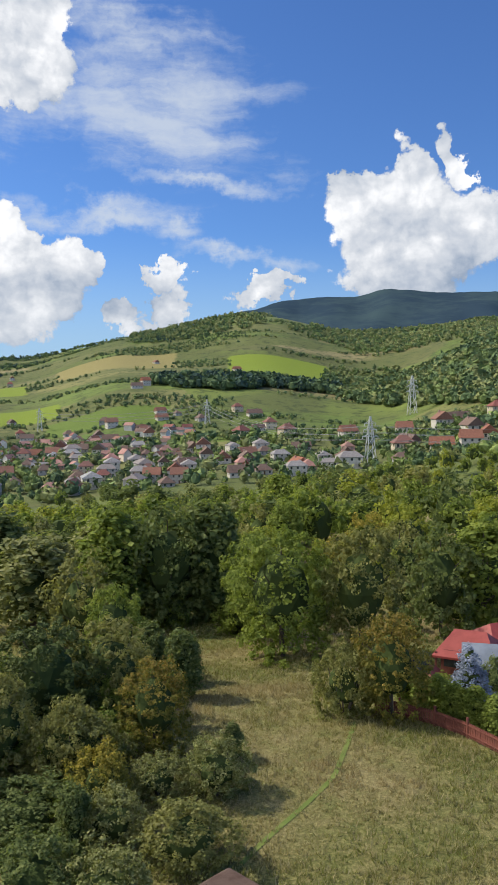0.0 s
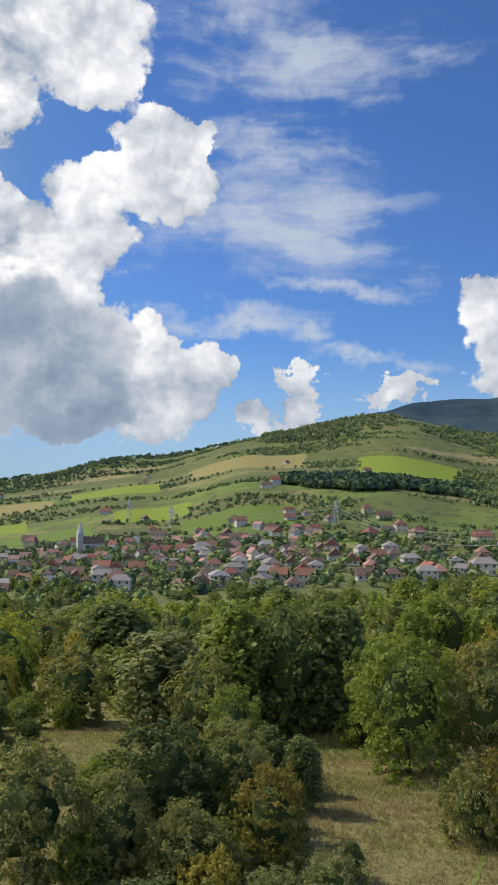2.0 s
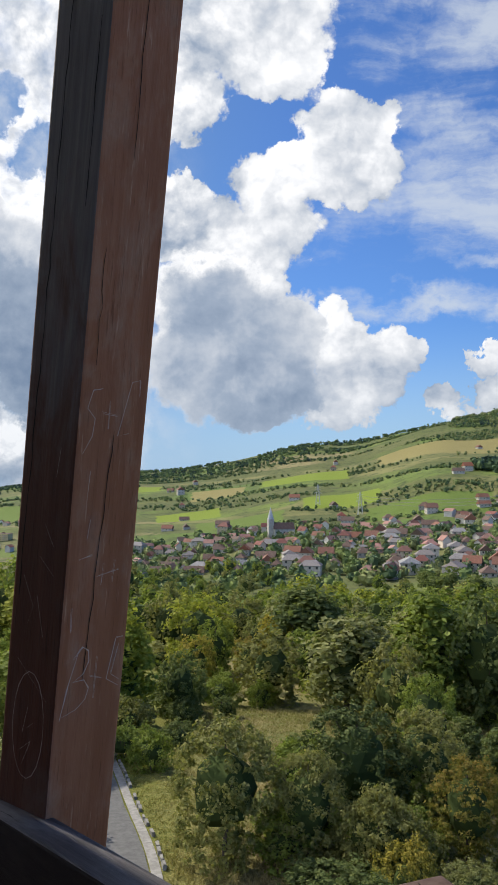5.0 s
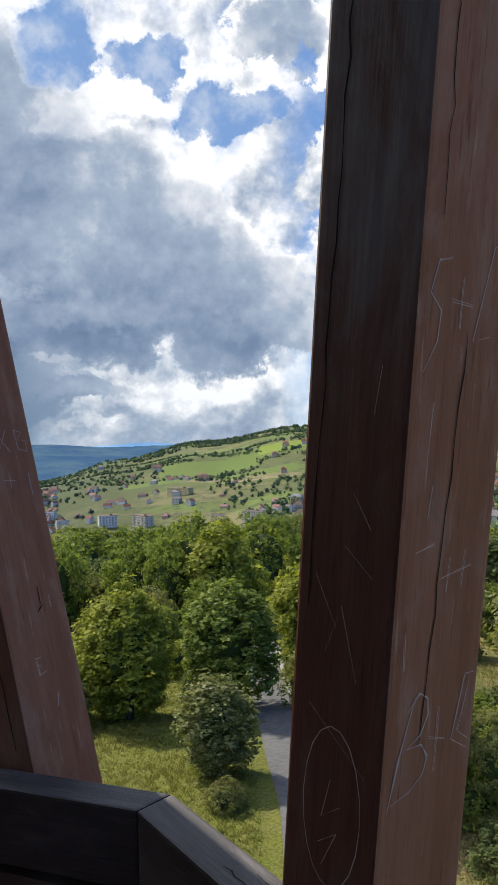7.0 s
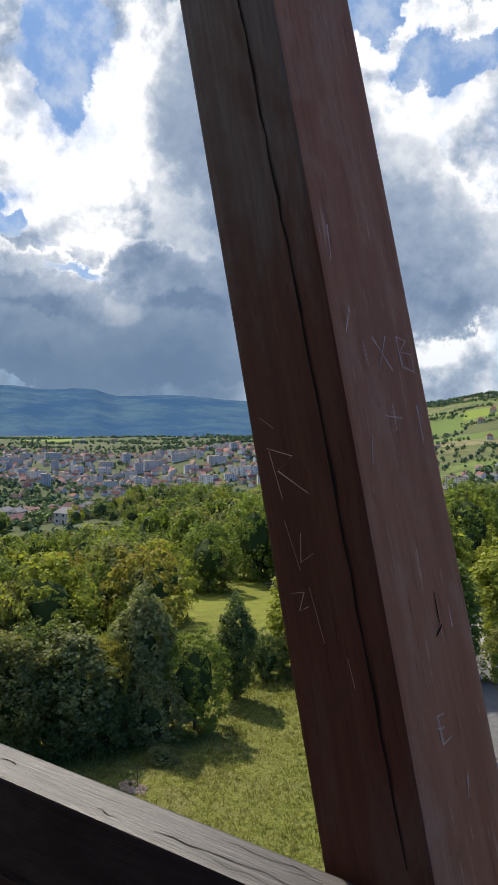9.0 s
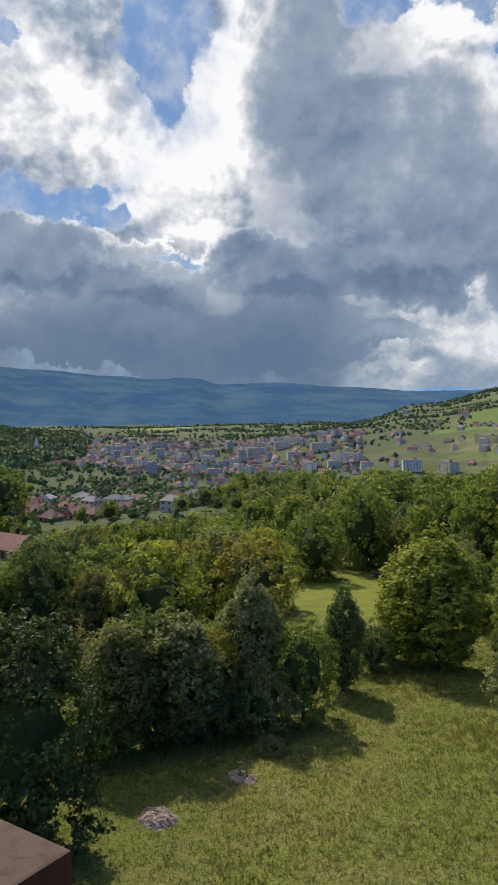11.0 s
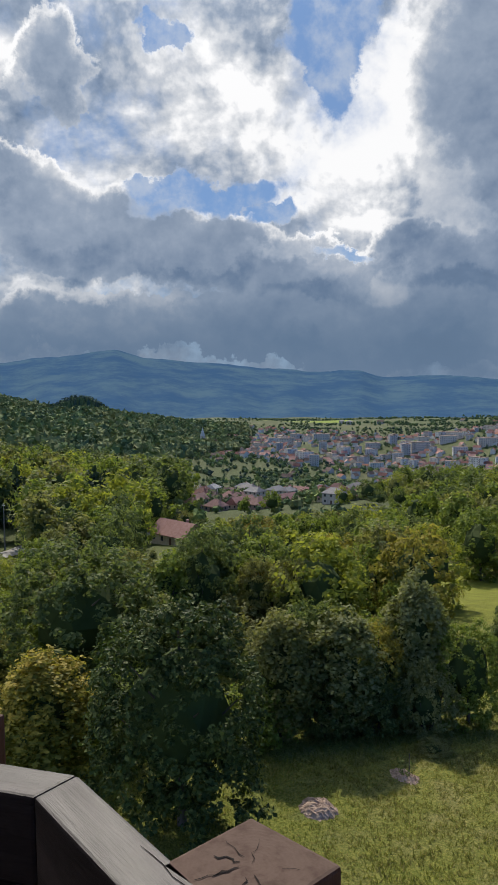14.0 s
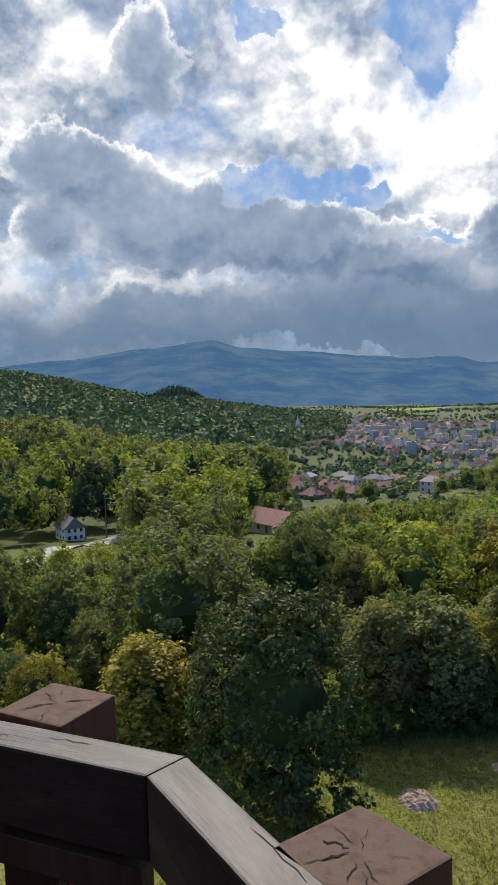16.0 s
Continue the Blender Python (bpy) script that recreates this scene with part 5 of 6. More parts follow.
def woodland(name, label, colours, spots, seed, narrow=1.0):
    """Far woods: many small ragged crowns of leaf sprays in one object of kind stuff."""
    rng = np.random.default_rng(seed)
    pick = rng.integers(0, len(colours), len(spots))
    base, tris = icosahedron()
    for c in sorted(set(colours)):
        mine = [s for s, q in zip(spots, pick) if colours[q] == c]
        if not mine:
            continue
        p = np.array([(x, y, land(x, y)) for x, y, h, w in mine])
        h, w = np.array([s[2] for s in mine]), np.array([s[3] for s in mine]) * narrow
        size = np.stack([w * 0.5, w * 0.5, h * 0.5], 1)
        mid = p + np.stack([0 * h, 0 * h, h * 0.48], 1)
        n = len(mine)
        # dark inside
        core = mid[:, None, :] + base[None] * (0.72 + 0.3 * rng.random((n, 12, 1))) * size[:, None, :]
        cf = tris[None] + 12 * np.arange(n)[:, None, None]
        # sprays
        m = 26
        d = rng.normal(size=(n, m, 3))
        d[:, :, 2] += 0.5
        d /= np.linalg.norm(d, axis=2)[:, :, None]
        at = mid[:, None, :] + d * size[:, None, :] * rng.uniform(0.72, 1.12, (n, m, 1))
        t = rng.normal(size=(n, m, 3))
        t -= d * (t * d).sum(2)[:, :, None] * 0.6
        t /= np.linalg.norm(t, axis=2)[:, :, None]
        b = np.cross(d, t) + 0.5 * rng.normal(size=(n, m, 3))
        b /= np.linalg.norm(b, axis=2)[:, :, None]
        r = (w * 0.24)[:, None, None] * rng.uniform(0.6, 1.3, (n, m, 1))
        leaf = np.stack([at - t * r, at + t * r * 0.9 + b * r * 0.3, at + b * r * 1.2 + d * r * 0.3], 2).reshape(-1, 3)
        lf = np.arange(len(leaf)).reshape(-1, 3) + n * 12
        verts = np.concatenate([core.reshape(-1, 3), leaf])
        faces = np.concatenate([cf.reshape(-1, 3), lf])
        tagged(mesh_object(name, verts.tolist(), faces.tolist(), None, mats=[WOODS[c]], index=[0] * (n * 20 + len(lf))), label, "woods", kind="stuff")


def icosahedron():
    bm = bmesh.new()
    bmesh.ops.create_icosphere(bm, subdivisions=1, radius=1)
    v, f = np.array([q.co[:] for q in bm.verts]), np.array([[q.index for q in t.verts] for t in bm.faces])
    bm.free()
    return v, f


def scatter(seed, count, az0, az1, r0, r1, h0, h1, keep=None):
    rng = random.Random(seed)
    out = []
    while len(out) < count:
        az, r = rng.uniform(az0, az1), math.sqrt(rng.uniform(r0 * r0, r1 * r1))
        x, y = polar(az, r)
        if any(abs(az - f[0]) < f[2] * 0.95 and abs(r - f[1]) < f[3] * 0.9 for f in FIELDS):
            continue
        if keep and not keep(az, r, x, y):
            continue
        h = rng.uniform(h0, h1)
        out.append((x, y, h, h * rng.uniform(0.8, 1.3)))
    return out


def clumpy(x, y, scale, level):
    return noise.noise(Vector((x * scale, y * scale, 5.5))) > level


# wooded hill above the pylons
woodland("woods", "dense dark mixed woods on the hillside", ["green", "dark", "dark", "olive"],
         scatter(1, 2100, -19, -4.5, 430, 900, 5, 8.5, lambda a, r, x, y: r > 460 + (a + 19) * 20 and (a < -7.5 or clumpy(x, y, 0.012, 0.0))), 1)
woodland("woods", "scrub woods on the high slope", ["green", "dark", "olive", "olive"],
         scatter(2, 2200, -19, 8, 900, 1500, 3.5, 6.5, lambda a, r, x, y: clumpy(x, y, 0.009, 0.1 if a > -6 else -0.15)), 2)
# dark plantation on the slope
woodland("woods", "dark conifer plantation in the fields", ["conifer", "dark", "dark"],
         scatter(3, 620, -6.0, 6.5, 690, 775, 7, 10, lambda a, r, x, y: r > 700 + abs(a - 1.5) * 5 and clumpy(x, y, 0.02, -0.2)), 3)
# hedges and copses in the fields
woodland("woods", "hedges and copses between the fields", ["green", "dark", "olive", "dark"],
         scatter(4, 6000, -8, 44, 480, 1500, 1.3, 3.2, lambda a, r, x, y: (r > 520 + max(0, a - 14) * 14) and noise.noise(Vector((x * 0.005, y * 0.026, 2.0))) > (0.12 if a < 30 else 0.26)), 4)
woodland("woods", "dark woods along the crest", ["dark", "conifer", "green", "dark"],
         scatter(5, 3000, 4, 44, 1050, 1900, 3.0, 5.5, lambda a, r, x, y: r > 1150 + max(0, a - 16) * 14 and noise.noise(Vector((x * 0.003, y * 0.008, 8.0))) > -0.05), 5)
# the hill behind the edge of town; its knoll is trees stretched to fit the camera's view
woodland("woods", "dark wooded hill behind the edge of town", ["olive", "dark", "olive", "green"],
         scatter(6, 5600, 66, 95, 420, 1350, 6.5, 10.5, lambda a, r, x, y: a > 66 + max(0, (900 - r)) * 0.015 or r > 950), 6)
woodland("woods", "conifers stretched tall to fit a knoll's outline in view", ["conifer", "dark"],
         [(x, y, h * 0.5 + 24 * max(0.0, 1 - ((math.degrees(math.atan2(-x, y)) - 77.3) / 2.2) ** 2), h) for x, y, h, w in scatter(7, 520, 75.1, 79.5, 1150, 1250, 8, 13)], 7, 0.5)
# trees among the houses
woodland("woods", "garden trees among the village houses", ["green", "dark", "olive", "bright", "dark"],
         scatter(8, 1300, -18, 34, 300, 560, 2.2, 5.5, lambda a, r, x, y: r < 480 + max(0, a - 10) * 12), 8)
woodland("woods", "trees among the houses of the town", ["dark", "green", "conifer", "dark"],
         scatter(9, 2600, 30, 74, 480, 1250, 1.6, 3.8, lambda a, r, x, y: r > 430 and clumpy(x, y, 0.02, -0.2 if a > 47 else 0.12)), 9)
woodland("woods", "gardens and trees below the town", ["green", "dark", "olive", "bright"],
         scatter(12, 1000, 55, 75, 232, 720, 1.8, 4.2, lambda a, r, x, y: clumpy(x, y, 0.03, -0.15)), 12)
woodland("woods", "trees beyond the town", ["dark", "green", "dark"],
         scatter(10, 2600, 36, 76, 1100, 2300, 2.5, 5, lambda a, r, x, y: clumpy(x, y, 0.006, -0.15)), 10)


# ---- thickets of bushes round the meadow ----
def thicket(seed, count, zone, h0, h1, colours, gap, styles=("bush", "bush", "bush", "tall")):
    rng = random.Random(seed)
    spots, tries = [], 0
    while len(spots) < count and tries < 6000:
        tries += 1
        az, r = rng.uniform(-20, 95), rng.uniform(28, 95)
        if not zone(az, r):
            continue
        x, y = polar(az, r)
        if any((x - a) ** 2 + (y - b) ** 2 < gap * gap for a, b in spots):
            continue
        spots.append((x, y))
        style = rng.choice(styles)
        h = rng.uniform(h0, h1) * (1.5 if style == "tall" else 1)
        tree(x, y, h, h * (rng.uniform(1.05, 1.5) if style == "bush" else 0.5), style, rng.choice(colours), 1, group="bushes round the meadow")


thicket(31, 34, lambda a, r: 4.5 + max(0, 42 - r) * 0.02 < a < 19.5 and 30 < r < 62 and a > 12 - (r - 30) * 0.30, 1.5, 3.2, ["green", "green", "olive", "dark", "dark"], 2.4)
thicket(32, 30, lambda a, r: -18 < a < 16 and 74 + max(0, a) * 0.6 < r < 92, 2.0, 4.0, ["green", "dark", "olive"], 3.4)
thicket(33, 40, lambda a, r: 53 < a < 94 and not (a < 54.5 and r > 66) and (52 - (a - 53) * 0.25 if a < 66 else 42) < r < 90, 1.8, 4.2, ["green", "dark", "grey", "olive", "green", "bright"], 3.6)
thicket(34, 16, lambda a, r: 20 < a < 31 and 58 < r < 92 and not (20 < a < 26 and r < 78), 2.0, 4.5, ["green", "dark", "olive"], 3.6)
thicket(35, 12, lambda a, r: 36 < a < 43.5 and 68 < r < 90, 2.0, 4.5, ["green", "bright", "dark"], 3.4)

# ---- houses ----


def gable_roof(bm, w, d, z, rise, eave, hip=0.0):
    """Roof with thickness over a w x d plan (ridge along x)."""
    x, y = w / 2 + eave, d / 2 + eave
    k = x - hip * (d / 2 + eave) - 0.001
    lo = [bm.verts.new(p) for p in ((-x, -y, z - 0.25), (x, -y, z - 0.25), (x, y, z - 0.25), (-x, y, z - 0.25))]
    ri = [bm.verts.new((-k, 0, z + rise)), bm.verts.new((k, 0, z + rise))]
    ed = [bm.verts.new((v.co.x, v.co.y, v.co.z - 0.16)) for v in lo]
    bm.faces.new((lo[0], lo[1], ri[1], ri[0]))
    bm.faces.new((lo[2], lo[3], ri[0], ri[1]))
    bm.faces.new((lo[1], lo[2], ri[1]))
    bm.faces.new((lo[3], lo[0], ri[0]))
    for i in range(4):
        bm.faces.new((ed[i], ed[(i + 1) % 4], lo[(i + 1) % 4], lo[i]))
    bm.faces.new(ed[::-1])


WINDOW = box_mesh("window", 1.0, 0.10, 1.25, PANE)
DOOR = box_mesh("door", 0.95, 0.10, 2.05, WALL["timber"])


def pane_block(bm, m, w, h):
    """One window pane as a thin block, placed by m."""
    box(bm, 0, 0, 0, w, 0.10, h)
    bm.verts.ensure_lookup_table()
    for v in bm.verts[-8:]:
        v.co = m @ v.co


def house_prototype(w, d, storeys, roof, wall, hip, rise, words, light=False):
    root = thing("house", Matrix.Identity(4), words, "house", "houses of the valley")
    h = 2.9 * storeys
    bm = prism(bmesh.new(), [(-w / 2, -d / 2), (w / 2, -d / 2), (w / 2, d / 2), (-w / 2, d / 2)], -2.0, h)
    if hip < 0.5:  # gable walls
        for sx in (-1, 1):
            a = [bm.verts.new((sx * w / 2, y, z)) for y, z in ((-d / 2, h), (d / 2, h), (0, h + rise * 0.93))]
            b = [bm.verts.new((sx * (w / 2 - 0.25), y, z)) for y, z in ((-d / 2, h), (d / 2, h), (0, h + rise * 0.93))]
            bm.faces.new(a if sx > 0 else a[::-1])
            bm.faces.new(b[::-1] if sx > 0 else b)
    part("wall", bm, WALL[wall], root)
    bm = bmesh.new()
    gable_roof(bm, w, d, h, rise, 0.5, hip)
    part("roof", bm, ROOF[roof], root)
    bm = box(bmesh.new(), w * 0.22, d * 0.12, h + rise * 0.85, 0.6, 0.6, 1.7)
    box(bm, w * 0.22, d * 0.12, h + rise * 0.85 + 0.88, 0.74, 0.74, 0.12)
    part("chimney", bm, WALL["rose"], root)
    if light:  # too far off to tell the panes apart
        bm = bmesh.new()
        for s in range(storeys):
            n = max(2, int(w / 3))
            for i in range(n):
                pane_block(bm, Matrix.Translation((-w / 2 + (i + 0.5) * w / n, -d / 2, 1.55 + 2.9 * s)), 0.9, 1.2)
            for sx in (-1, 1):
                for q in (-0.22, 0.22):
                    pane_block(bm, Matrix.Translation((sx * w / 2, q * d, 1.55 + 2.9 * s)) @ Matrix.Rotation(radians(90), 4, "Z"), 0.9, 1.2)
        tagged(part("glazing", bm, FLAT_PANE, root), kind="stuff")
        return root
    for s in range(storeys):
        n = max(2, int(w / 3))
        for i in range(n):
            for sy in (-1,):
                if s == 0 and i == n // 2:
                    ob = new("door", DOOR)
                    ob.location = (-w / 2 + (i + 0.5) * w / n, sy * d / 2, 1.02)
                else:
                    ob = new("window", WINDOW)
                    ob.location = (-w / 2 + (i + 0.5) * w / n, sy * d / 2, 1.55 + 2.9 * s)
                ob.parent = root
        for sx in (-1, 1):
            for q in (-0.22, 0.22):
                ob = new("window", WINDOW)
                ob.parent = root
                ob.location, ob.rotation_euler = (sx * w / 2, q * d, 1.55 + 2.9 * s), (0, 0, radians(90))
    if hip < 0.5:
        for sx in (-1, 1):
            ob = new("window", WINDOW)
            ob.parent = root
            ob.location, ob.rotation_euler, ob.scale = (sx * w / 2, 0, h + rise * 0.35), (0, 0, radians(90)), (0.8, 1, 0.8)
    return root


KINDS = (
    (11, 8, 1, "orange", "white", 0.0, 3.4, "white plastered house with an orange tiled gable roof"),
    (10, 8.5, 2, "red", "cream", 0.8, 3.2, "two-storey cream house with a red hipped roof"),
    (13, 8, 1, "brown", "white", 0.0, 3.6, "long white house with a brown tiled roof"),
    (9, 8, 1, "pink", "rose", 0.9, 3.2, "small rose house with a pale pink tiled hipped roof"),
    (12, 7, 1, "grey", "timber", 0.0, 2.8, "dark timber barn with a grey sheet roof"),
    (10, 9, 2, "orange", "white", 0.0, 3.8, "two-storey white house with a bright orange roof"),
    (14, 8, 1, "pink", "cream", 0.0, 3.2, "long cream house with a pale pink roof"),
    (9, 7.5, 1, "brown", "grey", 0.85, 3.0, "small grey house with a brown hipped roof"),
    (11, 9, 2, "grey", "white", 0.6, 2.4, "white house with a grey metal roof"))
HOUSES = [house_prototype(*a) for a in KINDS]
LIGHT_HOUSES = [house_prototype(*a, light=True) for a in KINDS]
PLACED = []


def house(kind, x, y, turn, scale=1.0):
    PLACED.append((x, y))
    return copy_thing((HOUSES if math.hypot(x, y) < 390 else LIGHT_HOUSES)[kind], pose(x, y, land(x, y), 0, 0, turn) @ Matrix.Diagonal((scale, scale, scale, 1)))


def settle(seed, count, az0, az1, r0, r1, kinds, gap, turn, keep=None, scale=(0.85, 1.1)):
    rng = random.Random(seed)
    done = tries = 0
    while done < count and tries < 20000:
        tries += 1
        az, r = rng.uniform(az0, az1), rng.uniform(r0, r1)
        if keep and not keep(az, r):
            continue
        x, y = polar(az, r)
        if any((x - a) ** 2 + (y - b) ** 2 < gap * gap for a, b in PLACED):
            continue
        house(rng.choice(kinds), x, y, turn + rng.choice((0, 90)) + rng.gauss(0, 8), rng.uniform(*scale))
        done += 1


# the village
settle(21, 135, -7, 31, 318, 560, [0, 1, 2, 2, 3, 4, 5, 7, 7, 8, 8], 9.0, 12, lambda a, r: 318 + max(0, a - 14) * 7 < r < 405 + max(0, a) * 5 and noise.noise(Vector((a * 0.3, r * 0.02, 6))) > -0.25, (0.60, 0.84))
settle(22, 12, -17, -6, 330, 430, [0, 1, 3, 7, 5, 2], 18, 5, None, (0.7, 0.95))
settle(23, 24, -4, 30, 430, 640, [0, 1, 5, 2, 7], 14, 20, lambda a, r: r > 420 + max(0, a - 10) * 8 and noise.noise(Vector((a * 0.4, r * 0.014, 9))) > 0.0, (0.6, 0.85))
settle(24, 24, 0, 42, 640, 1150, [0, 5, 1, 8, 2], 15, 30, lambda a, r: noise.noise(Vector((a * 0.35, r * 0.012, 3))) > 0.15, (0.6, 0.85))
# pale pink roofs below the town
settle(25, 62, 57.5, 70.0, 265, 430, [3, 6, 3, 7, 3, 8, 6, 1], 8.5, 25, scale=(0.50, 0.68))
house(6, -191, 66, 20, 0.9)
house(2, -213, 63, 35, 0.85)
# the town
settle(26, 60, 33, 73, 520, 1000, [3, 6, 2, 7, 1, 8, 3, 7], 12, 15, lambda a, r: r > 470 + abs(a - 40) * 4 and r < 760 + a * 4 and (a > 47 or noise.noise(Vector((a * 0.5, r * 0.02, 4))) > 0.1), (0.44, 0.62))
settle(27, 10, 40, 66, 1000, 1600, [8, 0, 2, 6], 20, 30, None, (0.65, 0.9))
for h in HOUSES + LIGHT_HOUSES:
    for o in (*h.children_recursive, h):
        bpy.data.objects.remove(o)


# ---- far houses of the town, joined ----
def far_houses(seed, count, az0, az1, r0, r1, keep=None):
    rng = random.Random(seed)
    wv, wf, rv, rf = {}, {}, {}, {}
    done = 0
    while done < count:
        az, r = rng.uniform(az0, az1), math.sqrt(rng.uniform(r0 * r0, r1 * r1))
        if keep and not keep(az, r):
            continue
        x, y = polar(az, r)
        if any((x - a) ** 2 + (y - b) ** 2 < 52 for a, b in PLACED):
            continue
        PLACED.append((x, y))
        done += 1
        m = pose(x, y, land(x, y), 0, 0, rng.uniform(0, 180))
        w, d, h, rise = rng.uniform(4.5, 7), rng.uniform(3.8, 5), rng.choice((2.0, 2.4, 3.6)), rng.uniform(1.4, 2.2)
        wall, roof = rng.choice(("white", "white", "cream", "grey")), rng.choice(("pink", "brown", "orange", "red", "pink"))
        V, Fc = wv.setdefault(wall, []), wf.setdefault(wall, [])
        n = len(V)
        V += [tuple(m @ Vector(p)) for p in ((-w / 2, -d / 2, -2), (w / 2, -d / 2, -2), (w / 2, d / 2, -2), (-w / 2, d / 2, -2), (-w / 2, -d / 2, h), (w / 2, -d / 2, h), (w / 2, d / 2, h), (-w / 2, d / 2, h), (-w / 2, 0, h + rise * 0.92), (w / 2, 0, h + rise * 0.92))]
        Fc += [tuple(n + i for i in f) for f in ((0, 1, 5, 4), (2, 3, 7, 6), (1, 2, 6, 9, 5), (3, 0, 4, 8, 7))]
        V, Fc = rv.setdefault(roof, []), rf.setdefault(roof, [])
        n, e = len(V), 0.4
        V += [tuple(m @ Vector(p)) for p in ((-w / 2 - e, -d / 2 - e, h - 0.3), (w / 2 + e, -d / 2 - e, h - 0.3), (w / 2 + e, d / 2 + e, h - 0.3), (-w / 2 - e, d / 2 + e, h - 0.3), (-w / 2 - e, 0, h + rise), (w / 2 + e, 0, h + rise))]
        Fc += [tuple(n + i for i in f) for f in ((0, 1, 5, 4), (2, 3, 4, 5))]
    for k in wv:
        tagged(mesh_object("far_house_walls", wv[k], wf[k], FACADE[k]), "small far house walls crowded in the valley", "houses", kind="stuff")
    for k in rv:
        tagged(mesh_object("far_house_roofs", rv[k], rf[k], ROOF[k]), "small far tiled roofs crowded in the valley", "houses", kind="stuff")


far_houses(41, 720, 36, 74, 540, 1300, lambda a, r: r > 600 + abs(a - 44) * 3 and r < 900 + (a - 32) * 9 and (a > 47 or noise.noise(Vector((a * 0.5, r * 0.02, 4))) > 0.22))
far_houses(42, 90, 4, 34, 370, 560, lambda a, r: r > 340 + a * 5)


# ---- blocks of flats ----
def flats_prototype(w, d, storeys, wall, words):
    root = thing("apartment_block", Matrix.Identity(4), words, "apartment block", "blocks of flats in the town")
    h = 2.8 * storeys + 0.6
    part("wall", box(bmesh.new(), 0, 0, h / 2 - 1.5, w, d, h + 3.0), FACADE[wall], root)
    bm = box(bmesh.new(), 0, 0, h + 0.2, w + 0.5, d + 0.5, 0.4)
    box(bm, w * 0.2, 0, h + 1.0, 3.0, 2.6, 1.4)
    part("roof", bm, ROOF["brown"], root)
    n = int(w / 3.2)
    bm = bmesh.new()
    for s in range(storeys):
        for i in range(n):
            for sy in (-1, 1):
                pane_block(bm, Matrix.Translation((-w / 2 + (i + 0.5) * w / n, sy * d / 2, 1.6 + 2.8 * s)), 1.3, 1.25)
        for q in (-0.25, 0.25):
            for sx in (-1, 1):
                pane_block(bm, Matrix.Translation((sx * w / 2, q * d, 1.6 + 2.8 * s)) @ Matrix.Rotation(radians(90), 4, "Z"), 1.2, 1.25)
        if s and n > 3:
            for i in (1, n - 2):
                ob = new("balcony", BALCONY)
                ob.parent = root
                ob.location = (-w / 2 + (i + 0.5) * w / n, -d / 2 - 0.55, 0.75 + 2.8 * s)
    tagged(part("glazing", bm, FLAT_PANE, root), kind="stuff")
    return root


BALCONY = box_mesh("balcony", 2.6, 1.1, 1.1, WALL["grey"])
FLATS = [flats_prototype(22, 11, 4, "white", "pale four-storey block of flats with a flat roof"),
         flats_prototype(14, 12, 5, "grey", "grey five-storey block of flats"),
         flats_prototype(30, 11, 4, "cream", "long cream block of flats with balconies"),
         flats_prototype(36, 12, 3, "ochre", "long ochre three-storey building")]
for kind, az, r, turn in ((0, 48.9, 665, 50), (0, 55.4, 760, 58), (2, 58.8, 900, 60), (0, 56.0, 930, 55), (1, 63.8, 870, 65), (2, 52.4, 850, 50), (0, 46.6, 640, 50), (0, 43.6, 600, 40), (2, 41.2, 590, 30), (1, 54.5, 690, 58), (1, 52.2, 680, 52), (0, 50.4, 670, 48),
                          (1, 56.4, 700, 66), (0, 58.3, 735, 60), (2, 60.2, 800, 62), (2, 57.4, 850, 55), (2, 54.0, 880, 55), (0, 63.0, 820, 70),
                          (2, 65.2, 900, 66), (1, 67.3, 880, 70), (0, 62.0, 760, 64), (3, 38.6, 690, 38), (0, 31.0, 520, 28), (2, 33.6, 525, 30),
                          (2, 36.0, 560, 34), (0, 47.6, 700, 50), (0, 51.6, 780, 52), (1, 61.4, 700, 60),
                          (0, 59.4, 830, 58), (1, 60.8, 860, 60), (2, 62.6, 900, 66), (0, 57.0, 790, 60), (1, 55.2, 820, 56), (0, 53.2, 760, 54), (2, 49.8, 800, 50), (0, 48.0, 860, 48), (1, 64.6, 930, 64), (2, 60.0, 980, 60), (0, 66.4, 960, 68), (1, 58.0, 990, 58),
                          *((q % 3, 48.5 + (q * 0.618 % 1) * 16.0, 720 + (q * 0.367 % 1) * 330, 50 + (q * 37) % 40) for q in range(36))):
    x, y = polar(az, r)
    k = 0.52 + 0.20 * noise.cell(Vector((az * 3.1, r * 0.37, 1)))
    copy_thing(FLATS[kind], pose(x, y, land(x, y), 0, 0, turn + 50 * (noise.cell(Vector((az, r, 5))) - 0.5)) @ Matrix.Diagonal((k * 0.9, k, k, 1)))
for h in FLATS:
    for o in (*h.children_recursive, h):
        bpy.data.objects.remove(o)

# ---- roads ----


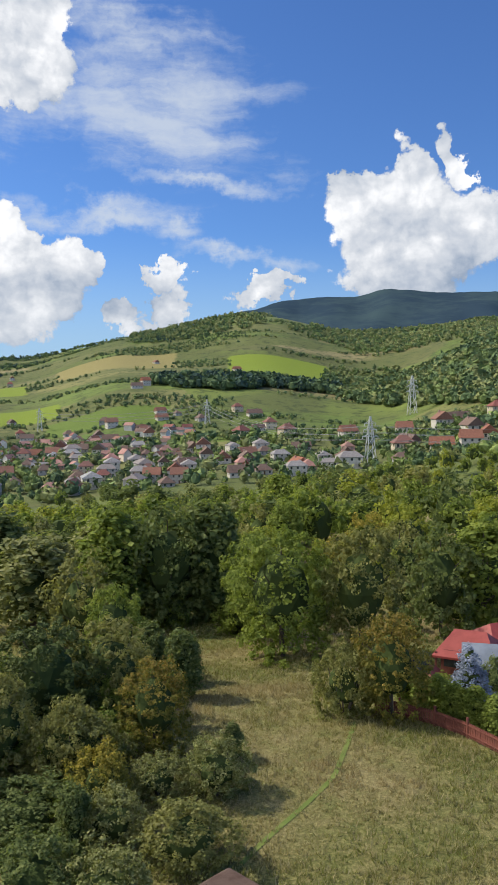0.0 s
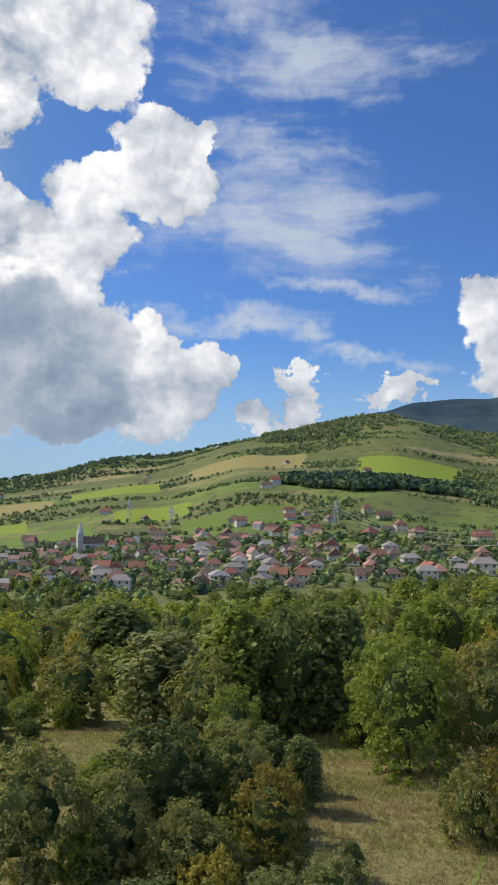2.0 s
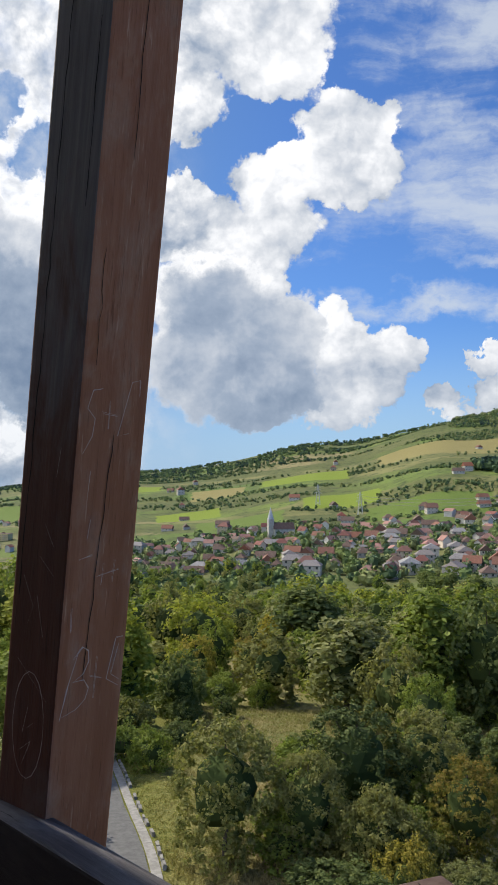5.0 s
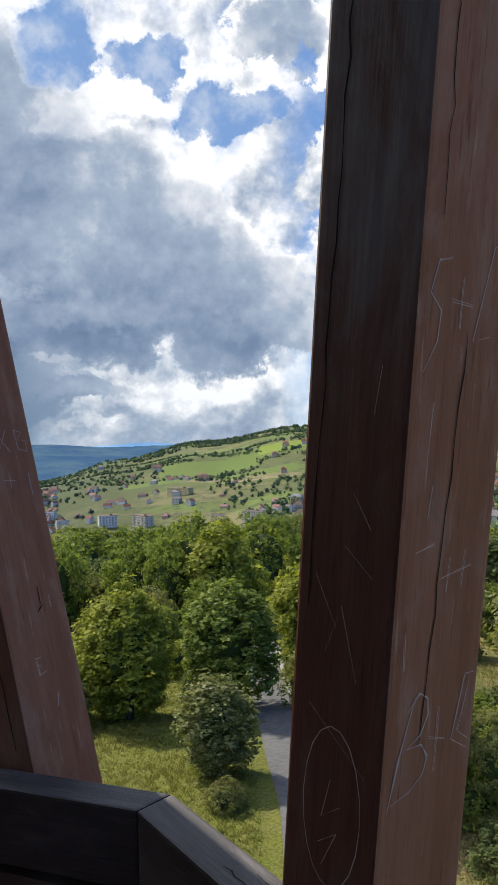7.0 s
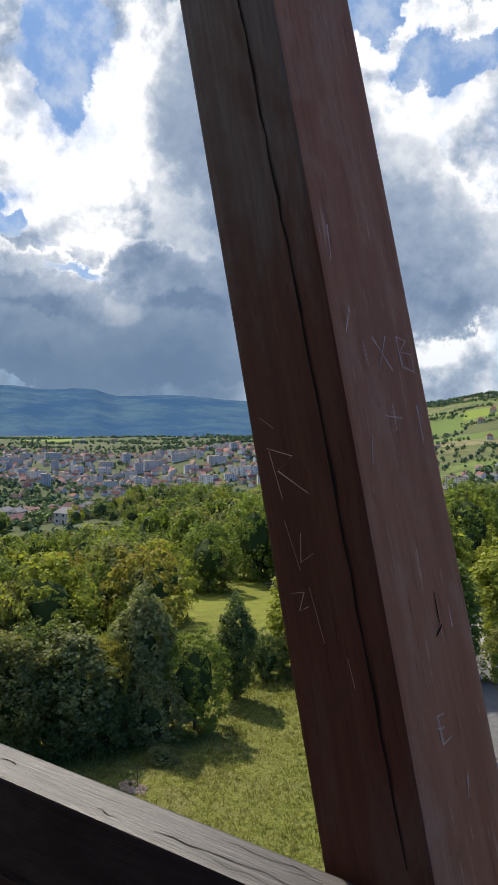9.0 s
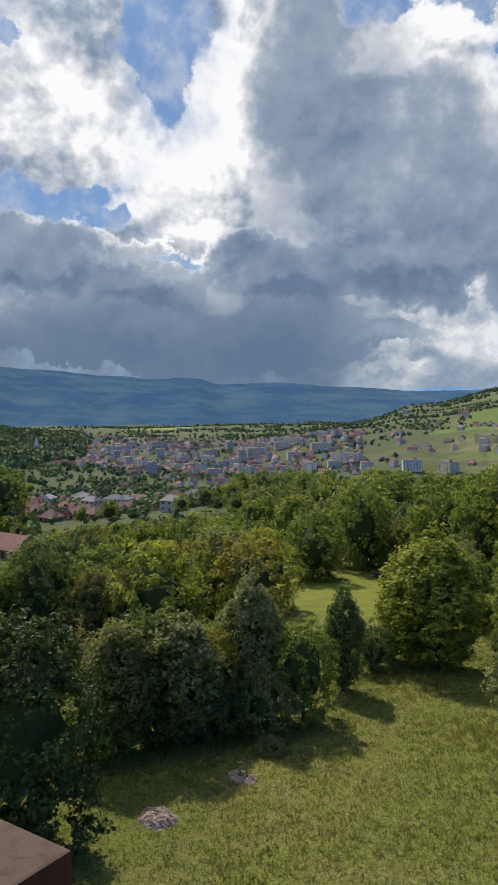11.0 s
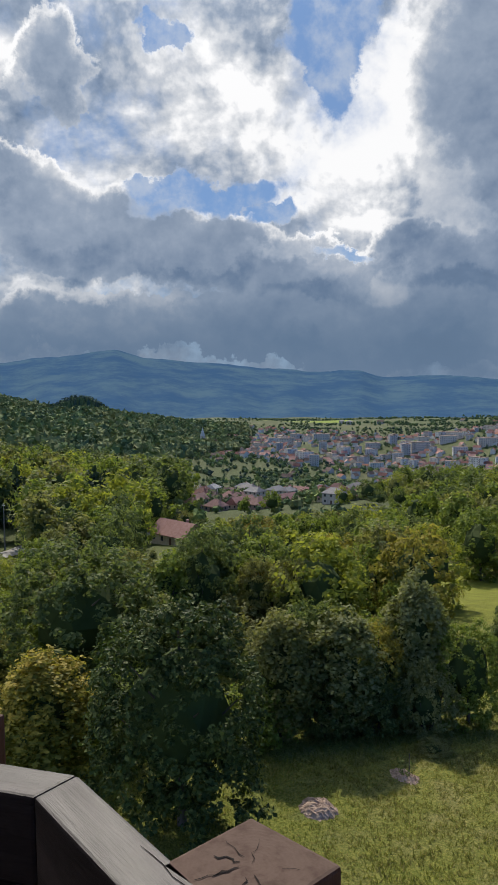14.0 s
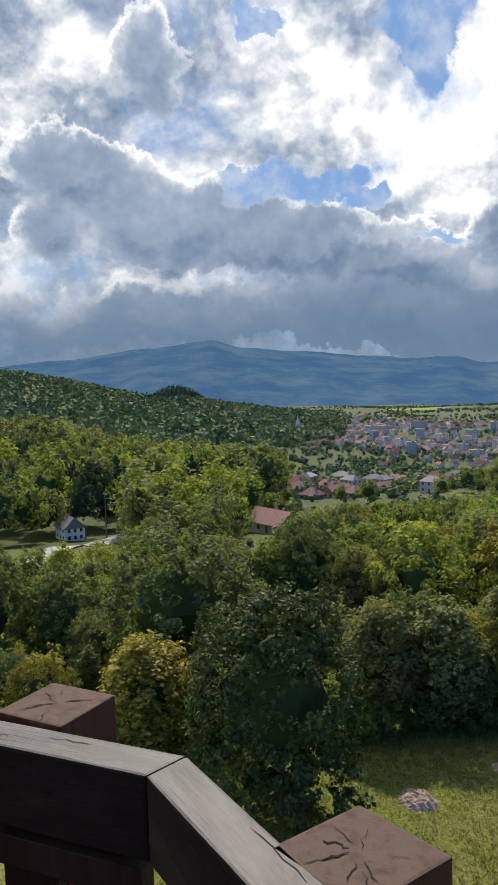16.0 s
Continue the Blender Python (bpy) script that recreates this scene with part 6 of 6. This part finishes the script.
def strip(name, centre, width, lift, mat, label, category, kind="structure", cross=5, crown=0.0, step=1.0):
    """A band draped over the land along a line of (x, y)."""
    pts = []
    for (x0, y0), (x1, y1) in zip(centre, centre[1:]):
        n = max(1, int(math.hypot(x1 - x0, y1 - y0) / step))
        pts += [(x0 + (x1 - x0) * i / n, y0 + (y1 - y0) * i / n) for i in range(n)]
    pts.append(centre[-1])
    for _ in range(3):
        pts = [pts[0]] + [((a[0] + 2 * b[0] + c[0]) / 4, (a[1] + 2 * b[1] + c[1]) / 4) for a, b, c in zip(pts, pts[1:], pts[2:])] + [pts[-1]]
    verts, faces = [], []
    for i, p in enumerate(pts):
        a, b = pts[max(0, i - 1)], pts[min(len(pts) - 1, i + 1)]
        d = Vector((b[0] - a[0], b[1] - a[1])).normalized()
        for j in range(cross):
            u = j / (cross - 1) - 0.5
            w = width * (1 + 0.03 * noise.noise(Vector((i * 0.4, j * 9.0, 0))))
            x, y = p[0] + d.y * u * w, p[1] - d.x * u * w
            verts.append((x, y, land(x, y) + lift + crown * (0.25 - u * u)))
    for i in range(len(pts) - 1):
        for j in range(cross - 1):
            q = i * cross + j
            faces.append((q, q + cross, q + cross + 1, q + 1))
    return tagged(mesh_object(name, verts, faces, mat, smooth=True), label, category, kind=kind), pts


ROAD_LINE = [(-5.0, 12.0), (-11.0, 21.5), (-18.3, 31.6), (-22.0, 37.2), (-26.6, 43.0), (-31.6, 49.8), (-35.0, 54.2), (-42.0, 64.0), (-56.0, 84.0)]
road, road_pts = strip("road", ROAD_LINE, 2.9, 0.06, ASPHALT, "narrow worn grey asphalt lane", "road", crown=0.12, step=0.8)


def beside(pts, offset):
    out = []
    for i, p in enumerate(pts):
        a, b = pts[max(0, i - 1)], pts[min(len(pts) - 1, i + 1)]
        d = Vector((b[0] - a[0], b[1] - a[1])).normalized()
        out.append((p[0] + d.y * offset, p[1] - d.x * offset))
    return out


gutter, _ = strip("pavement", beside(road_pts, 1.80)[::4], 0.52, 0.07, CONCRETE, "concrete gutter along the lane", "gutter", cross=4, step=0.8)


def kerb_stones():
    """Broken concrete slabs set on edge along the gutter."""
    rng = random.Random(5)
    line = beside(road_pts, 2.22)
    meshes = []
    for q in range(5):
        bm = box(bmesh.new(), 0, 0, 0, rng.uniform(0.45, 0.70), rng.uniform(0.12, 0.20), 0.28, 0.02)
        for v in bm.verts:
            v.co += Vector((rng.uniform(-0.03, 0.03), rng.uniform(-0.02, 0.02), rng.uniform(-0.02, 0.03)))
        me = bpy.data.meshes.new("kerb_stone")
        bm.to_mesh(me)
        bm.free()
        me.materials.append(CONCRETE)
        meshes.append(me)
    for i in range(8, len(line) - 12):
        if rng.random() < 0.35:
            continue
        (x0, y0), (x1, y1) = line[i], line[i + 1]
        ob = new("kerb_stone", meshes[rng.randrange(5)])
        ob.parent = gutter
        ob.location = (x0 + rng.uniform(-0.04, 0.04), y0, land(x0, y0) + 0.08 + rng.uniform(-0.03, 0.05))
        ob.rotation_euler = (rng.uniform(-0.12, 0.12), rng.uniform(-0.06, 0.06), math.atan2(y1 - y0, x1 - x0) + rng.uniform(-0.08, 0.08))


strip("road", [(-120, 4), (-139, 10.5), (-163, 16), (-187, 23), (-203, 32), (-225, 48)], 5.0, 0.25, CONCRETE, "pale side road past the white house", "road", step=3.0)

# ---- soil heaps, logs, stake ----
SOIL = plain("dug_earth", (0.24, 0.165, 0.115), (0.40, 0.29, 0.215), 0.95, 4.0, 0.9)


def heap(x, y, sx, sy, sz, label):
    rng = np.random.default_rng(int(abs(x * 10)))
    bm = bmesh.new()
    bmesh.ops.create_grid(bm, x_segments=26, y_segments=26, size=1.15)
    for v in bm.verts:
        q = v.co.length + 0.22 * noise.noise(v.co * 2.2 + Vector((x, y, 0)))
        n = noise.fractal(v.co * 5.0 + Vector((x, y, 0)), 0.7, 2.0, 5)
        v.co = Vector((v.co.x * sx, v.co.y * sy, max(-0.15, sz * (1 - q * q) + 0.10 * n * (q < 1.0))))
    ob = part("mound", bm, SOIL, smooth=False)
    ob.location = (x, y, land(x, y))
    return tagged(ob, label, "earth mound", "earth mounds on the meadow")


heap(-33.6, 18.1, 1.05, 0.85, 0.36, "low heap of bare reddish earth in the grass")
heap(-34.6, 23.5, 0.95, 0.55, 0.16, "flat patch of dug earth round a stake")


def stake(x, y):
    root = thing("sapling", pose(x, y, land(x, y)), "thin young sapling tied to a stake", "sapling")
    part("stake", box(bmesh.new(), 0, 0, 0.6, 0.04, 0.04, 1.3), BARK, root)
    rng = np.random.default_rng(3)
    v, f = leaf_cloud(rng, [((-0.3, 0, 0.35), (0.35, 0.35, 0.3))], 160, 0.07)
    ob = new("leaves", crown_mesh("leaves", v, f, LEAF["dark"]))
    ob.parent = root


stake(-34.4, 23.6)


def log_pile(x, y):
    root = thing("log_pile", pose(x, y, land(x, y) + 0.1, 0, 0, 35), "pile of brown cut logs and branches", "log pile")
    rng = random.Random(4)
    for i in range(14):
        bm = bmesh.new()
        bmesh.ops.create_cone(bm, cap_ends=True, segments=9, radius1=0.16, radius2=0.13, depth=rng.uniform(1.8, 3.0))
        ob = part("log", bm, BARK, root)
        ob.location = (rng.uniform(-0.5, 0.5), rng.uniform(-1.2, 1.2), 0.15 + 0.25 * rng.randrange(4))
        ob.rotation_euler = (rng.uniform(-0.2, 0.2), radians(90) + rng.uniform(-0.2, 0.2), rng.uniform(-0.5, 0.5))


log_pile(-81.4, 79.6)

# ---- the red-roofed garden ----
RED_TIN = plain("roof_red_sheet", (0.20, 0.036, 0.030), (0.28, 0.058, 0.048), 0.55, 0.8, 0.1)
RED_WOOD = plain("fence_red_stain", (0.12, 0.040, 0.030), (0.19, 0.066, 0.048), 0.75, 3.0, 0.2)
SLATE = plain("grey_blue_sheet", (0.13, 0.15, 0.18), (0.20, 0.225, 0.26), 0.5, 0.6, 0.05)


def summer_house(x, y, turn, w, d, h, rise):
    root = thing("summer_house", pose(x, y, land(x, y), 0, 0, turn), "red-roofed timber summer house in a garden", "house")
    part("wall", prism(bmesh.new(), [(-w / 2, -d / 2), (w / 2, -d / 2), (w / 2, d / 2), (-w / 2, d / 2)], -0.5, h), RED_WOOD, root)
    bm = bmesh.new()
    gable_roof(bm, w, d, h, rise, 0.55, 0.55)
    part("roof", bm, RED_TIN, root, "bright red sheet-metal roof")
    for i in (-1, 0, 1):
        ob = new("window", WINDOW)
        ob.parent = root
        ob.location = (i * w * 0.3, -d / 2, 1.4)
    for sx in (-1, 1):
        ob = new("porch_post", box_mesh("porch_post", 0.14, 0.14, h, RED_WOOD))
        ob.parent = root
        ob.location = (sx * (w / 2 + 0.3), -d / 2 - 0.3, h / 2)
    return root


summer_house(16.2, 60.5, -28, 3.6, 3.2, 1.9, 1.3)
summer_house(19.4, 63.5, 22, 3.6, 3.4, 2.2, 1.1)
summer_house(11.6, 57.2, -30, 1.8, 1.5, 1.0, 0.6)
shed = thing("awning", pose(17.0, 57.4, land(17.0, 57.4), 0, 0, -15), "grey-blue sheet awning beside the summer house", "awning")
_bm = bmesh.new()
gable_roof(_bm, 4.0, 3.4, 2.0, 0.9, 0.2, 0.0)
part("cover", _bm, SLATE, shed)
for _sx in (-1.8, 1.8):
    for _sy in (-1.5, 1.5):
        _ob = new("post", box_mesh("post", 0.1, 0.1, 2.0, STEEL))
        _ob.parent = shed
        _ob.location = (_sx, _sy, 0.95)


def garden_fence():
    line = [(7.6, 50.3), (8.9, 49.3), (10.7, 47.8), (12.1, 45.8), (13.2, 43.4), (14.6, 40.6), (16.5, 37.0)]
    root = thing("fence", Matrix.Identity(4), "red-brown stained timber garden fence", "fence")
    slat = box_mesh("slat", 0.11, 0.025, 0.85, RED_WOOD)
    post = box_mesh("post", 0.13, 0.13, 1.25, RED_WOOD, 0.01)
    for (x0, y0), (x1, y1) in zip(line, line[1:]):
        length, a = math.hypot(x1 - x0, y1 - y0), math.atan2(y1 - y0, x1 - x0)
        ob = new("post", post)
        ob.parent, ob.location, ob.rotation_euler = root, (x0, y0, land(x0, y0) + 0.6), (0, 0, a)
        n = int(length / 0.135)
        for i in range(n):
            u = (i + 0.5) / n
            x, y = x0 + (x1 - x0) * u, y0 + (y1 - y0) * u
            ob = new("slat", slat)
            ob.parent, ob.location, ob.rotation_euler = root, (x, y, land(x, y) + 0.52), (0, 0, a)
        for z in (0.3, 0.8):
            ob = new("fence_rail", box_mesh("fence_rail", length, 0.05, 0.07, RED_WOOD))
            ob.parent = root
            xm, ym = (x0 + x1) / 2 + 0.04 * math.sin(a), (y0 + y1) / 2 - 0.04 * math.cos(a)
            ob.matrix_local = Matrix.Translation((xm, ym, land(xm, ym) + z)) @ Matrix.Rotation(a, 4, "Z") @ Matrix.Rotation(-math.atan2(land(x1, y1) - land(x0, y0), length), 4, "Y")


garden_fence()
for _x, _y, _h in ((9.9, 52.6, 1.9), (10.7, 51.5, 2.1), (11.5, 50.6, 2.3), (12.1, 49.2, 2.3), (12.6, 48.8, 2.0), (13.1, 47.8, 2.4), (13.9, 46.3, 2.4), (15.0, 44.4, 2.3)):
    tree(_x, _y, _h, _h * 0.42, "column", "green", 1, group="thuja row by the fence")
tree(14.0, 52.4, 4.0, 2.8, "cone", "blue", 0)
tree(16.2, 54.0, 3.0, 2.6, "bush", "dark", 1)
tree(12.8, 54.2, 1.6, 2.2, "bush", "green", 1)

# ---- white house, pole ----
_root = thing("house", pose(-196.5, 17.6, land(-196.5, 17.6), 0, 0, 15) @ Matrix.Diagonal((0.66, 0.66, 0.66, 1)), "white house with a grey-green steep roof beside the road", "house")
part("wall", prism(bmesh.new(), [(-5, -3.6), (5, -3.6), (5, 3.6), (-5, 3.6)], -2.5, 5.0), WALL["lit_white"], _root)
_bm = bmesh.new()
gable_roof(_bm, 10, 7.2, 5.0, 3.4, 0.6, 0.15)
part("roof", _bm, ROOF["grey"], _root)
for _i in range(3):
    for _z in (1.5, 3.9):
        _ob = new("window", WINDOW)
        _ob.parent, _ob.location, _ob.scale = _root, (-3 + 3 * _i, -3.6, _z), (0.8, 1, 0.8)
        _ob = new("window", WINDOW)
        _ob.parent, _ob.location, _ob.rotation_euler = _root, (5, -2.2 + 2.2 * _i, _z), (0, 0, radians(90))


def utility_pole(x, y, h):
    root = thing("utility_pole", pose(x, y, land(x, y), 0, 0, 20), "pale concrete utility pole with a cross arm", "pole")
    bm = bmesh.new()
    bmesh.ops.create_cone(bm, cap_ends=True, segments=8, radius1=0.20, radius2=0.11, depth=h)
    ob = part("pole", bm, CONCRETE, root)
    ob.location = (0, 0, h / 2)
    part("cross_arm", box(bmesh.new(), 0, 0, h - 0.5, 1.6, 0.1, 0.1), STEEL, root)


utility_pole(-201, 26.6, 11.0)

# ---- pylons and lines ----


def pylon(x, y, h, turn):
    """Lattice pylon: four tapering legs, cross braces, three arms."""
    root = thing("pylon", pose(x, y, land(x, y), 0, 0, turn), "grey steel lattice power pylon", "pylon", "power pylons")
    s = h / 30.0

    def bar(p, q, w, name):
        d = Vector(q) - Vector(p)
        bm = box(bmesh.new(), 0, 0, 0, w, w, d.length)
        ob = part(name, bm, STEEL, root)
        m = d.to_track_quat("Z", "Y").to_matrix().to_4x4()
        m.translation = (Vector(p) + Vector(q)) / 2
        ob.matrix_local = m

    def corner(i, z):
        u = z / h
        w = 2.7 * s * (1 - u) ** 0.8 * 1.0 + 0.35 * s
        return ((-1, 1)[i in (1, 2)] * w, (-1, 1)[i in (2, 3)] * w, z)

    zs = [0, 7 * s, 13 * s, 18 * s, 22 * s, 26 * s, 30 * s]
    for i in range(4):
        for z0, z1 in zip(zs, zs[1:]):
            bar(corner(i, z0), corner(i, z1), 0.34 * s, "leg")
            bar(corner(i, z0), corner((i + 1) % 4, z1), 0.22 * s, "brace")
    for z, w in ((18 * s, 5.0 * s), (22 * s, 4.2 * s), (26 * s, 3.6 * s)):
        for side in (-1, 1):
            bar((0, 0, z), (side * w, 0, z), 0.4 * s, "arm")
            bar((0, 0, z + 1.6 * s), (side * w, 0, z), 0.25 * s, "arm_stay")
            bar((side * w, 0, z), (side * w, 0, z - 1.5 * s), 0.22 * s, "insulator")
    return root


PYLONS = [(113.0, 575.0, 27, 10), (49.0, 336.0, 20, 12), (-28.9, 568.0, 17, 15), (-153.0, 604.0, 17, 25), (-200.0, 650.0, 17, 25)]
for _p in PYLONS:
    pylon(*_p)


def cables(p, q, turn, sag):
    """Three pairs of wires between two pylons."""
    rows = []
    for (x, y, h, t) in (p, q):
        s = h / 30.0
        c, sn = math.cos(radians(t)), math.sin(radians(t))
        rows.append([(x + side * w * s * c, y + side * w * s * sn, land(x, y) + (z - 1.5) * s) for z, w in ((18, 5.0), (22, 4.2), (26, 3.6)) for side in (-1, 1)])
    root = thing("power_line", Matrix.Identity(4), "slack aluminium power lines between pylons", "power line", "power lines")
    for a, b in zip(*rows):
        cu = bpy.data.curves.new("wire", "CURVE")
        cu.dimensions, cu.bevel_depth, cu.bevel_resolution = "3D", 0.055, 0
        sp = cu.splines.new("POLY")
        sp.points.add(16)
        for i in range(17):
            u = i / 16
            sp.points[i].co = (a[0] + (b[0] - a[0]) * u, a[1] + (b[1] - a[1]) * u, a[2] + (b[2] - a[2]) * u - 4 * sag * u * (1 - u), 1)
        cu.materials.append(CABLE)
        ob = new("wire", cu)
        ob.parent = root


cables(PYLONS[1], (190.0, 330.0, 20, 12), 60, 5)
cables(PYLONS[1], PYLONS[2], 60, 7)
cables(PYLONS[2], PYLONS[3], 60, 4)


# ---- church ----
def church(x, y, turn, k, label):
    root = thing("church", pose(x, y, land(x, y), 0, 0, turn) @ Matrix.Diagonal((k, k, k, 1)), label, "church")
    part("nave", prism(bmesh.new(), [(-8, -4), (8, -4), (8, 4), (-8, 4)], -2, 7), WALL["white"], root)
    bm = bmesh.new()
    gable_roof(bm, 16, 8, 7, 4.5, 0.4, 0.0)
    part("roof", bm, ROOF["brown"], root)
    part("tower", box(bmesh.new(), -10, 0, 6, 4.2, 4.2, 16), WALL["white"], root)
    bm = bmesh.new()
    bmesh.ops.create_cone(bm, cap_ends=True, segments=8, radius1=2.7, radius2=0.05, depth=9)
    ob = part("spire", bm, STEEL, root)
    ob.location = (-10, 0, 18.5)
    for q in (-5, 0, 5):
        ob = new("window", WINDOW)
        ob.parent, ob.location, ob.scale = root, (q, -4, 3.6), (1.2, 1, 2.0)


church(*polar(68.6, 890), 30, 1.0, "white church with a pointed grey spire at the edge of town")
church(*polar(19.5, 505), 40, 0.8, "pale village church with a steep roof")

# ---- grass tufts on the meadow ----


def grass_material():
    m, k, bsdf, out = material("grass_blades", 0.8, 0.2)
    p = place(k)
    big = k.noise(p, 0.07, 5.0, 0.6)
    c = k.mix(k.step(big, 0.42, 0.60), (0.165, 0.180, 0.036), (0.300, 0.240, 0.100))
    c = k.mix(k.math("POWER", island(k), 2.0), c, (0.40, 0.34, 0.18))
    x, y, z = k.xyz(p)
    a = k.math("MULTIPLY", k.math("ARCTAN2", k.math("MULTIPLY", x, -1.0), y), 57.2958)
    c = k.mix(k.step(a, 20.0, 30.0, 0.0, 0.8), c, k.mix(k.math("POWER", island(k), 3.0), (0.140, 0.162, 0.016), (0.275, 0.245, 0.070)))
    k.put(bsdf.inputs["Base Color"], c)
    tr = k.add("ShaderNodeBsdfTranslucent")
    k.put(tr.inputs[0], c)
    mx = k.add("ShaderNodeMixShader")
    mx.inputs[0].default_value = 0.5
    k.link(bsdf.outputs[0], mx.inputs[1])
    k.link(tr.outputs[0], mx.inputs[2])
    k.link(mx.outputs[0], out.inputs[0])
    return m


def tufts(name, label, count, az0, az1, r0, r1, high, mat, seed, keep=None):
    rng = random.Random(seed)
    verts, faces = [], []
    done = 0
    while done < count:
        az, r = rng.uniform(az0, az1), math.sqrt(rng.uniform(r0 * r0, r1 * r1))
        x, y = polar(az, r)
        if on_road(x, y) or (keep and not keep(x, y)):
            continue
        done += 1
        dens = 0.6 + 0.8 * max(0.0, 0.5 + noise.noise(Vector((x * 0.25, y * 0.25, 0.7))))
        z = land(x, y) - 0.03
        for q in range(5):
            h = high * rng.uniform(0.5, 1.3) * dens
            a, w = rng.uniform(0, 6.283), rng.uniform(0.02, 0.045)
            lx, ly = rng.gauss(0, 0.45) * h, rng.gauss(0, 0.45) * h
            bx, by = x + rng.gauss(0, 0.09), y + rng.gauss(0, 0.09)
            n = len(verts)
            verts += [(bx - w * math.cos(a), by - w * math.sin(a), z), (bx + w * math.cos(a), by + w * math.sin(a), z), (bx + lx, by + ly, z + h)]
            faces.append((n, n + 1, n + 2))
    tagged(mesh_object(name, verts, faces, mat), label, "grass", kind="stuff")


def on_road(x, y):
    return any((x - a) ** 2 + (y - b) ** 2 < 6.2 for a, b in road_pts[::2])


PATH_LINE = [(-0.6, 33.0), (0.4, 34.8), (2.3, 37.7), (4.0, 40.5), (5.2, 44.9), (6.1, 48.4)]


def off_path(x, y):
    return all((x - a) ** 2 + (y - b) ** 2 > 0.015 for a, b in path_pts)


TURF = plain("trodden_green_turf", (0.085, 0.125, 0.020), (0.150, 0.180, 0.040), 0.9, 1.2, 0.5)
footpath, path_pts = strip("pavement", PATH_LINE, 0.26, 0.03, TURF, "faint greener footpath trodden through the meadow", "footpath", step=0.5)
GRASS = grass_material()
tufts("grass", "dry rough meadow grass in tufts", 34000, -19, 27, 27, 84, 0.24, GRASS, 1, off_path)
tufts("grass", "green meadow grass in tufts", 30000, 27, 80, 27, 72, 0.17, GRASS, 2)
kerb_stones()
